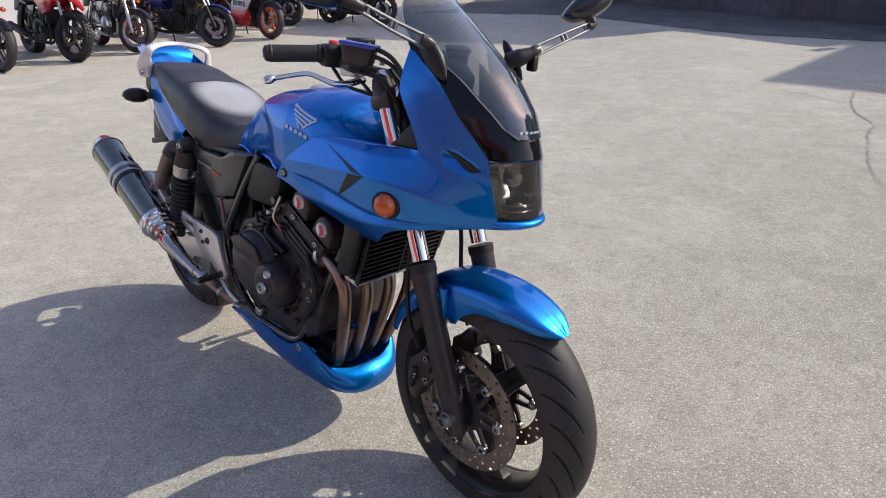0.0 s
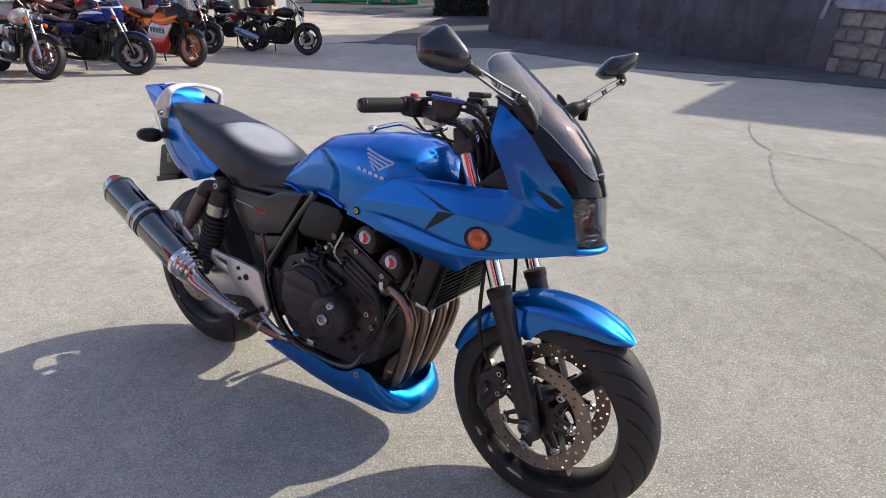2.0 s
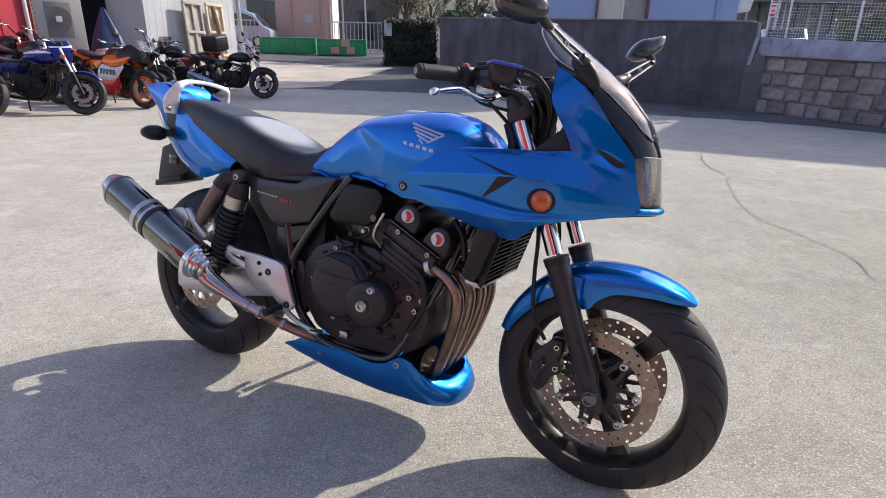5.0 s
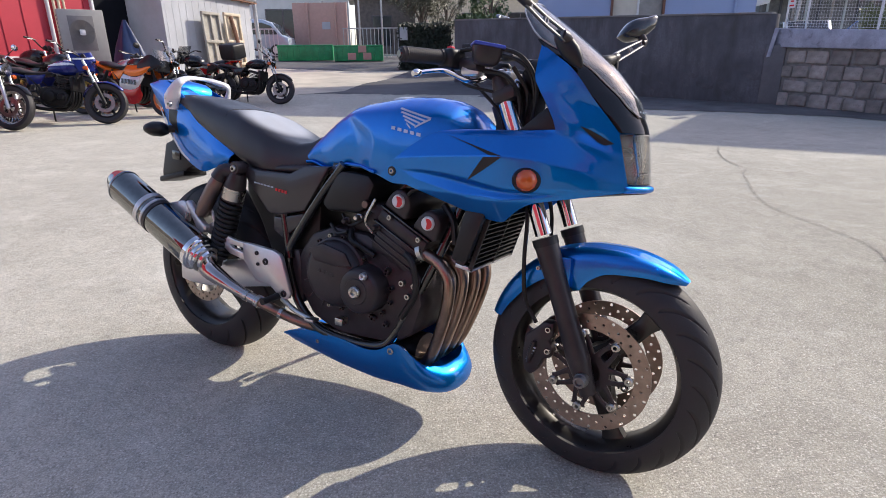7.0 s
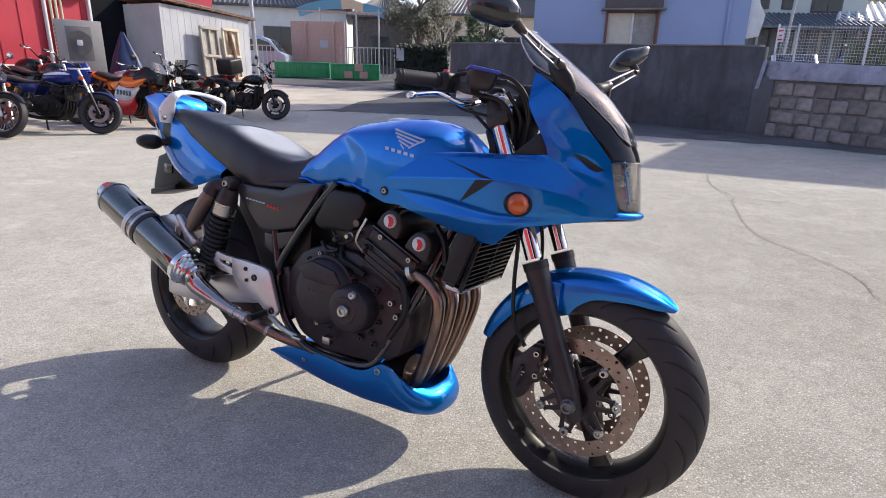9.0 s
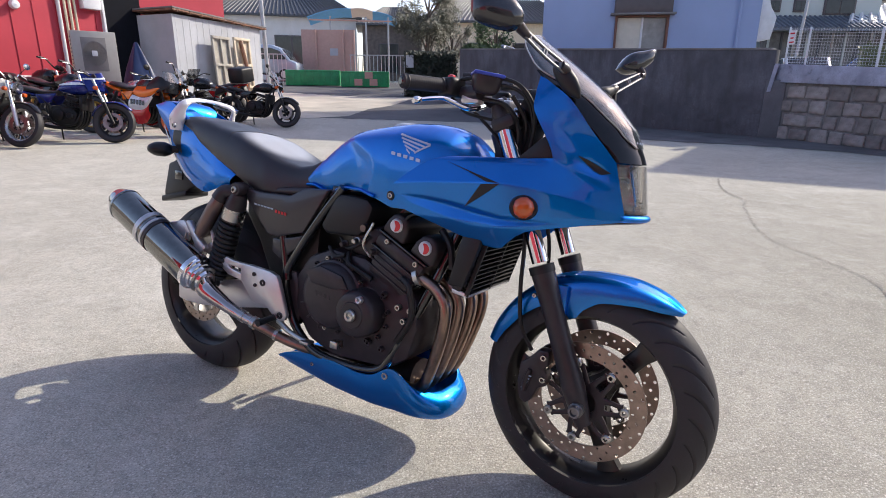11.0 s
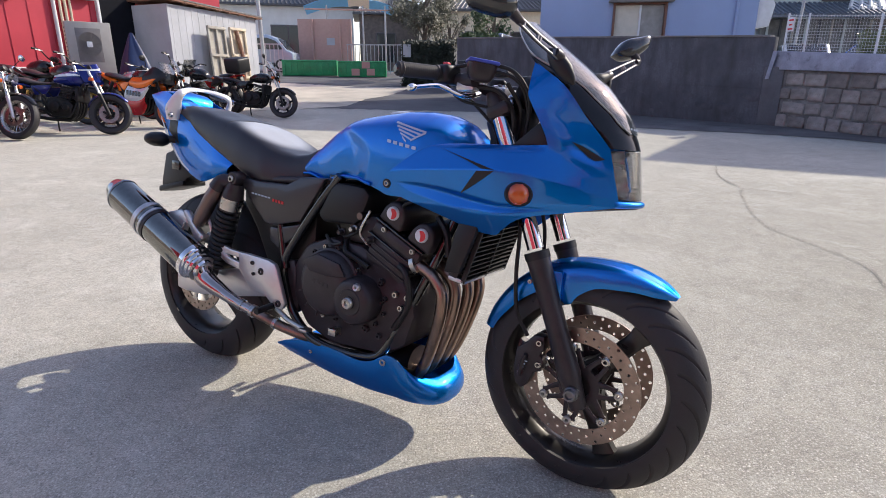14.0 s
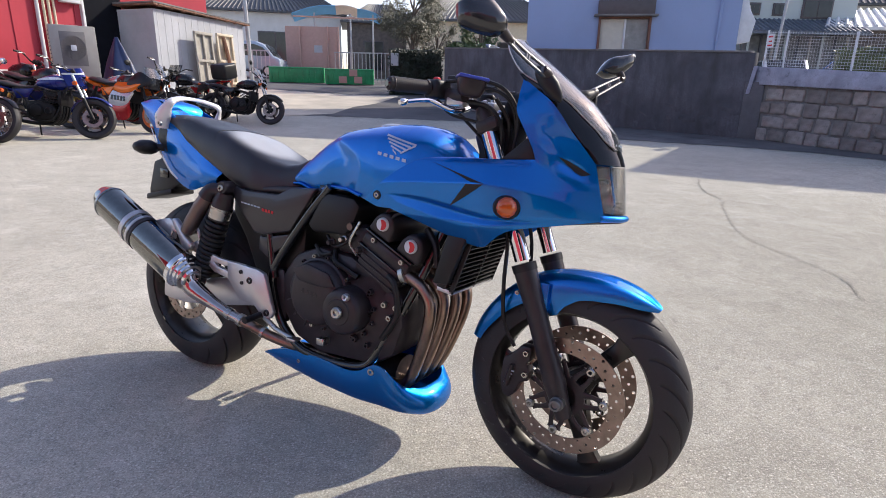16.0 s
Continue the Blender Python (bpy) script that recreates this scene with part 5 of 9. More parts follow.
# -- engine --
def engine():
    case = [(0.50, 0.46), (0.55, 0.53), (0.64, 0.565), (0.76, 0.555), (0.86, 0.52), (0.945, 0.46), (0.955, 0.38), (0.93, 0.29), (0.86, 0.245), (0.66, 0.235), (0.56, 0.27), (0.50, 0.35)]
    bm = prism(bmesh.new(), case, -0.135, 0.135, 0.02)
    eng = part("engine", bm, BLACK_CAST, MOTO, "black four-cylinder engine with ribbed covers")
    # round clutch cover with a rim step and a bolted edge
    c = Vector((0.672, 0, 0.432))
    bm = lathe(bmesh.new(), [(0.0001, -0.193), (0.068, -0.193), (0.084, -0.188), (0.094, -0.178), (0.098, -0.160), (0.104, -0.157), (0.106, -0.150), (0.106, -0.13)], Matrix.Translation(c), 48)
    cl = part("clutch_cover", bm, BLACK_CAST, MOTO, "round satin black clutch cover")
    bm = prism(bmesh.new(), [(0.60, 0.50), (0.655, 0.522), (0.735, 0.505), (0.758, 0.47), (0.70, 0.462), (0.625, 0.468)], -0.1985, -0.19, 0.003)
    part("raised_panel", bm, BLACK_CAST, cl)
    c2 = Vector((0.778, 0, 0.402))
    bm = lathe(bmesh.new(), [(0.0001, -0.203), (0.016, -0.203), (0.018, -0.200), (0.036, -0.200), (0.038, -0.197), (0.056, -0.196), (0.064, -0.190), (0.068, -0.18), (0.070, -0.15), (0.070, -0.13)], Matrix.Translation(c2), 44)
    pc = part("pulse_cover", bm, BLACK_CAST, MOTO, "small round black engine cover")
    bm = lathe(bmesh.new(), [(0.0001, -0.207), (0.008, -0.207), (0.008, -0.212), (0.014, -0.213), (0.017, -0.210), (0.018, -0.203)], Matrix.Translation(c2), 20)
    part("cap", bm, STEEL, pc, "bare steel plug")
    bm = lathe(bmesh.new(), [(0.003, -0.203), (0.004, -0.209), (0.0085, -0.211), (0.0105, -0.208), (0.011, -0.198)], Matrix.Translation((0.806, 0, 0.452)), 16)
    part("filler_plug", bm, ALLOY, pc)
    for k in range(11):
        a = radians(30 + k * 25)
        bm = bmesh.new()
        p = c + Vector((0.109 * math.cos(a), -0.148, 0.109 * math.sin(a)))
        bolt(bm, p, 0.007, 0.008)
        part("cover_bolt", bm, BLACK_CAST if k % 3 else STEEL, cl)
    for k in range(7):
        a = radians(-140 + k * 30)
        bm = bmesh.new()
        bolt(bm, c2 + Vector((0.084 * math.cos(a), -0.142, 0.084 * math.sin(a))), 0.007, 0.008)
        part("cover_bolt", bm, BLACK_CAST, pc)
    bm = bmesh.new()
    box(bm, (0.702, -0.165, 0.292), (0.028, 0.03, 0.022), bevel=0.003)
    part("sensor_tag", bm, STEEL, eng)
    for x, z in ((0.895, 0.437), (0.935, 0.435), (0.915, 0.402), (0.845, 0.405), (0.845, 0.465), (0.80, 0.315), (0.845, 0.305)):
        part("case_bolt", bolt(bmesh.new(), (x, -0.138, z), 0.009, 0.012), STEEL if x > 0.88 else BLACK_CAST, eng)
    # cylinders lean forward; finned block, head, cover
    tilt = Matrix.Translation((0.826, 0, 0.470)) @ Matrix.Rotation(radians(27), 4, "Y")
    bm = box(bmesh.new(), (0, 0, 0.045), (0.145, 0.27, 0.13), tilt, 0.01)
    part("cylinder_block", bm, BLACK_CAST, eng)
    for k in range(3):
        bm = box(bmesh.new(), (0, 0, 0.046 + 0.0180 * k), (0.154, 0.278, 0.0050), tilt, 0.0015, 1)
        part("fin", bm, BLACK_CAST, eng)
    bm = box(bmesh.new(), (-0.002, 0, 0.122), (0.172, 0.276, 0.040), tilt, 0.010)
    part("cylinder_head", bm, BLACK_CAST, eng)
    part("gasket_rib", box(bmesh.new(), (-0.002, 0, 0.148), (0.178, 0.281, 0.006), tilt, 0.002), BLACK_GLOSS, eng)
    part("gasket_rib", box(bmesh.new(), (-0.002, 0, 0.100), (0.180, 0.283, 0.006), tilt, 0.002), BLACK_GLOSS, eng)
    for x in (-0.045, 0.062):
        # each cam cover ends in a cast lobe with a round badge
        lobe = [(x - 0.042, 0.152), (x - 0.038, 0.190), (x - 0.026, 0.216), (x - 0.004, 0.226), (x + 0.018, 0.220), (x + 0.034, 0.200), (x + 0.040, 0.152)]
        hc = part("cam_cover", prism(bmesh.new(), lobe, -0.1385, 0.1385, 0.010, tilt, 3), BLACK_CAST, MOTO)
        bm = lathe(bmesh.new(), [(0.0001, -0.1465), (0.0165, -0.1465), (0.018, -0.145), (0.0195, -0.141), (0.0195, -0.13)], tilt @ Matrix.Translation((x - 0.002, 0, 0.190)), 24)
        part("cam_plug", bm, WHITE_MARK, hc, "round red and white badge")
        bm = lathe(bmesh.new(), [(0.0001, -0.1476), (0.0145, -0.1476), (0.0148, -0.146)], tilt @ Matrix.Translation((x - 0.001, 0, 0.190)), 24)
        for f in list(bm.faces):
            if f.calc_center_median().x < (tilt @ Vector((x - 0.003, 0, 0.190))).x:
                bm.faces.remove(f)
        part("red_half", bm, RED_MARK, hc)
        part("bolt", bolt(bmesh.new(), tilt @ Vector((x - 0.004, -0.1405, 0.136)), 0.008, 0.006), STEEL, hc)
    # cast ribs and letters' stand-ins on the clutch cover, wiring and unions behind the cylinders
    for a in (200, 228, 256):
        p = c + Vector((0.088 * math.cos(radians(a)), -0.186, 0.088 * math.sin(radians(a))))
        part("cast_rib", box(bmesh.new(), (0, 0, 0), (0.030, 0.006, 0.005), Matrix.Translation(p) @ Matrix.Rotation(radians(-a), 4, "Y"), 0.002, 1), BLACK_CAST, cl)
    for k in range(4):
        part("raised_bar", box(bmesh.new(), (0.640 + 0.016 * k, -0.1925, 0.440 - 0.002 * k), (0.011, 0.003, 0.011), bevel=0.001, seg=1), BLACK_CAST, cl)
    for pts, r, mat in (([(0.66, -0.118, 0.60), (0.70, -0.135, 0.575), (0.74, -0.140, 0.588), (0.775, -0.135, 0.62)], 0.0045, BLACK_PLASTIC),
                        ([(0.62, -0.120, 0.565), (0.66, -0.138, 0.545), (0.70, -0.142, 0.555)], 0.006, BLACK_PLASTIC),
                        ([(0.88, -0.120, 0.655), (0.905, -0.135, 0.69), (0.95, -0.130, 0.70), (0.99, -0.110, 0.68)], 0.0045, BLACK_PLASTIC),
                        ([(0.86, -0.110, 0.69), (0.90, -0.128, 0.715), (0.96, -0.125, 0.705)], 0.0040, RED_WIRE),
                        ([(0.985, -0.09, 0.66), (1.02, -0.10, 0.62), (1.03, -0.10, 0.56)], 0.010, BLACK_PLASTIC)):
        part("cable", tube(bmesh.new(), pts, r, 8), mat, eng)
    for x, y, z in ((0.690, -0.140, 0.585), (0.735, -0.142, 0.60), (0.80, -0.146, 0.58)):
        part("union", lathe(bmesh.new(), [(0.0001, -0.012), (0.006, -0.012), (0.008, -0.008), (0.008, 0.004), (0.011, 0.006), (0.011, 0.012)], Matrix.Translation((x, y, z)), 12), STEEL if z > 0.59 else BLACK_CAST, eng)
    # spark lead, hoses and small fittings on the right side
    for pts, r, mat in (([(0.80, -0.15, 0.66), (0.775, -0.158, 0.60), (0.795, -0.15, 0.565)], 0.0042, STEEL),
                        ([(0.70, -0.125, 0.56), (0.72, -0.15, 0.535), (0.755, -0.15, 0.52), (0.80, -0.145, 0.50)], 0.008, BLACK_PLASTIC),
                        ([(0.90, -0.14, 0.52), (0.93, -0.15, 0.50), (0.94, -0.145, 0.42), (0.90, -0.15, 0.34)], 0.009, BLACK_PLASTIC)):
        part("hose", tube(bmesh.new(), pts, r, 8), mat, eng)
    bm = prism(bmesh.new(), [(0.598, 0.628), (0.648, 0.715), (0.672, 0.728), (0.765, 0.722), (0.788, 0.700), (0.762, 0.632), (0.738, 0.612), (0.62, 0.606)], -0.142, 0.142, 0.011)
    part("air_box", bm, BLACK_PLASTIC, MOTO, "rounded black intake cover")
    bm = box(bmesh.new(), (0.76, 0, 0.60), (0.12, 0.25, 0.09), bevel=0.02)
    part("carburettor", bm, BLACK_CAST, MOTO)
    bm = lathe(bmesh.new(), [(0.0001, -0.156), (0.010, -0.156), (0.012, -0.15), (0.012, -0.12)], Matrix.Translation((0.768, 0, 0.642)), 16)
    part("adjuster_knob", bm, COPPER, MOTO)


engine()


def frame_tubes():
    def side(s):
        pts = [(0.67, 0.128 * s, 0.745), (0.60, 0.132 * s, 0.66), (0.515, 0.134 * s, 0.545), (0.462, 0.134 * s, 0.455), (0.478, 0.134 * s, 0.36), (0.52, 0.134 * s, 0.285), (0.60, 0.134 * s, 0.232), (0.72, 0.132 * s, 0.222), (0.83, 0.13 * s, 0.236), (0.875, 0.125 * s, 0.29), (0.93, 0.118 * s, 0.40), (0.985, 0.10 * s, 0.53), (1.05, 0.06 * s, 0.72)]
        part("frame_tube", tube(bmesh.new(), pts, 0.0138, 14, 70), BLACK_GLOSS, MOTO, "black cradle frame tube")
        part("frame_tube", tube(bmesh.new(), [(0.40, 0.125 * s, 0.70), (0.44, 0.13 * s, 0.58), (0.47, 0.134 * s, 0.44)], 0.014, 12), BLACK_GLOSS, MOTO)
        part("frame_tube", tube(bmesh.new(), [(0.62, 0.10 * s, 0.735), (0.85, 0.09 * s, 0.76), (1.05, 0.04 * s, 0.82)], 0.018, 12), BLACK_GLOSS, MOTO)
        pl = [(0.44, 0.46), (0.50, 0.47), (0.525, 0.38), (0.515, 0.30), (0.48, 0.30), (0.455, 0.36)]
        part("pivot_plate", prism(bmesh.new(), pl, 0.118 * s - 0.012, 0.118 * s + 0.012, 0.005), BLACK_CAST, MOTO)
    both(side)
    head = tube(bmesh.new(), [(fork_x(0.93) - 0.055, 0, 0.93), (fork_x(0.78) - 0.055, 0, 0.78)], 0.032, 18)
    part("steering_head", head, BLACK_CAST, MOTO)
    part("steering_cover", box(bmesh.new(), (1.145, 0, 0.885), (0.10, 0.115, 0.17), bevel=0.02), BLACK_PLASTIC, MOTO)
    bm = tube(bmesh.new(), [(0.45, 0.13, 0.26), (0.42, 0.20, 0.10), (0.405, 0.245, -0.030)], 0.012, 10)
    box(bm, (0.40, 0.25, -0.032), (0.06, 0.04, 0.008), bevel=0.003)
    part("side_stand", bm, BLACK_CAST, MOTO, "black side stand, folded out")


frame_tubes()


def radiator():
    tilt = Matrix.Translation((1.096, 0, 0.582)) @ Matrix.Rotation(radians(17), 4, "Y")
    bm = bmesh.new()
    box(bm, (-0.012, 0, 0.0), (0.028, 0.27, 0.150), tilt, 0.004)
    rad = part("radiator", bm, BLACK_CAST, MOTO, "black radiator with a horizontal grille")
    for s in (-1, 1):
        bm = prism(bmesh.new(), [(1.083, 0.668), (1.138, 0.660), (1.095, 0.532), (1.049, 0.531)], 0.150 * s - 0.012, 0.150 * s + 0.012, 0.007)
        part("side_tank", bm, BLACK_PLASTIC, rad)
    for k in range(11):
        bm = box(bmesh.new(), (0.016, 0, -0.068 + 0.0138 * k), (0.020, 0.268, 0.0040), tilt, 0.001, 1)
        part("slat", bm, BLACK_PLASTIC, rad)
    for s in (-1, 0, 1):
        bm = box(bmesh.new(), (0.020, 0.132 * s, 0), (0.012, 0.006, 0.150), tilt, 0.001, 1)
        part("slat", bm, BLACK_PLASTIC, rad)
    bm = prism(bmesh.new(), [(1.052, 0.520), (1.100, 0.512), (1.098, 0.500), (1.050, 0.508)], -0.135, 0.135, 0.003)
    part("lower_rail", bm, ALLOY, rad)


radiator()


# -- belly pan --
def belly_pan():
    rim = [(0.43, 0.126, 0.184), (0.475, 0.132, 0.203), (0.536, 0.138, 0.219), (0.62, 0.146, 0.227), (0.70, 0.150, 0.227), (0.775, 0.152, 0.219), (0.825, 0.152, 0.227), (0.860, 0.152, 0.248), (0.882, 0.150, 0.258), (0.906, 0.147, 0.253),
           (0.932, 0.140, 0.231), (0.954, 0.126, 0.210), (0.972, 0.104, 0.196), (0.986, 0.078, 0.190), (0.995, 0.048, 0.188), (0.999, 0.022, 0.189), (1.0, 0.0, 0.190)]
    low = [(0.43, 0.172), (0.475, 0.150), (0.55, 0.134), (0.67, 0.116), (0.80, 0.108), (0.90, 0.103), (0.98, 0.101), (1.02, 0.101)]
    half = crom(rim, 74)
    cols = []
    for x, y, z in half:
        b = interp(x, low)
        h, g = z - b, step((x - 0.925) / 0.070)
        col = [(x, y, z), (x + 0.024 * g, y * (1.005 + 0.04 * g), z - (0.17 + 0.02 * g) * h), (x + 0.036 * g, y * (0.99 + 0.04 * g), z - (0.42 + 0.08 * g) * h), (x + 0.030 * g, y * 0.86, b + 0.20 * h), (x + 0.004 * g, y * 0.55, b + 0.05 * h), (x - 0.02 * g, 0, b)]
        cols.append(crom(col, 16))
    grid = [[(p[0], -p[1], p[2]) for p in c] for c in cols] + [[tuple(p) for p in c] for c in cols[::-1][1:]]

    def inner(p):
        g = step((p.x - 0.95) / 0.06)
        return Vector((p.x - 0.004 * g, p.y * 0.965, p.z + (0.004 if abs(p.y) < 0.1 else 0) * (1 - g)))
    bm = shell(bmesh.new(), grid, inner)
    ob = part("belly_pan", bm, BLUE, MOTO, "metallic blue belly pan under the engine", 50)
    wid = [(p[0], p[1]) for p in rim]
    for x, z, r in ((0.871, 0.235, 0.0105), (0.594, 0.197, 0.006)):
        part("bolt", bolt(bmesh.new(), (x, -interp(x, wid) - 0.001, z), r, 0.004), STEEL, ob)


belly_pan()


# -- half fairing, headlight, screen --
FRONT_X = [(0.60, 1.33), (0.66, 1.40), (0.705, 1.458), (0.735, 1.484), (0.757, 1.479), (0.80, 1.473), (0.868, 1.463), (0.888, 1.452), (0.947, 1.414), (1.02, 1.349), (1.103, 1.252), (1.145, 1.205), (1.165, 1.180)]
# the front edge of the side panels, beside lamp and screen, and their half width further back
EDGE_X = [(0.60, 1.30), (0.66, 1.37), (0.70, 1.425), (0.735, 1.455), (0.757, 1.449), (0.80, 1.436), (0.868, 1.418), (0.905, 1.388), (0.94, 1.358), (0.975, 1.332), (1.006, 1.304), (1.032, 1.268), (1.056, 1.232)]
EDGE_Y = [(0.60, 0.050), (0.70, 0.066), (0.735, 0.073), (0.757, 0.078), (0.80, 0.084), (0.868, 0.088), (0.905, 0.102), (0.94, 0.113), (0.975, 0.121), (1.006, 0.126), (1.032, 0.127), (1.056, 0.1225)]
SIDE_W = [(0.60, 0.142), (0.645, 0.160), (0.675, 0.176), (0.70, 0.189), (0.735, 0.2015), (0.75, 0.2035), (0.765, 0.200), (0.80, 0.190), (0.835, 0.177), (0.868, 0.166), (0.91, 0.160), (0.95, 0.155), (0.985, 0.148), (1.02, 0.138), (1.055, 0.1235), (1.07, 0.12)]

RIDGE_Z = [(0.84, 0.775), (1.00, 0.790), (1.18, 0.803), (1.25, 0.797), (1.32, 0.784), (1.40, 0.764), (1.46, 0.750)]
GROOVE_TOP = [(0.905, 0.753), (0.97, 0.757), (1.035, 0.754), (1.10, 0.745), (1.19, 0.729), (1.272, 0.724), (1.34, 0.724)]
GROOVE_LOW = [(0.905, 0.750), (0.945, 0.731), (1.03, 0.713), (1.11, 0.696), (1.145, 0.694), (1.19, 0.699), (1.27, 0.713), (1.34, 0.723)]


def nose_y(x, z):
    """Half width of the fairing at x, z: flanks that run straight in to lamp and screen, with a ridge and a scooped groove."""
    xe, ye = interp(z, EDGE_X), interp(z, EDGE_Y)
    if z < 0.868:
        # ridge from the arrow's tip to the chin: steep above it, nearly upright below
        zc = interp(x, RIDGE_Z)
        w = 0.2005 - (0.445 * max(0.0, z - zc)) - 0.10 * max(0.0, zc - z)
        w = w + (interp(z, SIDE_W) - w) * step((z - 0.845) / 0.023)
        if z < 0.705:
            w -= 0.9 * (0.705 - z) ** 1.15
    else:
        w = interp(z, SIDE_W)
    x0 = interp(z, [(0.86, 1.17), (1.05, 1.215)])
    w *= interp(x, [(0.84, 0.93), (0.95, 0.96), (1.10, 0.99), (1.2, 1.0)])
    f = min(1.0, max(0.0, (x - x0) / max(0.01, xe - x0)))
    y = ye + (w - ye) * (1 - f ** 1.7)
    # groove that starts behind the rear bolt, deepens below the arrow and fades past the signal
    g1, g2 = interp(x, GROOVE_TOP), interp(x, GROOVE_LOW)
    if g2 < z < g1:
        v = (g1 - z) / (g1 - g2)
        y -= 0.013 * interp(x, [(0.90, 0.0), (0.97, 0.45), (1.10, 1.0), (1.20, 0.9), (1.34, 0.0)]) * (step(v / 0.38) if v < 0.38 else 1 - (v - 0.38) / 0.62)
    # top edge of the flank rolls inwards behind the cheek
    y -= 0.010 * step((z - 0.846) / 0.020) * step((1.285 - x) / 0.02) * step((x - 0.96) / 0.06) * step((0.876 - z) / 0.006)
    # wedge-shaped facet of the cheek that opens towards the slit
    d = (x - 1.266) * 0.737 + (z - 0.959) * 0.676
    y += 0.007 * step((z - 0.850) / 0.035) * step((x - 1.250) / 0.10) * (1 - f ** 8) * (step((0.012 - d) / 0.036) - 0.35)
    # scoop behind the slit, under a lip that runs forward and down
    u, v = (x - 1.366) * 0.91 - (z - 0.858) * 0.41, (x - 1.366) * 0.41 + (z - 0.858) * 0.91
    y -= 0.008 * math.exp(-(u / 0.026) ** 2 - (v / 0.009) ** 2)
    y += 0.0022 * math.exp(-((u - 0.010) / 0.050) ** 2 - ((v + 0.020) / 0.008) ** 2)
    return y


def nose_x(y, z):
    """Where the front surface lies at y, z (the screen, the lamp and the chin)."""
    bulge = interp(z, [(0.75, 0.006), (0.868, 0.006), (0.90, 0.012), (0.95, 0.020), (1.0, 0.022), (1.05, 0.020), (1.10, 0.014), (1.145, 0.004), (1.17, 0.0)])
    xf = interp(z, FRONT_X) + bulge
    c = interp(z, [(0.72, 0.034), (0.757, 0.030), (0.868, 0.034), (0.90, 0.030), (0.94, 0.0265), (1.006, 0.021), (1.05, 0.026), (1.13, 0.030), (1.165, 0.030)])
    half = interp(z, [(0.75, 0.080), (0.868, 0.088), (0.94, 0.1135), (1.006, 0.1265), (1.056, 0.123), (1.12, 0.101), (1.17, 0.05)])
    return xf - (c + bulge * (0.076 / half) ** 2.1) * (abs(y) / 0.076) ** 2.1


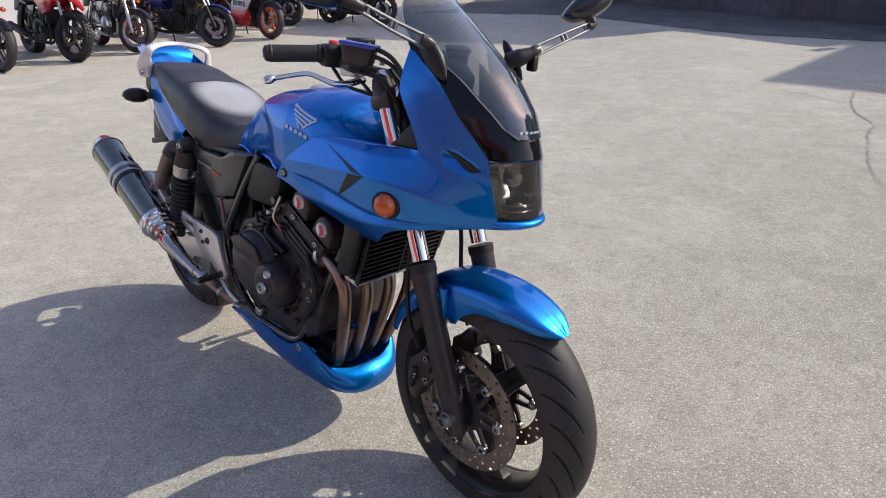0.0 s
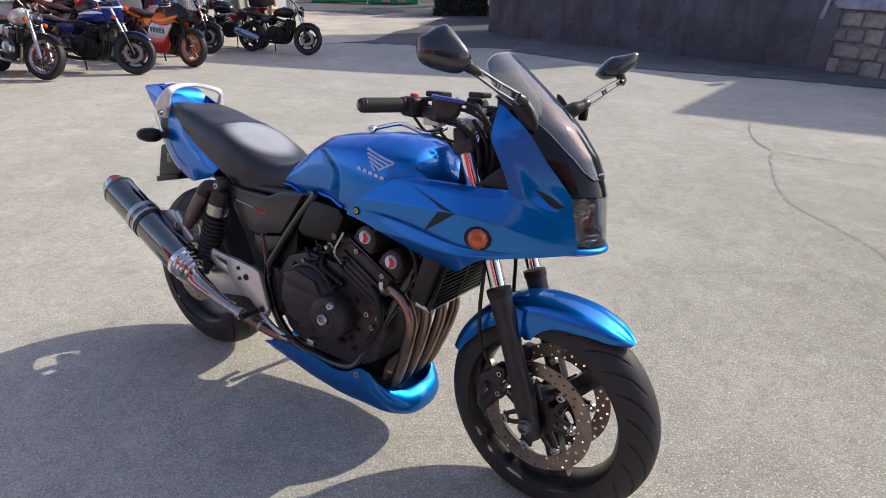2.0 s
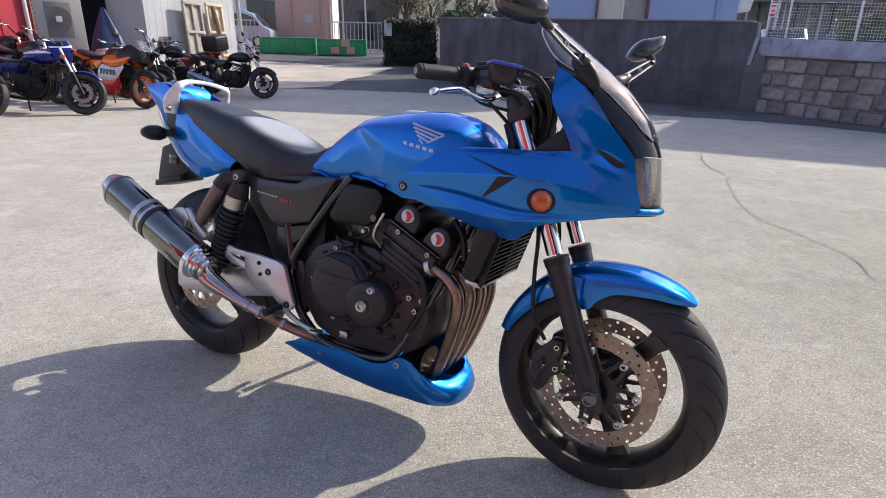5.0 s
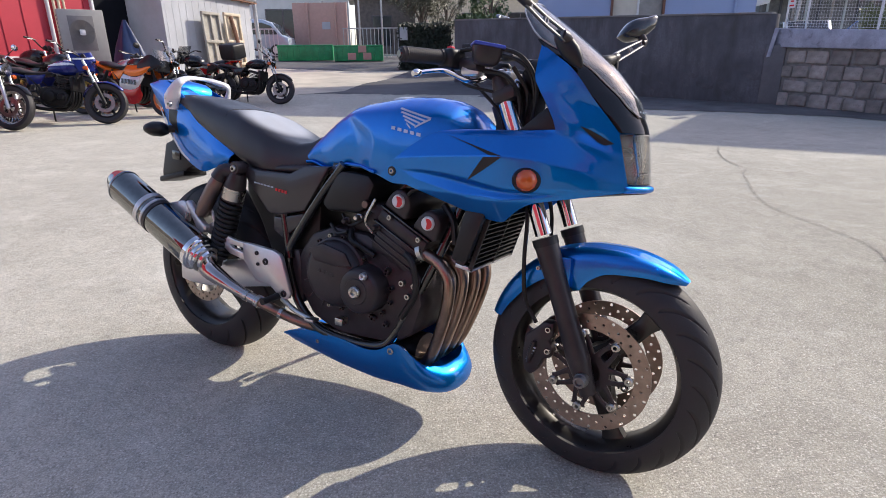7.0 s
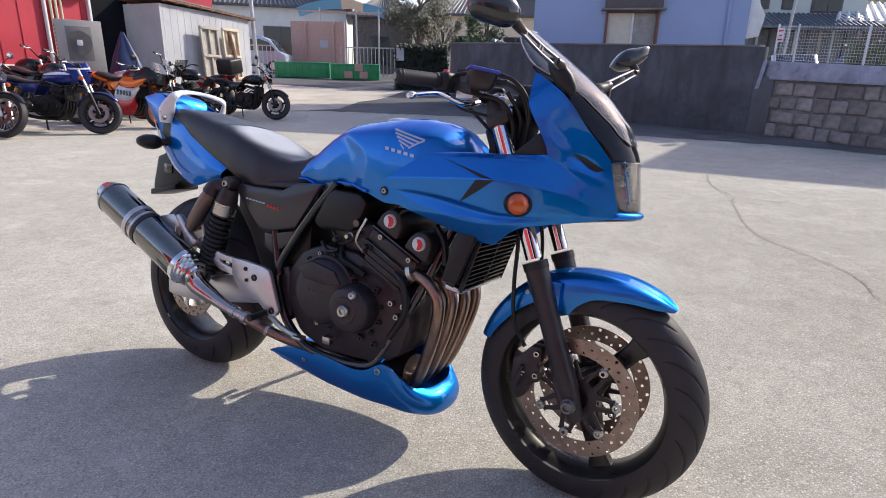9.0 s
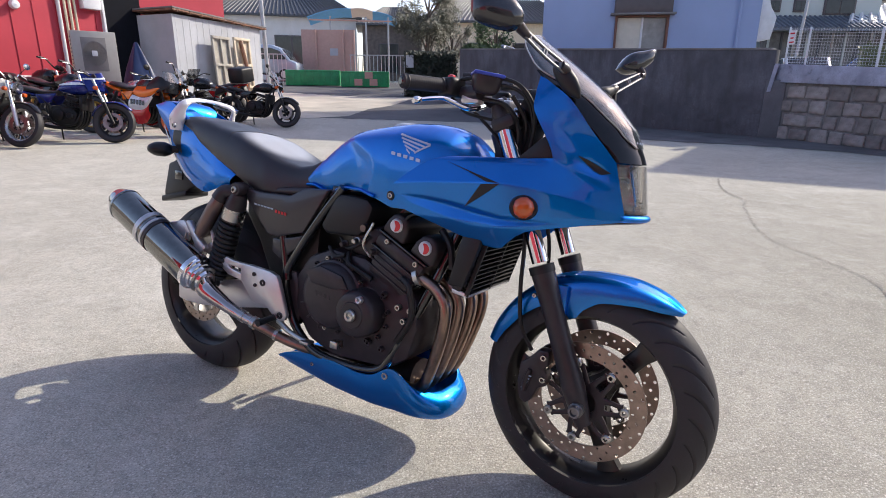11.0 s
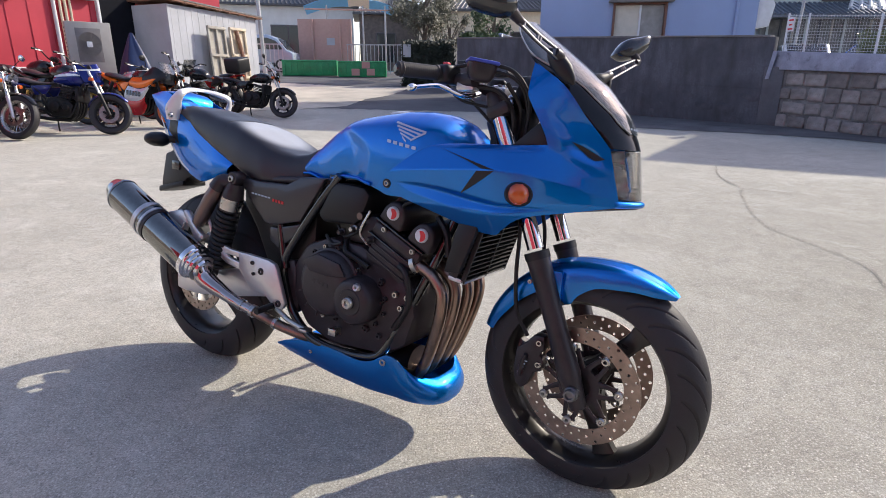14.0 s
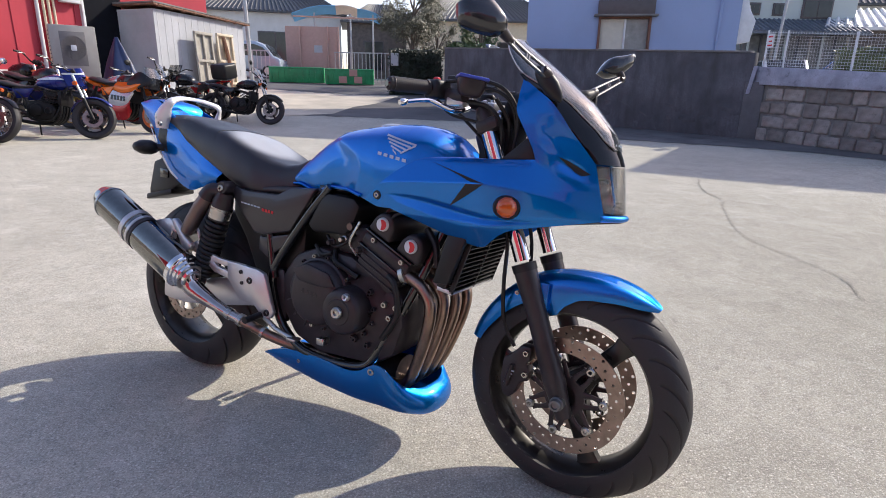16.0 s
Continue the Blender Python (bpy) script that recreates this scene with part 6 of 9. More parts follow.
def fairing():
    hi = crom([(0.838, 0.730), (0.862, 0.758), (0.90, 0.790), (0.945, 0.824), (0.997, 0.850), (1.07, 0.8585), (1.147, 0.861), (1.217, 0.8635), (1.289, 0.868)], 56)
    lo = crom([(0.838, 0.726), (0.875, 0.722), (0.927, 0.711), (1.0, 0.689), (1.067, 0.667), (1.13, 0.648), (1.178, 0.644), (1.200, 0.660), (1.225, 0.681)], 56)
    front_lo = crom([(1.225, 0.681), (1.255, 0.697), (1.305, 0.709), (1.353, 0.718), (1.407, 0.729), (1.452, 0.738)], 26)
    front_hi = crom([(1.289, 0.868), (1.33, 0.868), (1.37, 0.868), (1.418, 0.868)], 26)
    rear = crom([(1.289, 0.868), (1.281, 0.890), (1.262, 0.925), (1.243, 0.956), (1.231, 0.980), (1.230, 1.010), (1.231, 1.054)], 44)
    front = crom([(1.418, 0.868), (1.388, 0.905), (1.358, 0.940), (1.332, 0.975), (1.304, 1.006), (1.268, 1.032), (1.233, 1.056)], 44)

    def side(s):
        # one panel: flank columns from the rear bolt to the lamp, then the cheek that rises beside the screen
        bm, known = bmesh.new(), {}

        def vert(x, z, inner):
            k = (round(x, 5), round(z, 5), inner)
            if k not in known:
                known[k] = bm.verts.new((x - 0.002 * inner, s * (nose_y(x, z) - 0.004 * inner), z))
            return known[k]

        def sheet(a, b, n):
            rows = [[(p[0] * (1 - f) + q[0] * f, p[1] * (1 - f) + q[1] * f) for f in np.linspace(0, 1, n)] for p, q in zip(a, b)]
            for inner in (0, 1):
                for r, t in zip(rows, rows[1:]):
                    for j in range(n - 1):
                        q = [vert(*p, inner) for p in (r[j], r[j + 1], t[j + 1], t[j])]
                        q = [v for i, v in enumerate(q) if v not in q[:i]]
                        if len(q) > 2:
                            try:
                                bm.faces.new(q)
                            except ValueError:
                                pass
        sheet(np.vstack([lo, front_lo[1:]]), np.vstack([hi, front_hi[1:]]), 64)
        sheet(rear, front, 26)
        pairs = {}
        for (x, z, i), v in known.items():
            pairs.setdefault((x, z), [None, None])[i] = v
        twin = {p[0]: p[1] for p in pairs.values()}
        for ed in [ed for ed in bm.edges if len(ed.link_faces) == 1 and ed.verts[0] in twin and ed.verts[1] in twin]:
            p, q = ed.verts
            try:
                bm.faces.new((p, q, twin[q], twin[p]))
            except ValueError:
                pass
        ob = part("fairing_side", bm, BLUE, MOTO, "metallic blue fairing side panel with a dark slit", 55)

        def on(x, z, off=0.0015):
            return (x, s * (nose_y(x, z) + off), z)
        # black arrow-shaped vent: a thin upper barb and a broad lower one
        bm = bmesh.new()
        up = crom([(x, z, 0) for x, z in [(1.025, 0.8455), (1.10, 0.8255), (1.187, 0.8025)]], 18)
        mid = crom([(x, z, 0) for x, z in [(1.027, 0.8448), (1.10, 0.8225), (1.152, 0.8035)]], 18)
        dn = crom([(x, z, 0) for x, z in [(1.187, 0.8005), (1.142, 0.768), (1.100, 0.740)]], 14)
        md = crom([(x, z, 0) for x, z in [(1.140, 0.797), (1.119, 0.768), (1.100, 0.7415)]], 14)
        for a, b in ((up, mid), (md, dn)):
            loft(bm, [[on(p[0] + (q[0] - p[0]) * f, p[1] + (q[1] - p[1]) * f, 0.0018) for f in np.linspace(0, 1, 5)] for p, q in zip(a, b)], False, False)
        part("vent", bm, BLACK_PLASTIC, ob, "black arrow-shaped vent")
        # dark slit beside the lamp
        rows = []
        top = [(1.340, 0.8785), (1.360, 0.871), (1.3926, 0.8536), (1.411, 0.8440)]
        foot = [(1.340, 0.8775), (1.358, 0.861), (1.376, 0.8465), (1.392, 0.8390), (1.411, 0.8436)]
        for x in np.linspace(1.340, 1.411, 15):
            a, b = interp(x, foot), interp(x, top)
            rows.append([on(x, a + (b - a) * f, 0.0018) for f in (0.0, 0.33, 0.66, 1.0)])
        part("slit", loft(bmesh.new(), rows, False, False), BLACK_PLASTIC, ob)
        # rear fixing bolt with a dark washer
        bm = bmesh.new()
        m = Matrix.Translation(on(0.876, 0.744, 0.0)) @ (Matrix() if s < 0 else Matrix.Rotation(math.pi, 4, "Z"))
        lathe(bm, [(0.007, -0.003), (0.0115, -0.003), (0.0125, 0.0), (0.0125, 0.01)], m, 18, True)
        part("washer", bm, BLACK_PLASTIC, ob)
        part("bolt", bolt(bmesh.new(), (0, 0, 0), 0.0075, 0.005, m), STEEL, ob)
        # turn signal: a facetted amber lens on a black base
        bx, bz = 1.243, 0.752
        n = Matrix.Translation((bx, s * (nose_y(bx, bz) - 0.006), bz)) @ Matrix.Rotation(radians(20 * (1 if s < 0 else -1)), 4, "Z") @ (Matrix() if s < 0 else Matrix.Rotation(math.pi, 4, "Z")) @ Matrix.Diagonal((0.90, 1, 0.92, 1))
        bm = lathe(bmesh.new(), [(0.028, 0.012), (0.0325, 0.006), (0.0325, -0.006), (0.029, -0.012), (0.022, -0.012)], n @ Matrix.Diagonal((1.14, 1, 0.98, 1)), 32)
        sig = part("turn_signal", bm, BLACK_PLASTIC, MOTO, "round amber turn signal in a black base")
        bm = lathe(bmesh.new(), [(0.0001, -0.030), (0.013, -0.0295), (0.0185, -0.027), (0.0265, -0.018), (0.028, -0.008)], n, 10)
        part("lens", bm, ORANGE, sig, "amber lens")
        # inner lining seen behind the fork
        bm = prism(bmesh.new(), [(1.20, 0.85), (1.275, 0.852), (1.262, 0.90), (1.248, 0.96), (1.24, 1.03), (1.285, 1.0), (1.34, 0.90), (1.37, 0.80), (1.30, 0.72), (1.20, 0.70)], 0.085 * s - 0.003, 0.085 * s + 0.003, 0.0)
        part("inner_panel", bm, BLACK_PLASTIC, MOTO)
        # black corner filler between the flank's top edge and the cheek
        bm = prism(bmesh.new(), [(1.195, 0.862), (1.288, 0.866), (1.279, 0.888), (1.262, 0.918), (1.245, 0.905), (1.215, 0.878)], s * 0.132 - 0.004, s * 0.132 + 0.004, 0.003)
        part("corner_filler", bm, BLACK_PLASTIC, MOTO)
        # inner lip along the flank's top edge
        grid = [[(p[0], s * (nose_y(p[0], p[1]) - d), p[1] - 0.001 - 0.10 * d) for d in (0.0, 0.02, 0.045)] for p in hi[20:]]
        part("top_lip", shell(bmesh.new(), grid, lambda p: p + Vector((0, 0, -0.003))), BLUE, MOTO)
    both(side)
    # the chin under the lamp: a rolled lip from flank to flank
    grid = []
    for y in np.linspace(-0.084, 0.084, 41):
        row, k = [], (abs(y) / 0.084)
        for a in np.linspace(-100, 95, 13):
            x0 = nose_x(y, 0.745) - 0.009
            row.append((x0 + 0.014 * math.cos(radians(a)), y, 0.7435 + 0.0085 * math.sin(radians(a))))
        grid.append(row)
    part("chin", shell(bmesh.new(), grid, lambda p: p + Vector((-0.003, 0, 0))), BLUE, MOTO, "blue chin below the headlight", 60)
    grid = []
    for y in np.linspace(-0.082, 0.082, 15):
        grid.append([(nose_x(y, 0.745) - 0.010 - 0.20 * f, y * (1 + 0.9 * f), 0.7325 - 0.030 * f) for f in np.linspace(0, 1, 5)])
    part("under_tray", shell(bmesh.new(), grid, lambda p: p + Vector((0, 0, 0.003))), BLACK_PLASTIC, MOTO)


fairing()


def headlight():
    def half(z):
        return interp(z, [(0.752, 0.077), (0.80, 0.083), (0.868, 0.0875)])

    def sheet(zs, back, mat, name, parent, label="", cols=31, u0=-1.0, u1=1.0):
        grid = [[(nose_x(half(z) * u, z) - back, half(z) * u, z) for u in np.linspace(u0, u1, cols)] for z in zs]
        return part(name, shell(bmesh.new(), grid, lambda p: p + Vector((-0.003, 0, 0))), mat, parent, label, 60)
    lamp = part("headlight", sheet_body(), LAMP_BOWL, MOTO, "multi-reflector headlight behind a clear ribbed lens")
    sheet(np.linspace(0.754, 0.8665, 16), 0.0, CLEAR, "lens", lamp, "clear lens with ribbed sides").visible_shadow = False
    # ribbed bands down both sides of the lens
    def ribs(s):
        for k in range(30):
            z = 0.760 + 0.0034 * k
            pts = [(nose_x(half(z) * u, z) - 0.006, s * half(z) * u, z) for u in (0.76, 0.84, 0.90, 0.96)]
            part("rib", tube(bmesh.new(), pts, 0.0010, 5, 5), LAMP_MIRROR, lamp)
    both(ribs)
    for z in (0.768, 0.780):
        pts = [(nose_x(half(z) * u, z) - 0.012, half(z) * u, z) for u in np.linspace(-0.7, 0.7, 9)]
        part("rib", tube(bmesh.new(), pts, 0.0014, 6, 25), LAMP_MIRROR, lamp)
    bm = lathe(bmesh.new(), [(0.0001, 0.012), (0.012, 0.010), (0.017, 0.0), (0.017, -0.02)], Matrix.Translation((1.425, 0, 0.822)) @ Matrix.Rotation(radians(-90), 4, "Z"), 20)
    part("bulb_shield", bm, STEEL, lamp)


def sheet_body():
    """The lamp's dark bowl."""
    bm = bmesh.new()
    rings = []
    for back, k in ((0.0035, 1.0), (0.03, 0.97), (0.06, 0.86), (0.075, 0.6)):
        ring = []
        for a in np.linspace(0, 2 * math.pi, 40, endpoint=False):
            u, v = max(-1, min(1, 1.25 * math.cos(a))), max(-1, min(1, 1.25 * math.sin(a)))
            z = 0.8105 + v * 0.0555 * k
            y = u * interp(z, [(0.752, 0.077), (0.80, 0.083), (0.868, 0.0875)]) * 0.99 * k
            ring.append((nose_x(y, z) - back, y, z))
        rings.append(ring)
    vs = [[bm.verts.new(p) for p in r] for r in rings]
    for a, b in zip(vs, vs[1:]):
        for i in range(40):
            j = (i + 1) % 40
            bm.faces.new((a[i], a[j], b[j], b[i]))
    bm.faces.new(vs[-1])
    return bm


headlight()


def screen():
    def half(z):
        return interp(z, [(0.868, 0.088), (0.90, 0.100), (0.94, 0.1135), (0.975, 0.1215), (1.006, 0.1265), (1.032, 0.127), (1.056, 0.123), (1.09, 0.113), (1.12, 0.101), (1.14, 0.089), (1.155, 0.070), (1.163, 0.048), (1.167, 0.020)])

    def inner(z):
        """Half width of the clear part, a tongue that narrows downwards to a rounded end."""
        if z < 0.905:
            return 0.0
        return min(half(z) - 0.003, interp(z, [(0.905, 0.030), (0.912, 0.046), (0.93, 0.058), (0.96, 0.072), (1.0, 0.088), (1.05, 0.108), (1.07, 0.116), (1.167, 0.116)]))
    # painted surround
    def band(s):
        grid = []
        for z in np.concatenate([np.linspace(0.869, 0.9045, 8), np.linspace(0.906, 1.068, 30)]):
            a, b = inner(z), half(z)
            grid.append([(nose_x(a + (b - a) * f, z) - 0.001, s * (a + (b - a) * f), z) for f in np.linspace(0, 1, 12)])
        bm = shell(bmesh.new(), grid, lambda p: p + Vector((-0.004, 0, 0)))
        part("screen_surround", bm, SURROUND, MOTO, "gloss black lower screen panel", 60)
    both(band)
    zs = np.concatenate([np.linspace(0.906, 1.12, 34), np.linspace(1.125, 1.167, 14)])
    grid = [[(nose_x(min(inner(z), half(z)) * u * 1.0, z) + 0.003, min(inner(z) + 0.004, half(z)) * u, z) for u in np.linspace(-1, 1, 33)] for z in zs]
    bm = shell(bmesh.new(), grid, lambda p: p + Vector((-0.003, 0, 0)))
    sc = part("windscreen", bm, SMOKE, MOTO, "smoked clear windscreen bubble", 60)
    # bright rolled edge
    edge = [(nose_x(min(inner(z) + 0.004, half(z)), z) + 0.002, -min(inner(z) + 0.004, half(z)), z) for z in zs[::3]] + [(nose_x(0, 1.1675), 0, 1.1685)]
    edge = edge + [(x, -y, z) for x, y, z in edge[::-1][1:]]
    part("edge", tube(bmesh.new(), edge, 0.0018, 6, 120), SCREEN_EDGE, sc)
    for k in range(5):
        y = -0.030 + 0.013 * k
        part("letter_bar", box(bmesh.new(), (nose_x(y, 0.918) + 0.0045, y, 0.918), (0.001, 0.008, 0.0045)), PINK_MARK, sc)


screen()


# -- handlebar and controls --
def controls():
    bar = [(0.958, -0.262, 1.026), (0.997, -0.163, 1.030), (1.03, -0.115, 1.026), (1.075, -0.075, 1.0), (1.10, 0, 0.992), (1.075, 0.075, 1.0), (1.03, 0.115, 1.026), (0.997, 0.163, 1.030), (0.958, 0.262, 1.026)]
    hb = part("handlebar", tube(bmesh.new(), [STEER @ Vector(p) for p in bar], 0.011, 14, 70), BLACK_CAST, MOTO, "black tubular handlebar")
    bm = box(bmesh.new(), (1.108, 0, 0.985), (0.045, 0.09, 0.05), STEER, 0.01)
    part("clamp", bm, ALLOY, hb)

    def grip(s):
        a, b = STEER @ Vector((0.957, 0.263 * s, 1.026)), STEER @ Vector((0.997, 0.163 * s, 1.030))
        d = (b - a).normalized()
        m = Matrix.Translation(a) @ d.to_track_quat("Y", "Z").to_matrix().to_4x4()
        n = (b - a).length
        prof = [(0.006, -0.010), (0.013, -0.010), (0.0165, -0.006), (0.0165, 0.0), (0.0185, 0.003)]
        for k in range(16):
            y = 0.006 + (n - 0.012) * k / 16
            prof += [(0.0172, y), (0.0176, y + 0.0010), (0.0176, y + 0.0062)]
        prof += [(0.0195, n - 0.006), (0.0195, n), (0.012, n)]
        part("grip", lathe(bmesh.new(), prof, m, 24), RUBBER, hb, "ribbed black rubber grip")
        bm = lathe(bmesh.new(), [(0.0001, -0.013), (0.008, -0.013), (0.011, -0.010), (0.011, 0.0)], m, 16)
        part("bar_end", bm, BLACK_GLOSS, hb)
        bm = box(bmesh.new(), (0, 0, 0), (0.052, 0.055, 0.048), Matrix.Translation(STEER @ Vector((1.012, 0.140 * s, 1.027))) @ Matrix.Rotation(radians(16 * s), 4, "Z"), 0.011, 3)
        part("switch_box", bm, BLACK_PLASTIC, hb)
        if s < 0:
            bm = box(bmesh.new(), (1.008, -0.138, 1.053), (0.016, 0.017, 0.012), STEER, 0.004)
            part("stop_switch", bm, RED_MARK, hb, "red stop switch")
        # master cylinder, reservoir with a blue lid
        bm = tube(bmesh.new(), [STEER @ Vector((1.040, 0.128 * s, 1.016)), STEER @ Vector((1.075, 0.138 * s, 1.014)), STEER @ Vector((1.098, 0.146 * s, 1.012))], [0.017, 0.019, 0.015], 14, 9)
        cup = STEER @ Matrix.Translation((1.112, 0.146 * s, 1.034)) @ Matrix.Rotation(radians(-40 * s), 4, "Z") @ Matrix.Rotation(radians(6), 4, "Y")
        loft(bm, [[cup @ Vector((0.036 * w * math.copysign(abs(math.cos(q)) ** 0.6, math.cos(q)), 0.027 * w * math.copysign(abs(math.sin(q)) ** 0.6, math.sin(q)), z0)) for q in np.linspace(0, 2 * math.pi, 28, endpoint=False)] for z0, w in ((-0.024, 0.55), (-0.020, 0.74), (-0.010, 0.90), (0.004, 0.98), (0.016, 1.0))])
        part("reservoir", bm, BLACK_CAST, hb, "black brake fluid reservoir with a blue lid")
        lid = surface("blue_anodised_lid", (0.07, 0.10, 0.48), 0.3, metal=0.6, vary=0.1) if s < 0 else BLACK_PLASTIC
        bm = box(bmesh.new(), (0, 0, 0.0205), (0.076, 0.058, 0.0085), cup, 0.0035)
        part("lid", bm, lid, hb)
        bm = box(bmesh.new(), (1.050, 0.095 * s, 1.060), (0.05, 0.045, 0.014), STEER, 0.004)
        part("cable_cover", bm, BLACK_PLASTIC, hb)
        # lever: pivots at the master cylinder and reaches out along the grip, ending in a ball
        pts = [(1.090, 0.118 * s, 0.985), (1.088, 0.150 * s, 0.977), (1.080, 0.183 * s, 0.975), (1.060, 0.206 * s, 0.985), (1.043, 0.225 * s, 0.992), (1.030, 0.262 * s, 0.987), (1.021, 0.290 * s, 0.981)]
        bm = tube(bmesh.new(), [STEER @ Vector(p) for p in pts], [0.012, 0.0115, 0.010, 0.0085, 0.008, 0.0078, 0.0075], 12, 40, 0.62)
        tube(bm, [STEER @ Vector((1.024, 0.290 * s, 0.982)), STEER @ Vector((1.019, 0.310 * s, 0.977))], [0.006, 0.0088, 0.0088, 0.006], 12, 9)
        part("lever", bm, CHROME, hb, "polished brake lever" if s < 0 else "polished clutch lever")
    both(grip)
    # yoke nuts, clamp bolts, ignition lock and wiring round the bar's middle
    for s in (-1, 1):
        for x, y, z in ((1.075, 0.055, 1.016), (1.075, 0.085, 1.018)):
            part("clamp_bolt", lathe(bmesh.new(), [(0.0001, 0.010), (0.005, 0.010), (0.0065, 0.006), (0.0065, -0.004)], STEER @ Matrix.Translation((x, y * s, z)) @ Matrix.Rotation(radians(90), 4, "X"), 10), STEEL, hb)
        part("yoke_nut", lathe(bmesh.new(), [(0.0001, 0.016), (0.010, 0.016), (0.013, 0.012), (0.013, 0.0), (0.018, -0.002), (0.018, -0.006)], STEER @ Matrix.Translation((fork_x(0.99) + 0.004, 0.097 * s, 0.99)) @ Matrix.Rotation(radians(-21), 4, "Y") @ Matrix.Rotation(radians(90), 4, "X"), 6), CHROME, hb)
        part("lever_pivot", lathe(bmesh.new(), [(0.0001, 0.012), (0.007, 0.012), (0.009, 0.006), (0.009, -0.012)], STEER @ Matrix.Translation((1.086, 0.122 * s, 0.992)) @ Matrix.Rotation(radians(90), 4, "X"), 12), STEEL, hb)
        part("lever_perch", box(bmesh.new(), (1.070, 0.135 * s, 1.000), (0.050, 0.030, 0.022), STEER, 0.006), ALLOY, hb)
        for x, y, z in ((1.090, 0.158, 1.0600), (1.134, 0.136, 1.0570)):
            part("lid_screw", lathe(bmesh.new(), [(0.0001, 0.003), (0.003, 0.003), (0.004, 0.0)], STEER @ Matrix.Translation((x, y * s, z)) @ Matrix.Rotation(radians(90), 4, "X"), 8), STEEL, hb)
    part("ignition_lock", lathe(bmesh.new(), [(0.0001, 0.012), (0.012, 0.012), (0.016, 0.006), (0.018, -0.02)], STEER @ Matrix.Translation((1.125, 0, 0.985)) @ Matrix.Rotation(radians(90), 4, "X"), 16), STEEL, hb)
    # cables and hoses that loop from the bar into the fairing
    for k, (pts, r) in enumerate((([(1.03, -0.135, 1.045), (1.11, -0.135, 1.050), (1.185, -0.125, 1.030), (1.222, -0.11, 0.965), (1.20, -0.07, 0.86)], 0.005),
                                  ([(1.08, -0.14, 1.02), (1.15, -0.135, 1.030), (1.205, -0.115, 0.995), (1.21, -0.08, 0.90), (1.17, -0.05, 0.82)], 0.0045),
                                  ([(1.09, -0.13, 1.0), (1.15, -0.12, 0.985), (1.18, -0.10, 0.93), (1.17, -0.08, 0.84)], 0.006),
                                  ([(1.01, -0.14, 1.0), (1.05, -0.13, 0.965), (1.13, -0.10, 0.945), (1.15, -0.05, 0.90)], 0.004),
                                  ([(1.02, -0.10, 1.0), (1.07, -0.085, 0.955), (1.12, -0.07, 0.90), (1.13, -0.05, 0.83)], 0.0045),
                                  ([(1.16, -0.11, 1.01), (1.19, -0.085, 0.95), (1.175, -0.06, 0.87), (1.16, -0.05, 0.80)], 0.0055),
                                  ([(1.12, -0.10, 0.985), (1.155, -0.095, 0.955), (1.16, -0.085, 0.90)], 0.0035),
                                  ([(1.05, 0.13, 1.0), (1.17, 0.13, 0.99), (1.20, 0.10, 0.93), (1.15, 0.06, 0.85)], 0.005))):
        part("cable", tube(bmesh.new(), pts, r, 8, 36), BLACK_PLASTIC, MOTO)
    bm = lathe(bmesh.new(), [(0.0001, 0.02), (0.030, 0.02), (0.038, 0.012), (0.042, -0.015), (0.03, -0.045), (0.0001, -0.05)], Matrix.Translation((1.215, -0.045, 0.985)) @ Matrix.Rotation(radians(125), 4, "Y") @ Matrix.Rotation(radians(90), 4, "X"), 28)
    part("gauge", bm, BLACK_PLASTIC, MOTO)
    bm = lathe(bmesh.new(), [(0.0001, 0.02), (0.030, 0.02), (0.038, 0.012), (0.042, -0.015), (0.03, -0.045), (0.0001, -0.05)], Matrix.Translation((1.215, 0.045, 0.985)) @ Matrix.Rotation(radians(125), 4, "Y") @ Matrix.Rotation(radians(90), 4, "X"), 28)
    part("gauge", bm, BLACK_PLASTIC, MOTO)
    bm = lathe(bmesh.new(), [(0.0001, 0.014), (0.010, 0.014), (0.014, 0.0), (0.012, -0.02)], Matrix.Translation((1.165, -0.085, 0.968)) @ Matrix.Rotation(radians(70), 4, "X"), 18)
    part("fork_adjuster", bm, CHROME, MOTO)


controls()


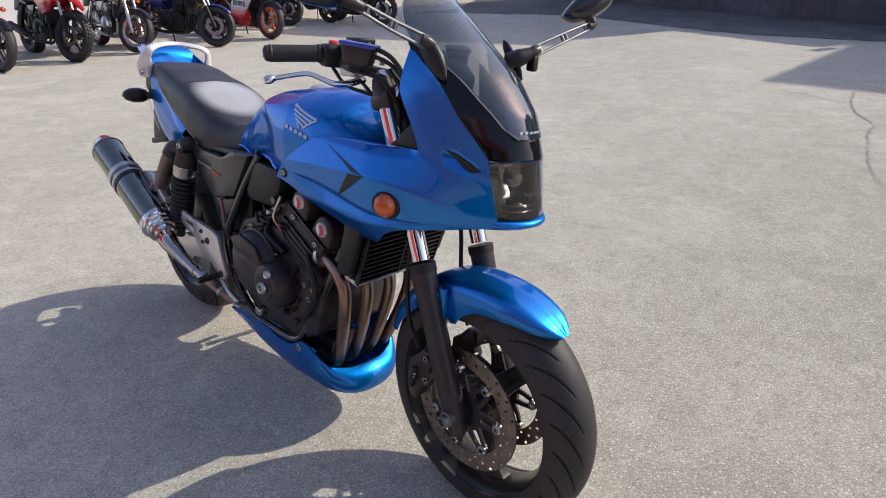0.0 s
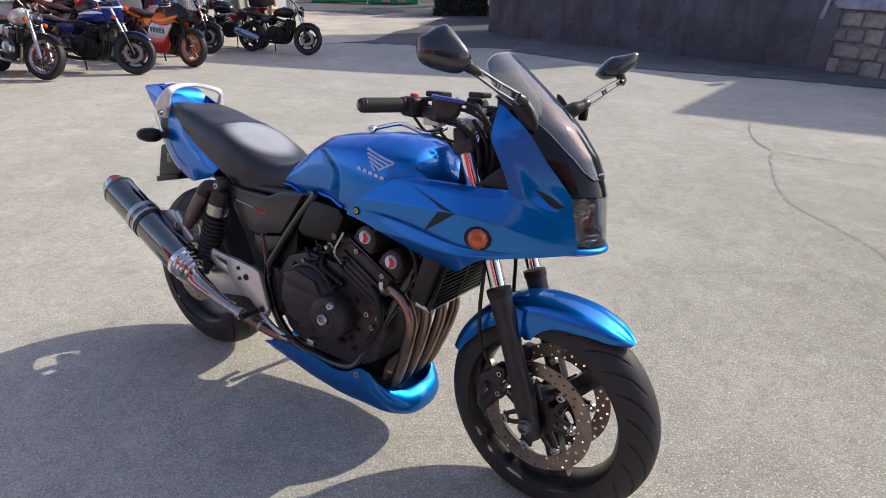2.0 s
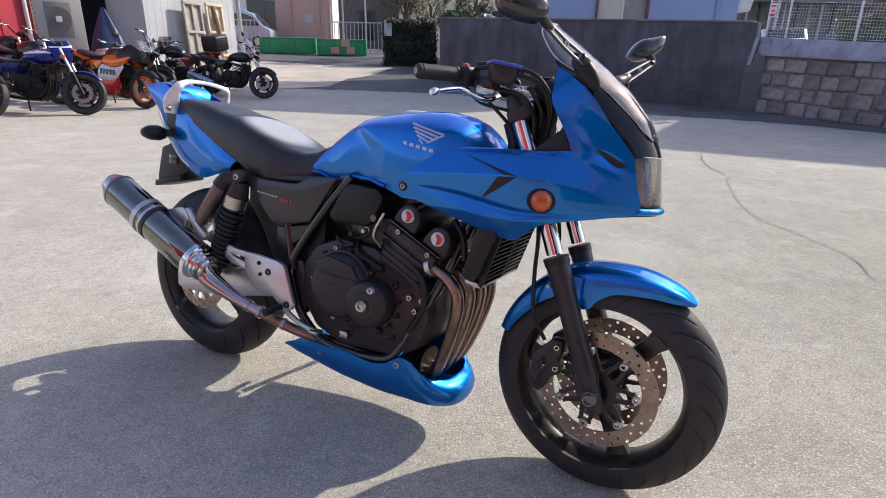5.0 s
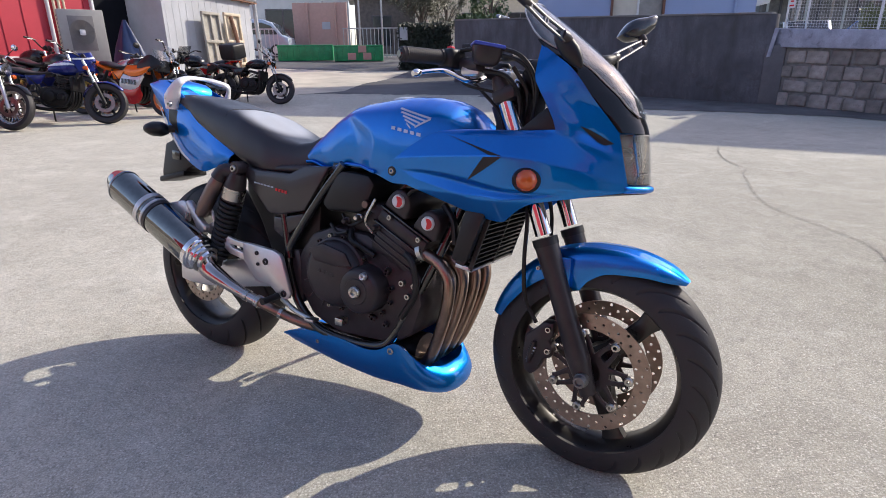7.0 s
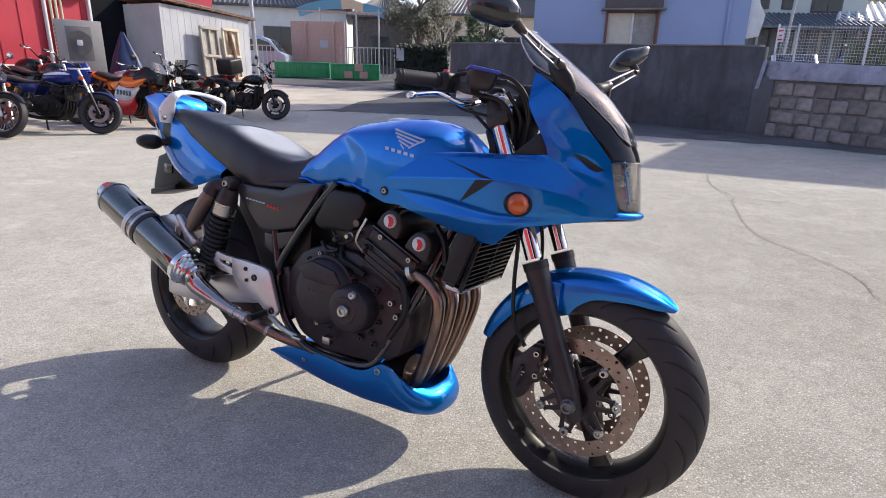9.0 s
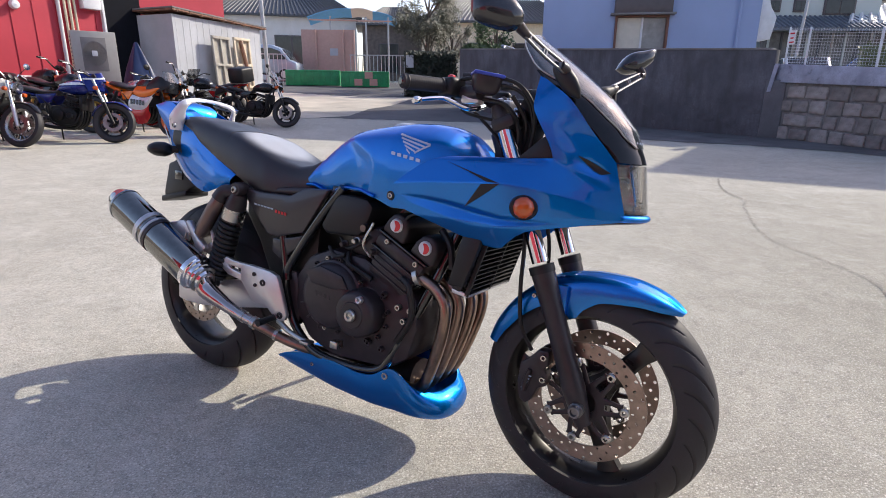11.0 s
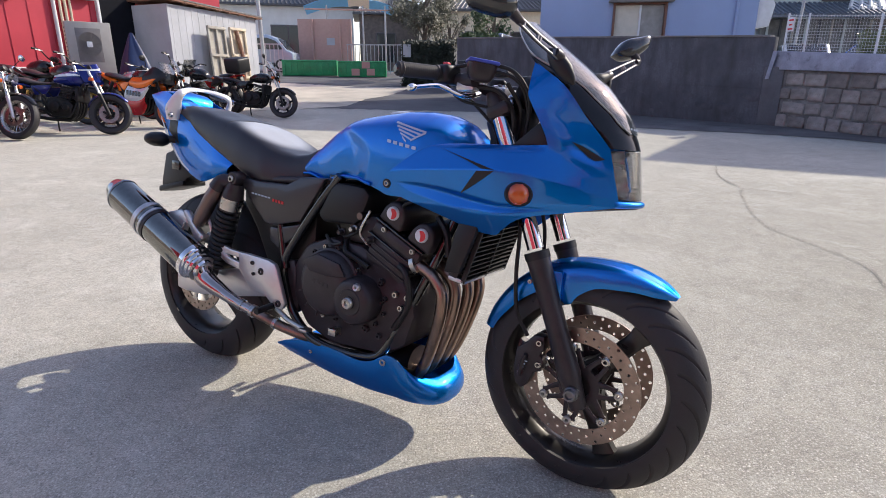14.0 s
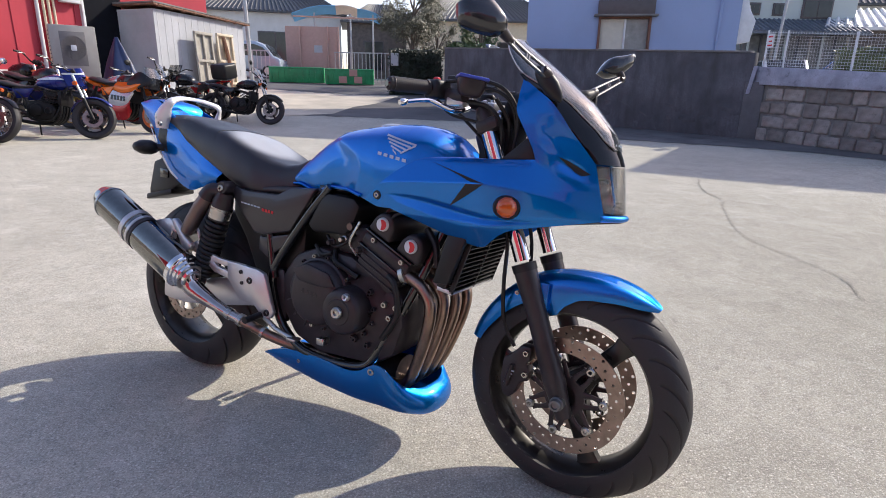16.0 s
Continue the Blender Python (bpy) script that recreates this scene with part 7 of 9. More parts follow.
def mirrors():
    # mirror heads: thin angular shells, backs to the front; each on a slotted silver arm
    specs = {-1: dict(base=(1.290, -0.140, 1.066), mid=(1.262, -0.200, 1.090), ball=(1.238, -0.257, 1.116), c=(1.203, -0.322, 1.150), u=(0.742, 0.668, 0.0), w=(-0.20, 0.22, 0.95),
                      out=[(-0.071, 0.018), (-0.066, -0.025), (-0.036, -0.045), (0.034, -0.054), (0.066, -0.034), (0.062, -0.004), (0.010, 0.051), (-0.015, 0.056)]),
             1: dict(base=(1.333, 0.150, 1.064), mid=(1.352, 0.240, 1.100), ball=(1.368, 0.321, 1.131), c=(1.345, 0.327, 1.170), u=(0.755, 0.655, 0.0), w=(-0.10, 0.10, 0.97),
                     out=[(-0.074, -0.036), (-0.056, -0.006), (-0.026, 0.024), (0.030, 0.040), (0.066, 0.050), (0.074, 0.036), (0.066, 0.008), (0.036, -0.020), (0.010, -0.038), (-0.038, -0.050)])}

    def make(s):
        q = specs[s]
        c, u, w = Vector(q["c"]), Vector(q["u"]).normalized(), Vector(q["w"])
        w = (w - u * w.dot(u)).normalized()
        n = u.cross(w)
        if n.x < 0:
            n = -n
        out = crom([(a, b, 0) for a, b in q["out"] + q["out"][:1]], 49)[:-1] * (0.78 if s < 0 else 0.80)
        bm, rings = bmesh.new(), []
        for k, d in ((0.985, -0.010), (1.0, -0.006), (0.985, 0.004), (0.90, 0.016), (0.72, 0.024), (0.35, 0.028)):
            rings.append([c + u * float(p[0]) * k + w * float(p[1]) * k + n * d for p in out])
        loft(bm, rings)
        head = part("mirror", bm, MIRROR_SHELL, MOTO, "black angular rear-view mirror on a slotted silver arm", 40)
        bm = loft(bmesh.new(), [[c + u * float(p[0]) * 0.94 + w * float(p[1]) * 0.93 - n * d for p in out] for d in (0.0098, 0.0115)])
        part("glass", bm, MIRROR, head)
        a, b, e = (Vector(q[k]) for k in ("base", "mid", "ball"))
        ax = (e - a).normalized()
        sd = ax.cross(n).normalized()
        bm = bmesh.new()
        for t in (-1, 1):
            tube(bm, [a + sd * 0.0100 * t, b + sd * 0.0086 * t, e + sd * 0.0066 * t], 0.0042, 8, 16, 0.8)
        for f in (0.03, 0.10, 0.48, 0.54, 0.90, 0.97):
            p = Vector(crom([a, b, e], 33)[int(f * 32)])
            tube(bm, [p - sd * 0.008, p + sd * 0.008], 0.0040, 8)
        part("arm", bm, MIRROR_ARM, head, "slotted silver arm")
        bm = bmesh.new()
        tube(bm, [e - ax * 0.012, e + ax * 0.004, c - w * (0.022 if s < 0 else 0.0) + u * 0.02 * (1 if s < 0 else -1.0) + n * 0.016], [0.009, 0.012, 0.009], 12, 10)
        part("ball_joint", bm, BLACK_CAST, head)
        bm = tube(bmesh.new(), [a - ax * 0.014, a + ax * 0.012], [0.010, 0.013, 0.011], 14, 5)
        part("pivot", bm, BLACK_CAST, head)
        # black teardrop mount on the screen's side
        rings = []
        for f, r in ((0.0, 0.004), (0.12, 0.014), (0.32, 0.020), (0.6, 0.021), (0.85, 0.014), (1.0, 0.004)):
            r *= 1.0 if s < 0 else 0.6
            m0 = Vector((1.264, s * 0.130, 1.082)) * (1 - f) + Vector((1.328, s * 0.124, 1.004)) * f
            rings.append([m0 + Vector((0.77, 0, 0.63)) * r * math.cos(t) + Vector((0, s, 0)) * 0.72 * r * math.sin(t) for t in np.linspace(0, 2 * math.pi, 18, endpoint=False)])
        mount = part("mirror_mount", loft(bmesh.new(), rings), BLACK_PLASTIC, MOTO)
        if s > 0:
            foot = a - ax * 0.010
            part("socket", tube(bmesh.new(), [foot - Vector((0.030, 0.042, 0.020)), foot - Vector((0.012, 0.018, 0.010)), foot], [0.016, 0.019, 0.013], 14, 9), BLACK_PLASTIC, mount)
            part("clamp_nut", box(bmesh.new(), a - Vector((0, 0, 0.024)), (0.022, 0.018, 0.034), bevel=0.005), BLACK_PLASTIC, mount)
    both(make)


mirrors()


# ---- the parked motorcycles along the far side ----
def paint(name, col, rough=0.25, metal=0.2):
    return surface(name, col, rough, metal, vary=0.08, coat=0.3, spec=0.35)


P_BLUE, P_BLACK, P_WHITE = paint("deep_blue_paint", (0.009, 0.02, 0.16)), paint("black_bike_paint", (0.012, 0.012, 0.014)), paint("white_bike_paint", (0.75, 0.76, 0.78))
P_ORANGE, P_RED, P_SILVER = paint("orange_bike_paint", (0.85, 0.17, 0.01)), paint("red_bike_paint", (0.5, 0.015, 0.02)), paint("silver_bike_paint", (0.55, 0.57, 0.60), 0.2, 0.7)
BROWN_VINYL = surface("brown_grey_vinyl", (0.05, 0.045, 0.045), 0.5, vary=0.2)
GOLD = surface("gold_rim", (0.55, 0.36, 0.10), 0.3, metal=0.9, vary=0.1)


PARKED_BLACK = surface("dull_black_paint", (0.010, 0.0095, 0.010), 0.48, vary=0.25, scale=20, spec=0.3)


def parked_bike(x, y, heading, label, steer=28.0, wheel_r=0.31, rim=PARKED_BLACK, wire=False, tank_mat=P_BLACK, tail_mat=None, fender_mat=None, stripe=None, seat_mat=VINYL,
                pipe_mat=CHROME, can_mat=CHROME, round_lamp=True, visor=False, sport=None, box_top=False, mirrors_on=True, lean=9.0, bars=1.0, low=0.0, base=1.42, size=1.0, can_r=1.0, cover_mat=None, beak=None, cowl=None, knobs=False):
    """A motorcycle on its side stand. x, y: where the front tyre touches the ground."""
    f = Vector((math.cos(radians(heading)), math.sin(radians(heading)), 0))
    rx, ry = x - f.x * base * size, y - f.y * base * size
    slope = math.degrees(math.atan2(gz(x, y) - gz(rx, ry), base))
    bike = thing("motorcycle", pose(rx, ry, gz(rx, ry), 0, 0, heading) @ Matrix.Rotation(radians(-slope), 4, "Y") @ pose(0, 0, 0, -lean, 0, 0) @ Matrix.Scale(size, 4), label, "motorcycle", "parked motorcycles")
    tail_mat, fender_mat = tail_mat or tank_mat, fender_mat or tank_mat
    cover_mat = cover_mat or tail_mat
    ax = Vector((base, 0, wheel_r))
    turn = Matrix.Translation(ax) @ Matrix.Rotation(radians(steer), 4, Vector((-0.42, 0, 0.91))) @ Matrix.Translation(-ax)

    def wheel(name, m, r, w, disc):
        prof = [(r - 0.085, -w * 0.36), (r - 0.05, -w / 2), (r - 0.022, -w * 0.45), (r - 0.005, -w * 0.22), (r, 0), (r - 0.005, w * 0.22), (r - 0.022, w * 0.45), (r - 0.05, w / 2), (r - 0.085, w * 0.36)]
        wh = part(name, lathe(bmesh.new(), [(r - 0.092, -w * 0.34), (r - 0.078, -w * 0.37), (r - 0.078, w * 0.37), (r - 0.092, w * 0.34), (r - 0.112, w * 0.15), (r - 0.112, -w * 0.15)], m, 40, True), rim, bike)
        ty = part("tyre", lathe(bmesh.new(), prof, m, 48, True), RUBBER, wh)
        if knobs:
            bm = bmesh.new()
            for k in range(44):
                for yy, dz in ((-0.40, -0.016), (-0.14, 0.0), (0.14, 0.0), (0.40, -0.016)):
                    a = 2 * math.pi * (k + (0.5 if abs(yy) < 0.3 else 0)) / 44
                    box(bm, (0, 0, 0), (0.022, w * 0.2, 0.022), m @ Matrix.Rotation(a, 4, "Y") @ Matrix.Translation((r + dz, yy * w, 0)))
            tagged(part("tread_blocks", bm, RUBBER, ty), kind="stuff")
        part("hub", lathe(bmesh.new(), [(0.01, -0.06), (0.04, -0.06), (0.045, 0), (0.04, 0.06), (0.01, 0.06)], m, 16), rim, wh)
        if wire:
            bm = bmesh.new()
            for k in range(32):
                a, b = 2 * math.pi * k / 32, 2 * math.pi * (k + (1.6 if k % 2 else -1.6)) / 32
                s = 0.03 if k % 4 < 2 else -0.03
                tube(bm, [m @ Vector((0.04 * math.cos(b), s, 0.04 * math.sin(b))), m @ Vector(((r - 0.11) * math.cos(a), 0, (r - 0.11) * math.sin(a)))], 0.0024, 4)
            tagged(part("wire_spokes", bm, CHROME, wh), kind="stuff")
        else:
            for k in range(5):
                part("spoke", spoke_mesh(bmesh.new(), m, radians(18 + 72 * k), 0.035, r - 0.11, 0.04, 0.035, 0.05, 0.03), rim, wh)
        for y0 in disc:
            part("brake_disc", lathe(bmesh.new(), [(0.09, y0 - 0.003), (0.145, y0 - 0.003), (0.145, y0 + 0.003), (0.09, y0 + 0.003)], m, 36, True), DISC, wh)
            add_c = spoke_mesh(bmesh.new(), m @ Matrix.Translation((0, y0, 0)), 0.3, 0.03, 0.095, 0.02, 0.02, 0.005, 0.005)
            for k in range(1, 5):
                add(add_c, spoke_mesh(bmesh.new(), m @ Matrix.Translation((0, y0, 0)), 0.3 + 1.2566 * k, 0.03, 0.095, 0.02, 0.02, 0.005, 0.005))
            part("disc_carrier", add_c, PARKED_BLACK, wh)
    wheel("front_wheel", turn @ Matrix.Translation(ax), wheel_r, 0.115, (-0.065, 0.065))
    wheel("rear_wheel", Matrix.Translation((0, 0, wheel_r)), wheel_r, 0.15, (-0.09,))
    fk = lambda z, y: turn @ Vector((base + 0.01 - 0.42 * (z - wheel_r) * 1.08, y, z))
    for s in (-1, 1):
        part("fork_lower", tube(bmesh.new(), [fk(wheel_r - 0.03, 0.095 * s), fk(0.60, 0.095 * s)], [0.024, 0.028], 12, 4), PARKED_BLACK if sport or not wire else ALLOY, bike)
        part("stanchion", tube(bmesh.new(), [fk(0.58, 0.095 * s), fk(0.93, 0.095 * s)], 0.02, 12), PARKED_BLACK if sport else STEEL, bike)
    grid = []
    for a in np.linspace(40, 165, 22):
        w = 0.07 * min(1, (a - 34) / 14, (172 - a) / 14)
        grid.append([turn @ (ax + Vector(((wheel_r + 0.028 - 0.03 * abs(u) ** 2.5) * math.cos(radians(a)), w * u, (wheel_r + 0.028 - 0.03 * abs(u) ** 2.5) * math.sin(radians(a))))) for u in np.linspace(-1, 1, 9)])
    part("front_fender", shell(bmesh.new(), grid, lambda p: p + (turn @ ax - p).normalized() * 0.004), fender_mat, bike)
    # tank, seat, tail
    rings, rings2 = [], []
    for xx, t, b, w in ((0.60, 0.83, 0.77, 0.07), (0.64, 0.90, 0.74, 0.10), (0.74, 0.95, 0.72, 0.125), (0.88, 0.975, 0.71, 0.145), (1.0, 0.965, 0.72, 0.145), (1.06, 0.92, 0.75, 0.12), (1.09, 0.86, 0.78, 0.08)):
        t -= low
        rings.append([(xx, w * math.cos(q) * abs(math.cos(q)) ** -0.25 if abs(math.cos(q)) > 1e-6 else 0, (t + b) / 2 + (t - b) / 2 * math.sin(q)) for q in np.linspace(0, 2 * math.pi, 24, endpoint=False)])
    tk = part("fuel_tank", loft(bmesh.new(), rings), tank_mat, bike, sharp=70)
    part("filler_cap", lathe(bmesh.new(), [(0.0001, 0.01), (0.03, 0.01), (0.036, 0)], Matrix.Translation((0.86, 0, 0.972 - low)) @ Matrix.Rotation(radians(90), 4, "X"), 16), ALLOY, tk)
    if stripe:
        for s in (-1, 1):
            bm = loft(bmesh.new(), [[(xx, s * (w + 0.012), z - h), (xx, s * (w + 0.006), z + h)] for xx, w, z, h in ((0.66, 0.107, 0.85, 0.008), (0.76, 0.128, 0.862, 0.018), (0.88, 0.142, 0.872, 0.022), (1.0, 0.141, 0.874, 0.018), (1.06, 0.118, 0.865, 0.008))], False, False)
            part("stripe", bm, stripe, tk)
    for xx, t, b, w in ((-0.10, 0.86, 0.80, 0.07), (-0.02, 0.885, 0.79, 0.11), (0.16, 0.87, 0.77, 0.13), (0.30, 0.83, 0.75, 0.14), (0.42, 0.805, 0.745, 0.13), (0.56, 0.81, 0.75, 0.09), (0.63, 0.85, 0.78, 0.06)):
        t, b = t - low * 1.2, b - low * 1.2
        rings2.append([(xx, w * math.cos(q), (t + b) / 2 + (t - b) / 2 * math.sin(q)) for q in np.linspace(0, 2 * math.pi, 18, endpoint=False)])
    part("seat", loft(bmesh.new(), rings2), seat_mat, bike, sharp=70)
    rings = [[(xx, w * math.cos(q), z + h * math.sin(q)) for q in np.linspace(0, 2 * math.pi, 16, endpoint=False)] for xx, z, w, h in ((-0.34, 0.87, 0.03, 0.015), (-0.28, 0.86, 0.06, 0.035), (-0.1, 0.80, 0.10, 0.05), (0.1, 0.745, 0.125, 0.05), (0.28, 0.72, 0.12, 0.03))]
    part("tail_cowl", loft(bmesh.new(), [[(a, b, c - low) for a, b, c in r] for r in rings]), tail_mat, bike, sharp=70)
    part("tail_light", box(bmesh.new(), (-0.345, 0, 0.862 - low), (0.03, 0.09, 0.04), bevel=0.008), P_RED, bike)
    for s in (-1, 1):
        part("side_cover", prism(bmesh.new(), [(0.30, 0.70), (0.36, 0.56), (0.52, 0.58), (0.62, 0.72)], 0.125 * s - 0.012, 0.125 * s + 0.012, 0.006), cover_mat, bike)
        part("turn_signal", lathe(bmesh.new(), [(0.0001, -0.03), (0.025, -0.02), (0.028, 0), (0.02, 0.02), (0.008, 0.03), (0.006, 0.06)], Matrix.Translation((-0.27, 0.14 * s, 0.82 - low)) @ Matrix.Rotation(radians(90 * s), 4, "Z"), 14), ORANGE, bike)
        part("shock_absorber", tube(bmesh.new(), [(0.22, 0.14 * s, 0.70), (0.03, 0.14 * s, 0.36)], [0.022, 0.032, 0.032, 0.02], 12, 8), CHROME if wire else PARKED_BLACK, bike)
        part("swingarm", box(bmesh.new(), (0.24, 0.12 * s, 0.33), (0.52, 0.03, 0.05), bevel=0.008), ALLOY if wire else PARKED_BLACK, bike)
        part("frame_tube", tube(bmesh.new(), [(0.30, 0.12 * s, 0.72), (0.50, 0.13 * s, 0.52), (0.52, 0.13 * s, 0.30), (0.70, 0.13 * s, 0.24), (0.90, 0.12 * s, 0.30), (1.06, 0.05 * s, 0.78)], 0.016, 10), PARKED_BLACK, bike)
    # engine
    eng = part("engine", prism(bmesh.new(), [(0.50, 0.46), (0.60, 0.54), (0.84, 0.52), (0.93, 0.42), (0.88, 0.26), (0.62, 0.25), (0.52, 0.32)], -0.14, 0.14, 0.02), PARKED_BLACK, bike)
    tilt = Matrix.Translation((0.82, 0, 0.50)) @ Matrix.Rotation(radians(14), 4, "Y")
    for k in range(6):
        part("fin", box(bmesh.new(), (0, 0, 0.03 * k), (0.17 if k < 5 else 0.2, 0.30, 0.014 if k < 5 else 0.04), tilt, 0.003, 1), PARKED_BLACK, eng)
    part("clutch_cover", lathe(bmesh.new(), [(0.0001, -0.185), (0.06, -0.185), (0.085, -0.17), (0.095, -0.14)], Matrix.Translation((0.65, 0, 0.40)), 28), ALLOY if wire else PARKED_BLACK, eng)
    part("small_cover", lathe(bmesh.new(), [(0.0001, -0.18), (0.04, -0.18), (0.055, -0.165), (0.058, -0.14)], Matrix.Translation((0.83, 0, 0.39)), 24), STEEL if wire else PARKED_BLACK, eng)
    for yy in (-0.1, -0.035, 0.035, 0.1):
        part("header_pipe", tube(bmesh.new(), [(0.89, yy, 0.56), (0.97, yy, 0.52), (0.99, yy, 0.42), (0.94, yy * 0.9, 0.28), (0.82, yy * 0.7, 0.20)], 0.019, 10), pipe_mat, bike)
    part("link_pipe", tube(bmesh.new(), [(0.84, -0.06, 0.20), (0.55, -0.13, 0.21), (0.30, -0.17, 0.26)], 0.026, 12), pipe_mat, bike)
    part("silencer", tube(bmesh.new(), [(0.32, -0.17, 0.26), (0.24, -0.18, 0.28), (-0.10, -0.19, 0.36), (-0.26, -0.19, 0.40)], [0.028 * can_r, 0.05 * can_r, 0.055 * can_r, 0.045 * can_r], 18, 14), can_mat, bike)
    part("footrest", tube(bmesh.new(), [(0.46, -0.14, 0.32), (0.46, -0.24, 0.31)], 0.013, 8), BLACK_PLASTIC, bike)
    part("side_stand", tube(bmesh.new(), [(0.5, 0.13, 0.26), (0.47, 0.20, 0.10), (0.46, 0.25, -0.035)], 0.012, 8), PARKED_BLACK, bike)
    part("radiator", box(bmesh.new(), (1.0, 0, 0.58), (0.05, 0.30, 0.2), bevel=0.006), PARKED_BLACK, bike)
    part("rear_fender", prism(bmesh.new(), [(-0.33, 0.84), (-0.10, 0.78), (-0.16, 0.70), (-0.38, 0.60), (-0.40, 0.62)], -0.06, 0.06, 0.01), BLACK_PLASTIC, bike)
    # bars, lamp
    bp = [(0.98, -0.36, 1.04 * bars), (1.02, -0.22, 1.06 * bars), (1.10, -0.08, 0.99), (1.10, 0.08, 0.99), (1.02, 0.22, 1.06 * bars), (0.98, 0.36, 1.04 * bars)]
    if sport:
        bp = [(1.02, -0.33, 0.90), (1.10, -0.2, 0.93), (1.12, 0, 0.93), (1.10, 0.2, 0.93), (1.02, 0.33, 0.90)]
    hb = part("handlebar", tube(bmesh.new(), [turn @ Vector(p) for p in bp], 0.012, 8), CHROME if wire else PARKED_BLACK, bike)
    for s in (-1, 1):
        e, n = Vector(bp[0 if s < 0 else -1]), Vector(bp[1 if s < 0 else -2])
        part("grip", tube(bmesh.new(), [turn @ e, turn @ (e * 0.35 + n * 0.65)], 0.018, 10), BLACK_PLASTIC, hb)
        part("lever", tube(bmesh.new(), [turn @ (n + Vector((0.05, 0, -0.01))), turn @ ((e + n) / 2 + Vector((0.08, 0, -0.02))), turn @ (e + Vector((0.06, 0, -0.02)))], 0.007, 6), ALLOY, hb)
        if mirrors_on:
            mp = n + Vector((0.02, 0.10 * s, 0.16))
            part("mirror_stem", tube(bmesh.new(), [turn @ n, turn @ (n + Vector((0.03, 0.05 * s, 0.10))), turn @ mp], 0.006, 6), PARKED_BLACK, hb)
            part("mirror", lathe(bmesh.new(), [(0.0001, -0.012), (0.05, -0.012), (0.058, -0.004), (0.045, 0.012), (0.0001, 0.022)], turn @ Matrix.Translation(mp) @ Matrix.Rotation(radians(90), 4, "Z") @ Matrix.Diagonal((1.1, 1, 0.8, 1)) @ Matrix.Rotation(radians(180), 4, "Z"), 18), BLACK_PLASTIC if not wire else CHROME, hb)
    if sport:
        c1, c2, c3 = sport
        for s in (-1, 1):
            def panel(name, lo, hi, w0, w1, mat):
                lo, hi = crom([(p, q, 0) for p, q in lo], 20), crom([(p, q, 0) for p, q in hi], 20)
                grid = [[(a[0] * (1 - g) + b[0] * g, s * (w0 + (w1 - w0) * g + 0.03 * math.sin(math.pi * g)) * (1.0 if a[0] < 1.25 else 1 - ((a[0] - 1.25) / 0.38) ** 2), a[1] * (1 - g) + b[1] * g) for g in np.linspace(0, 1, 8)] for a, b in zip(lo, hi)]
                part(name, shell(bmesh.new(), grid, lambda p: p + Vector((0, -s * 0.005, 0))), mat, bike)
            panel("upper_fairing", [(0.70, 0.66), (0.9, 0.62), (1.15, 0.66), (1.36, 0.76)], [(0.76, 0.80), (0.95, 0.80), (1.15, 0.83), (1.32, 0.84)], 0.20, 0.17, c1)
            panel("middle_fairing", [(0.58, 0.42), (0.8, 0.40), (1.0, 0.44), (1.16, 0.62)], [(0.68, 0.65), (0.9, 0.61), (1.08, 0.63), (1.22, 0.69)], 0.19, 0.20, c2)
            panel("lower_fairing", [(0.46, 0.24), (0.70, 0.17), (0.92, 0.20), (1.02, 0.34)], [(0.56, 0.42), (0.80, 0.40), (0.98, 0.43), (1.08, 0.50)], 0.10, 0.19, c3)
            panel("nose_cheek", [(1.02, 0.74), (1.15, 0.70), (1.30, 0.72), (1.47, 0.80)], [(1.06, 0.90), (1.18, 0.97), (1.30, 0.97), (1.47, 0.88)], 0.205, 0.15, BLACK_PLASTIC)
            if s < 0:
                for k in range(5):
                    part("letter_bar", box(bmesh.new(), (0.70 + 0.072 * k, -0.230, 0.535 - 0.004 * k), (0.046, 0.004, 0.08)), P_BLACK, bike)
        grid = [[(1.44 - 0.03 * (u * 2) ** 2 - 0.62 * (z - 0.88), u * (0.30 - 0.3 * (z - 0.88)), z) for u in np.linspace(-0.5, 0.5, 9)] for z in np.linspace(0.86, 1.07, 8)]
        part("windscreen", shell(bmesh.new(), grid, lambda p: p + Vector((-0.004, 0, 0))), SMOKE, bike)
        grid = [[(1.47 - 0.10 * (u * 2) ** 2 - 0.1 * abs(z - 0.8), u * 0.30, z) for u in np.linspace(-0.5, 0.5, 9)] for z in np.linspace(0.72, 0.90, 6)]
        part("nose", shell(bmesh.new(), grid, lambda p: p + Vector((-0.006, 0, 0))), P_BLACK, bike)
    elif round_lamp:
        m = turn @ Matrix.Translation((base - 0.20, 0, 0.86)) @ Matrix.Rotation(radians(-90), 4, "Z")
        hl = part("headlight", lathe(bmesh.new(), [(0.02, -0.12), (0.06, -0.10), (0.085, -0.03), (0.09, 0.02), (0.092, 0.04)], m, 26), CHROME if wire else tank_mat, bike)
        part("lens", lathe(bmesh.new(), [(0.092, 0.036), (0.088, 0.044), (0.06, 0.054), (0.0001, 0.060)], m, 26), CLEAR, hl)
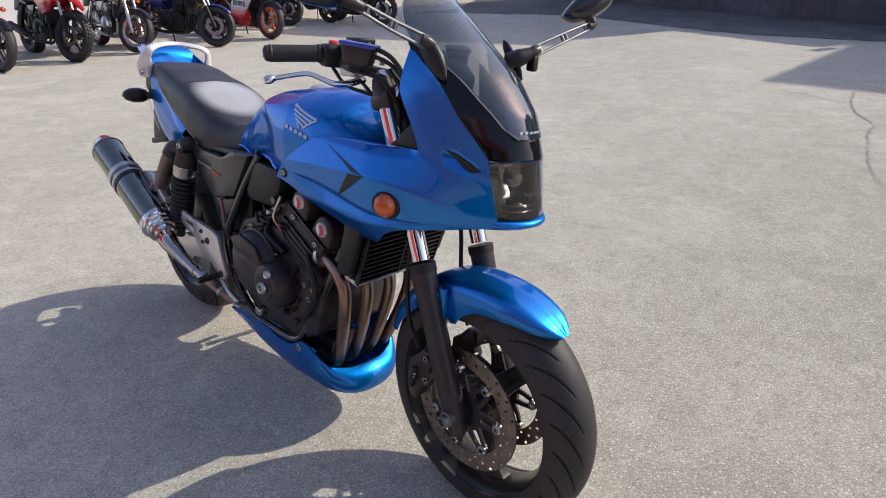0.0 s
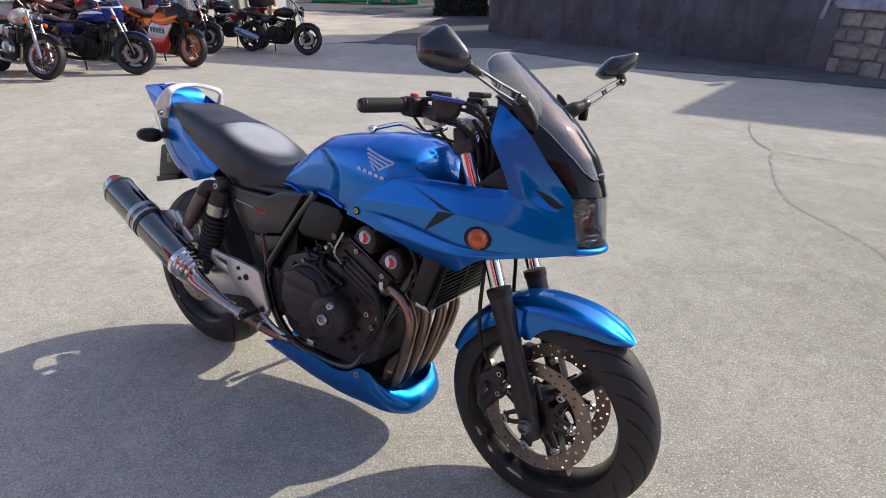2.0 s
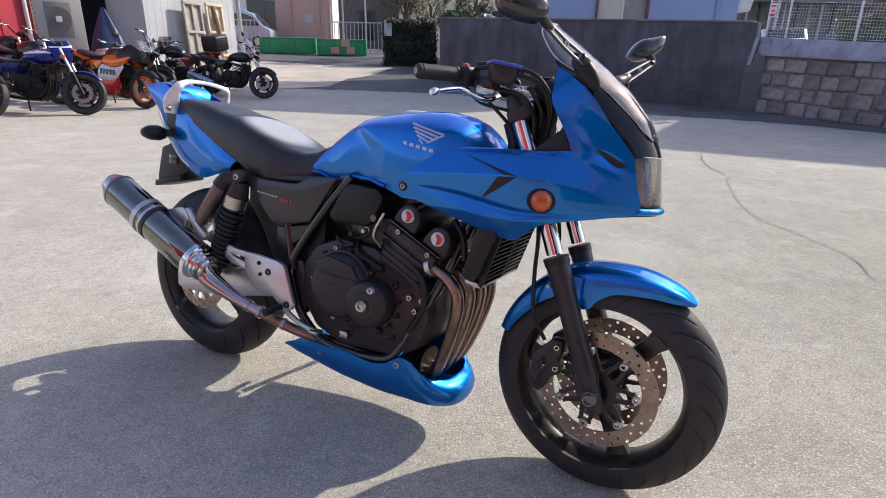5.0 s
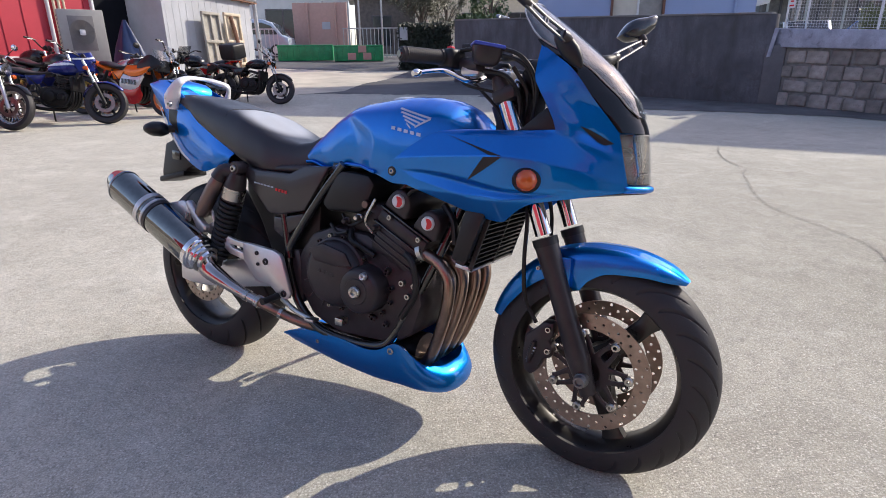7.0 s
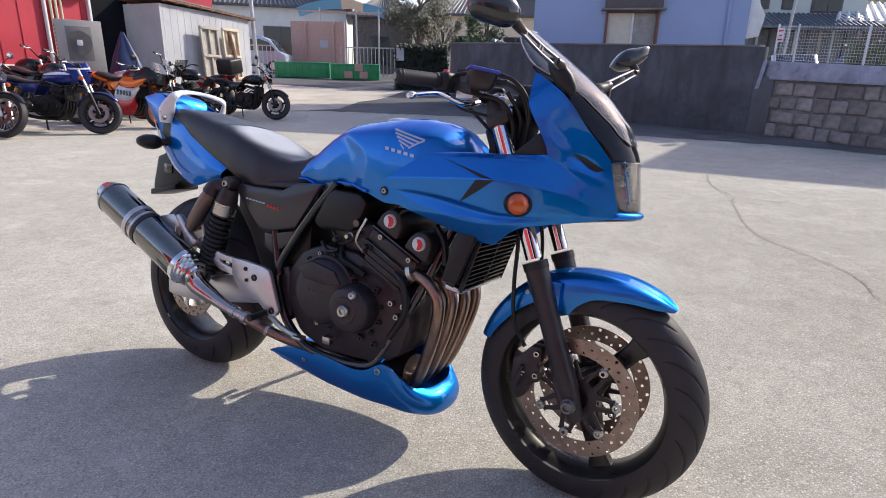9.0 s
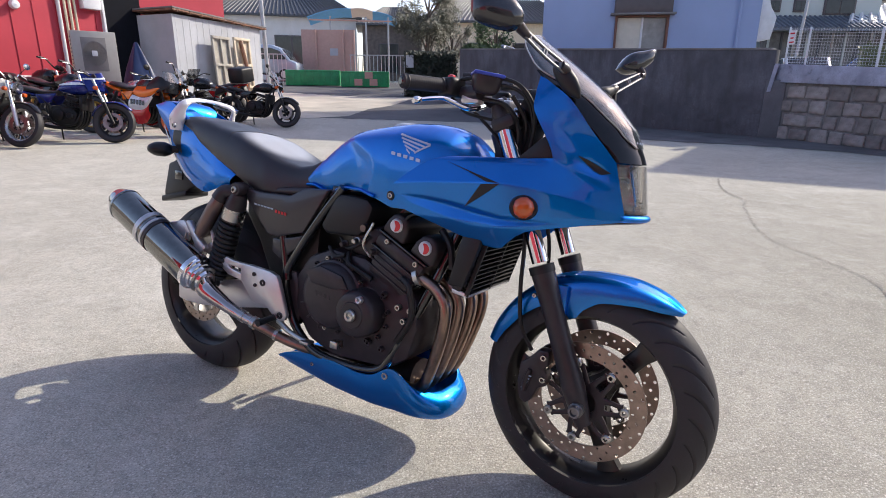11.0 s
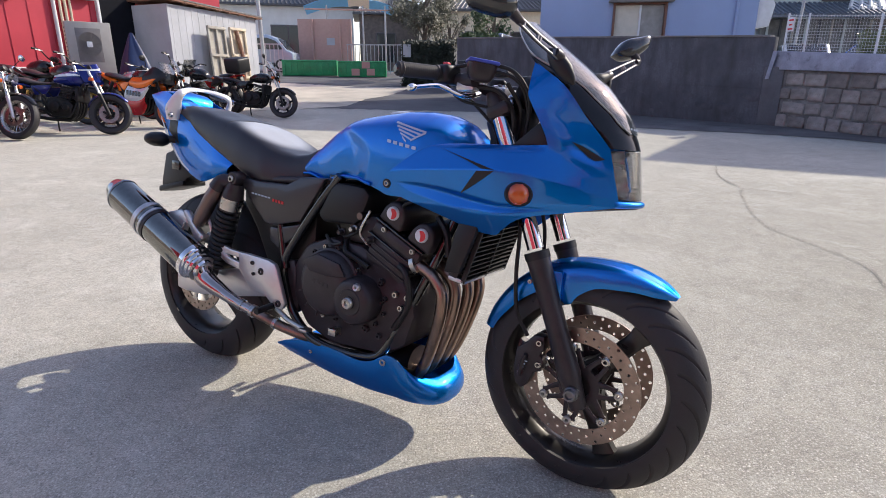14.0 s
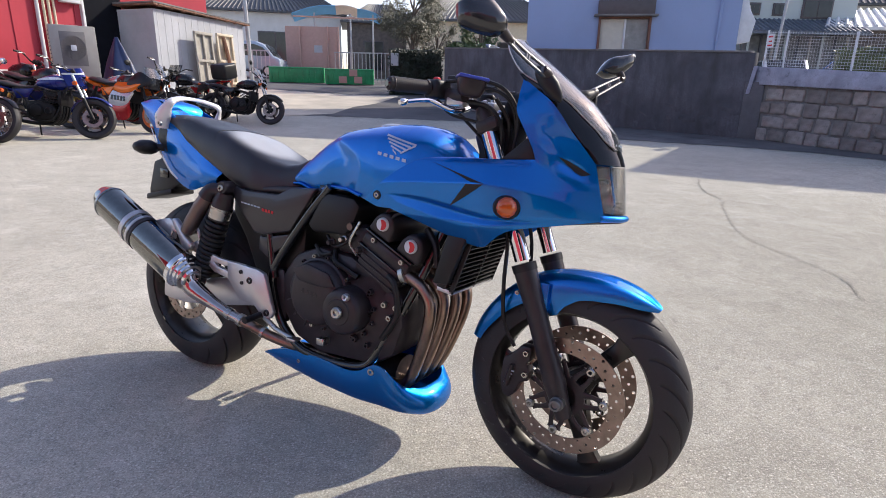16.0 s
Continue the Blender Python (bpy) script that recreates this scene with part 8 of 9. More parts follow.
        for s in (-1, 1):
            part("turn_signal", lathe(bmesh.new(), [(0.0001, 0.05), (0.028, 0.04), (0.034, 0.01), (0.02, -0.02)], turn @ Matrix.Translation((base - 0.22, 0.17 * s, 0.80)) @ Matrix.Rotation(radians(-90), 4, "Z"), 16), ORANGE, bike)
            part("gauge", lathe(bmesh.new(), [(0.0001, -0.03), (0.035, -0.03), (0.042, 0.02), (0.0001, 0.03)], turn @ Matrix.Translation((base - 0.27, 0.055 * s, 1.0)) @ Matrix.Rotation(radians(60), 4, "Y") @ Matrix.Rotation(radians(90), 4, "X"), 18), BLACK_PLASTIC, bike)
    if cowl:
        # a small fairing that wraps round the lamp
        cm, sm = cowl
        def wrap(z0, z1, lift, n):
            return [[turn @ Vector((base - 0.06 + lift - 0.26 * abs(u) ** 2.2 - 0.55 * (z - 0.84), u * (0.135 - 0.25 * max(0, z - 0.93)) + (lift if u > 0 else -lift), z - 0.06 * abs(u))) for u in np.linspace(-1, 1, 17)] for z in np.linspace(z0, z1, n)]
        cw = part("cowl", shell(bmesh.new(), wrap(0.95, 1.08, 0.0, 8), lambda p: p + Vector((-0.005, 0, 0))), cm, bike)
        part("stripe", shell(bmesh.new(), wrap(0.985, 1.01, 0.005, 3), lambda p: p + Vector((-0.003, 0, 0))), sm, cw)
        part("cowl_lower", shell(bmesh.new(), [r[:5] for r in wrap(0.82, 0.952, 0.0, 6)], lambda p: p + Vector((-0.005, 0, 0))), cm, bike)
        part("cowl_lower", shell(bmesh.new(), [r[-5:] for r in wrap(0.82, 0.952, 0.0, 6)], lambda p: p + Vector((-0.005, 0, 0))), cm, bike)
    if beak:
        # tall off-road nose: beak, side panels, lamp and screen
        rows = []
        for x0, w, z0 in ((base + 0.22, 0.015, 0.74), (base + 0.16, 0.045, 0.79), (base + 0.06, 0.075, 0.85), (base - 0.06, 0.10, 0.90), (base - 0.14, 0.115, 0.93)):
            rows.append([turn @ Vector((x0, w * u, z0 - 0.035 * abs(u) ** 3)) for u in np.linspace(-1, 1, 9)])
        part("beak", shell(bmesh.new(), rows, lambda p: p + Vector((0, 0, -0.012))), beak, bike)
        for s in (-1, 1):
            part("side_panel", prism(bmesh.new(), [(0.72, 0.80), (0.98, 0.60), (1.20, 0.66), (1.36, 0.80), (1.30, 0.93), (1.10, 0.99), (0.86, 0.97)], 0.165 * s - 0.018, 0.165 * s + 0.018, 0.012), beak, bike)
            part("hand_guard", prism(bmesh.new(), [(1.06, 1.02), (1.16, 1.03), (1.17, 1.13), (1.06, 1.14)], 0.36 * s - 0.09, 0.36 * s + 0.06, 0.02), BLACK_PLASTIC, bike)
        m = turn @ Matrix.Translation((base - 0.06, 0, 1.0)) @ Matrix.Rotation(radians(-14), 4, "Y")
        lamp = part("headlight", prism(bmesh.new(), [(-0.10, -0.09), (0.02, -0.085), (-0.01, 0.10), (-0.10, 0.10)], -0.105, 0.105, 0.02, m), BLACK_PLASTIC, bike)
        part("lens", prism(bmesh.new(), [(0.005, -0.07), (0.028, -0.065), (0.0, 0.085), (-0.02, 0.085)], -0.088, 0.088, 0.012, m), LAMP_MIRROR, lamp)
        grid = [[turn @ Vector((base - 0.12 - 0.07 * (u * 2) ** 2 - 0.5 * (z - 1.1), u * 0.28, z)) for u in np.linspace(-0.5, 0.5, 9)] for z in np.linspace(1.10, 1.36, 7)]
        part("windscreen", shell(bmesh.new(), grid, lambda p: p + Vector((-0.004, 0, 0))), SMOKE, bike)
    if visor:
        grid = [[turn @ Vector((base - 0.13 - 0.05 * (u * 2) ** 2 - 0.7 * (z - 0.85), u * 0.30, z)) for u in np.linspace(-0.5, 0.5, 9)] for z in np.linspace(0.84, 1.16, 8)]
        part("fly_screen", shell(bmesh.new(), grid, lambda p: p + Vector((-0.004, 0, 0))), visor, bike)
    if box_top:
        part("top_box", box(bmesh.new(), (-0.28, 0, 1.07), (0.40, 0.42, 0.32), bevel=0.05, seg=3), BLACK_PLASTIC, bike, "black top box")
        part("rack", box(bmesh.new(), (-0.22, 0, 0.895), (0.36, 0.2, 0.02), bevel=0.004), ALLOY, bike)
    return bike


P_CREAM, P_SKY = paint("cream_tank_paint", (0.62, 0.60, 0.52)), paint("light_blue_tank_paint", (0.10, 0.36, 0.62))
parked_bike(-5.57, 8.90, -34, "classic motorcycle with wire-spoked wheels, cream tank and chrome headlight", steer=22, wire=True, rim=STEEL, tank_mat=P_CREAM, fender_mat=P_BLACK, tail_mat=P_BLACK, cover_mat=P_CREAM, pipe_mat=STEEL, can_mat=PARKED_BLACK, wheel_r=0.325, bars=1.04)
parked_bike(-6.03, 8.10, -31, "red and black adventure motorcycle with knobbly tyres and hand guards", steer=14, wheel_r=0.345, tank_mat=P_RED, fender_mat=P_BLACK, tail_mat=P_BLACK, round_lamp=False, beak=P_RED, knobs=True, pipe_mat=PARKED_BLACK, can_mat=PARKED_BLACK, base=1.5, bars=1.06)
parked_bike(-6.46, 7.24, -34, "motorcycle with a light blue tank at the row's end", steer=14, wheel_r=0.33, tank_mat=P_SKY, fender_mat=P_BLACK, tail_mat=P_BLACK, pipe_mat=PARKED_BLACK, can_mat=PARKED_BLACK)
parked_bike(-4.58, 9.62, -7, "dark blue naked motorcycle with a white stripe and small fairing", steer=12, tank_mat=P_BLUE, stripe=P_WHITE, fender_mat=P_BLUE, tail_mat=P_BLUE, seat_mat=BROWN_VINYL, pipe_mat=PARKED_BLACK, can_mat=PARKED_BLACK, cowl=(P_BLUE, P_WHITE), mirrors_on=False, bars=0.96, low=0.03, size=1.03)
parked_bike(-6.62, 12.5, -20, "large black motorcycle parked close to others by the red wall", steer=16, tank_mat=P_BLACK, pipe_mat=PARKED_BLACK, can_mat=PARKED_BLACK, bars=1.04, size=1.12, mirrors_on=False)
parked_bike(-5.52, 11.0, -25, "black motorcycle with gold wheels parked behind others", steer=20, tank_mat=P_BLACK, rim=GOLD, pipe_mat=PARKED_BLACK, can_mat=PARKED_BLACK, bars=1.02, size=1.08, mirrors_on=False)
parked_bike(-4.32, 12.5, -33, "black motorcycle with high bars parked in the second row", steer=25, tank_mat=P_BLACK, pipe_mat=PARKED_BLACK, can_mat=PARKED_BLACK, bars=1.14, visor=SMOKE, mirrors_on=False)
parked_bike(-4.78, 12.0, -30, "motorcycle with a silver tank parked between others", steer=20, tank_mat=P_SILVER, fender_mat=P_BLACK, tail_mat=P_RED, mirrors_on=False, bars=0.93, low=0.05, pipe_mat=PARKED_BLACK, can_mat=PARKED_BLACK)
parked_bike(-4.01, 10.56, -31, "orange, white and red sports motorcycle with full fairing", steer=4, sport=(P_ORANGE, P_WHITE, P_RED), rim=surface("orange_rim", (0.75, 0.16, 0.02), 0.35, vary=0.1), tank_mat=P_BLACK, fender_mat=P_BLACK, tail_mat=P_ORANGE, pipe_mat=PARKED_BLACK, can_mat=PARKED_BLACK, wheel_r=0.30, size=1.05)
parked_bike(-4.75, 14.2, 152, "black and red touring motorcycle with a black top box", steer=-15, tank_mat=P_BLACK, tail_mat=P_RED, box_top=True, visor=SMOKE, mirrors_on=False)
parked_bike(-2.28, 12.45, -24, "low black motorcycle with a polished silencer and small screen", steer=14, tank_mat=P_BLACK, visor=SMOKE, can_mat=surface("blue_steel_can", (0.35, 0.42, 0.55), 0.2, metal=0.9, vary=0.15), low=0.05, mirrors_on=True, bars=0.98, pipe_mat=PARKED_BLACK, can_r=1.5)


# ---- buildings and things round the yard ----
RED_WALL = surface("red_metal_siding", (0.47, 0.034, 0.056), 0.5, vary=0.1, scale=0.8, fine=12)
WHITE_WALL = surface("white_render", (0.60, 0.60, 0.60), 0.7, vary=0.08, scale=1.0, dirt=(0.45, 0.44, 0.42))
WHITE_BOARD = surface("weathered_white_boards", (0.44, 0.455, 0.49), 0.7, vary=0.12, scale=1.5, fine=14, dirt=(0.45, 0.44, 0.43))
RUST = surface("rusty_sheet", (0.22, 0.11, 0.07), 0.85, vary=0.5, scale=4, dirt=(0.40, 0.33, 0.28))
OPENING_SHADE = surface("opening_shade", (0.007, 0.008, 0.012), 0.8, vary=0.2, spec=0.1)
TILE = surface("grey_roof_tiles", (0.06, 0.066, 0.078), 0.5, vary=0.2, scale=4)
CREAM = surface("cream_board", (0.62, 0.53, 0.40), 0.75, vary=0.1, dirt=(0.35, 0.25, 0.17))
FRAME_WOOD = surface("weathered_pale_wood", (0.40, 0.37, 0.32), 0.8, vary=0.2, scale=5, dirt=(0.25, 0.21, 0.17))
PINK = surface("dusty_pink_panel", (0.52, 0.33, 0.28), 0.7, vary=0.06)
GREEN_PLASTIC = surface("green_barrier_plastic", (0.015, 0.30, 0.11), 0.45, vary=0.25, scale=3)
CLOTH_BLUE = surface("blue_awning", (0.16, 0.46, 0.82), 0.7, vary=0.08)
CLOTH_PALE = surface("pale_awning", (0.82, 0.70, 0.62), 0.7, vary=0.08)
TARP = surface("dark_blue_tarpaulin", (0.008, 0.024, 0.095), 0.45, vary=0.3, scale=3)
GREY_METAL = surface("galvanised_pole", (0.42, 0.43, 0.45), 0.45, metal=0.6, vary=0.1)
AC_BODY = surface("beige_grey_casing", (0.36, 0.345, 0.32), 0.5, vary=0.06)
SIDING_GREY = surface("grey_green_siding", (0.50, 0.55, 0.53), 0.65, vary=0.06, scale=0.6)
PANE_DARK = surface("dark_window_pane", (0.03, 0.035, 0.04), 0.08, vary=0.2)


def on_ground(x, y, rz=0.0):
    return pose(x, y, gz(x, y), 0, 0, rz)


def red_building():
    a, b = (-10.2, 10.9), (-6.93, 15.3)
    m, n = run_matrix(a, b), dist2(a, b)
    h = thing("red_building", m, "bright red metal-clad building with a white base", "building")
    part("wall", box(bmesh.new(), (n / 2, 0.15, 3.6), (n, 0.3, 4.6)), RED_WALL, h)
    part("wall", box(bmesh.new(), (n / 2, 0.15, 0.66), (n - 0.02, 0.26, 1.28)), WHITE_WALL, h)
    part("base_trim", box(bmesh.new(), (n / 2, -0.03, 1.315), (n, 0.08, 0.06), bevel=0.008), WHITE_WALL, h)
    for x in np.arange(0.4, n, 0.45):
        part("seam", box(bmesh.new(), (x, -0.008, 3.6), (0.022, 0.016, 4.56)), RED_WALL, h)
    for x, r in ((4.50, 0.042), (4.64, 0.028), (4.75, 0.030), (4.86, 0.026)):
        part("pipe", tube(bmesh.new(), [(x, -0.06, 0.9), (x + 0.02, -0.06, 5.8)], r, 10), CREAM if r < 0.04 else WHITE_WALL, h)
    part("corner_trim", box(bmesh.new(), (n + 0.03, 0.1, 3.1), (0.06, 0.4, 5.6), bevel=0.01), WHITE_METAL, h)
    part("lamp", lathe(bmesh.new(), [(0.0001, -0.16), (0.08, -0.14), (0.1, -0.04), (0.06, 0.0)], Matrix.Translation((3.62, 0, 2.8)), 18), WHITE_METAL, h)
    part("vent", box(bmesh.new(), (5.22, -0.08, 3.12), (0.42, 0.2, 0.45), bevel=0.02), WHITE_METAL, h)
    # rear wing above the shed
    g = thing("red_building_wing", Matrix(), "red metal-clad wing rising behind the shed", "building")
    p, q = Vector((-7.9, 20.4, 0)), Vector((-5.75, 22.6, 0))
    k = Vector((-3, 2.6, 0))
    part("wall", loft(bmesh.new(), [[v + Vector((0, 0, z)) for v in (p, q, q + k, p + k)] for z in (0.5, 5.8)]), RED_WALL, g)
    # doorway between: the shade inside it is put into a near-black block
    part_void = loft(bmesh.new(), [[(-6.95, 15.35, z), (-6.35, 16.25, z), (-7.2, 17.2, z), (-7.8, 16.2, z)] for z in (0.4, 4.5)])
    tagged(part("doorway", part_void, OPENING_SHADE), "doorway beside the red building, its shade painted near black", "doorway", kind="structure")


red_building()


def shop_front():
    """The red and white building that stands behind the camera and shows only in reflections."""
    h = thing("shop_front", Matrix(), "red and white shop front across the yard", "building")
    for x0, x1, mat in ((-15.0, -2.6, RED_WALL), (-2.6, -1.6, WHITE_WALL), (-1.6, 1.8, OPENING_SHADE), (1.8, 6.0, CONCRETE_GREY)):
        part("wall", box(bmesh.new(), ((x0 + x1) / 2, -7.2, 2.2), (x1 - x0, 0.3, 4.4)), mat, h)
    part("fascia", box(bmesh.new(), (-4.5, -7.1, 4.85), (21.0, 0.5, 0.9)), RED_WALL, h)
    # unseen wall added so that the tail reflects it and less bright sky
    part("added_side_wall", box(bmesh.new(), (-15.2, -1.2, 1.7), (0.4, 11.2, 3.4)), CONCRETE_GREY, h)
    part("sign_board", box(bmesh.new(), (-1.0, -6.83, 4.85), (4.0, 0.04, 0.6)), WHITE_WALL, h)


shop_front()


def air_conditioner():
    m = on_ground(-6.24, 13.15, 0) @ Matrix.Rotation(radians(28), 4, "Z") @ Matrix.Diagonal((0.80, 0.9, 0.88, 1))
    ac = thing("air_conditioner", m, "large beige outdoor air conditioner unit with a round fan grille", "air conditioner")
    z0 = 0.74
    part("stand", box(bmesh.new(), (0, 0, z0 / 2), (0.9, 0.3, z0), bevel=0.01), CONCRETE_GREY, ac)
    part("casing", box(bmesh.new(), (0, 0, z0 + 0.68), (1.02, 0.38, 1.36), bevel=0.02), AC_BODY, ac)
    part("fan_recess", box(bmesh.new(), (-0.02, -0.192, z0 + 0.84), (0.56, 0.012, 0.76), bevel=0.004), CONCRETE_GREY, ac)
    bm = bmesh.new()
    for r in np.linspace(0.08, 0.26, 9):
        lathe(bm, [(r, -0.222), (r + 0.008, -0.226), (r + 0.008, -0.214)], Matrix.Translation((-0.02, 0, z0 + 0.86)), 36, True)
    for k in range(12):
        a = 2 * math.pi * k / 12
        tube(bm, [(-0.02 + 0.06 * math.cos(a), -0.218, z0 + 0.86 + 0.06 * math.sin(a)), (-0.02 + 0.27 * math.cos(a), -0.214, z0 + 0.86 + 0.27 * math.sin(a))], 0.004, 4)
    tagged(part("fan_grille", bm, CONCRETE_GREY, ac), kind="stuff")
    part("hub", box(bmesh.new(), (-0.02, -0.226, z0 + 0.86), (0.13, 0.02, 0.13), bevel=0.02), WHITE_METAL, ac)
    bm = bmesh.new()
    for k in range(14):
        box(bm, (-0.515, -0.0, z0 + 0.12 + 0.085 * k), (0.02, 0.34, 0.02))
    tagged(part("side_fins", bm, CONCRETE_GREY, ac), kind="stuff")


air_conditioner()


def shed():
    p, q, k = Vector((-5.36, 15.55, 0)), Vector((-3.8, 18.6, 0)), Vector((-1.1, 0.62, 0))
    h = thing("shed", Matrix(), "small white boarded shed with a rusty sheet roof", "shed")
    part("wall", loft(bmesh.new(), [[v + Vector((0, 0, z)) for v in (p, q, q + k, p + k)] for z in (0.3, 2.92)]), WHITE_BOARD, h)
    d = (q - p).normalized()
    nrm = Vector((d.y, -d.x, 0))
    for i in range(15):
        c = p + d * (0.1 + 0.235 * i)
        part("batten", loft(bmesh.new(), [[c + nrm * 0.001 + Vector((0, 0, z)), c + d * 0.018 + nrm * 0.001 + Vector((0, 0, z)), c + d * 0.012 + nrm * 0.005 + Vector((0, 0, z)), c + nrm * 0.005 + Vector((0, 0, z))] for z in (0.45, 2.9)]), WHITE_BOARD, h)
    o = [p - d * 0.10 + nrm * 0.12 - k * 0.02, q + d * 0.2 + nrm * 0.12, q + d * 0.2 + k * 1.1, p - d * 0.10 + k * 1.1]
    for j, (dz, mat) in enumerate(((0.0, RUST), (0.045, CONCRETE_GREY))):
        part("roof_sheet", loft(bmesh.new(), [[v + Vector((0, 0, 2.9 + dz + z + (0.10 if i in (0, 3) else 0.0))) for i, v in enumerate(o)] for z in (0, 0.035)]), mat, h)
    for i in range(9):
        a = o[0] + (o[1] - o[0]) * (i + 0.5) / 9
        part("rafter_end", box(bmesh.new(), a - nrm * 0.06 + Vector((0, 0, 2.90 + 0.1 * (1 - i / 9))), (0.07, 0.16, 0.06)), RUST, h)
    coil = lathe(bmesh.new(), [(0.16, -0.03), (0.20, -0.03), (0.20, 0.03), (0.16, 0.03)], Matrix.Translation((-5.3, 16.4, 3.07)) @ Matrix.Rotation(radians(80), 4, "X"), 24, True)
    tagged(part("wire_coil", coil, RUST), "rusty coil of wire lying on the shed roof", "coil")


shed()


def leaning_frames():
    for i, (x, y, w, mat, lab) in enumerate(((-4.42, 16.62, 0.62, FRAME_WOOD, "pale wooden lattice frame leaning on the shed"), (-4.02, 17.35, 0.62, CREAM, "cream slatted panel with a dark stain leaning on the shed"))):
        m = on_ground(x, y, 63) @ Matrix.Rotation(radians(-3), 4, "X")
        f = thing("wooden_frame", m, lab, "frame", "leaning frames")
        for xx in np.linspace(-w / 2, w / 2, 3):
            part("upright", box(bmesh.new(), (xx, 0, 1.0), (0.06, 0.05, 2.0), bevel=0.006), mat, f)
        for z in (0.04, 0.65, 1.25, 1.96):
            part("rail", box(bmesh.new(), (0, -0.03, z), (w + 0.06, 0.03, 0.07), bevel=0.005), mat, f)
        part("backing", box(bmesh.new(), (0, 0.045, 1.0), (w, 0.02, 1.94)), CREAM if i else FRAME_WOOD, f)
        if i:
            part("brace", tube(bmesh.new(), [(-0.1, -0.06, 0.2), (0.02, -0.06, 1.1), (-0.12, -0.06, 1.9)], [0.03, 0.06, 0.05], 8), RUST, f)


leaning_frames()


def tarpaulin():
    """A dark blue sheet draped over something tall and narrow."""
    rings = []
    for z, r in ((0.0, 0.50), (0.4, 0.43), (0.8, 0.34), (1.15, 0.23), (1.45, 0.12), (1.70, 0.03)):
        rings.append([(r * (1 + 0.22 * math.sin(5 * a + z * 2)) * math.cos(a), r * 0.8 * (1 + 0.18 * math.cos(4 * a + z)) * math.sin(a), z) for a in np.linspace(0, 2 * math.pi, 40, endpoint=False)])
    ob = part("tarpaulin", loft(bmesh.new(), rings), TARP, sharp=60)
    ob.matrix_world = on_ground(-5.75, 14.1)
    tagged(ob, "dark blue tarpaulin draped over a tall heap", "tarpaulin")


tarpaulin()


def pole(x, y, z1, r, label, lean=(0, 0)):
    ob = part("pole", tube(bmesh.new(), [(0, 0, 0), (lean[0], lean[1], z1)], [r, r * 0.85], 12, 6), GREY_METAL)
    ob.matrix_world = on_ground(x, y)
    return tagged(ob, label, "pole")


pole(-3.72, 19.2, 6.5, 0.065, "grey steel pole beside the shed", (-0.15, 0))
pole(17.1, 22.0, 8.0, 0.06, "thin grey utility pole behind the mesh fence", (0.4, 0))


def barrier(x, y, w, tags, rz):
    b = thing("barrier", on_ground(x, y, rz), "green plastic net barrier standing on the yard's edge", "barrier", "green barriers")
    part("panel", box(bmesh.new(), (0, 0, 0.42), (w, 0.35, 0.80), bevel=0.05), GREEN_PLASTIC, b)
    for k in range(9):
        part("rib", box(bmesh.new(), (-w / 2 + w * (k + 0.5) / 9, -0.185, 0.42), (0.05, 0.03, 0.70), bevel=0.006), GREEN_PLASTIC, b)
    part("rail", box(bmesh.new(), (0, -0.19, 0.77), (w, 0.04, 0.07), bevel=0.008), GREEN_PLASTIC, b)
    for tx, tz in tags:
        part("tag", box(bmesh.new(), (tx, -0.21, tz), (0.42, 0.012, 0.34)), PINK, b, "pale notice plate")


barrier(-3.5, 31.4, 2.9, (), -4)
barrier(-0.72, 30.8, 2.55, ((-0.35, 0.26), (0.45, 0.26), (0.2, 0.62)), -4)


def railing(x0, y0, x1, y1, z, h):
    m, n = run_matrix((x0, y0), (x1, y1)), dist2((x0, y0), (x1, y1))
    r = thing("railing", m @ Matrix.Translation((0, 0, gz(x0, y0))), "low grey metal picket railing behind the barriers", "railing", "metal railings")
    for zz in (0.15, h):
        part("rail", box(bmesh.new(), (n / 2, 0, zz), (n, 0.05, 0.06)), GREY_METAL, r)
    bm = bmesh.new()
    for x in np.arange(0.05, n, 0.22):
        box(bm, (x, 0, h / 2), (0.04, 0.03, h))
    tagged(part("picket", bm, GREY_METAL, r), kind="stuff")


railing(-9.5, 32.6, -5.0, 32.6, 0, 1.5)
railing(-1.6, 33.6, 2.2, 33.2, 0, 1.6)


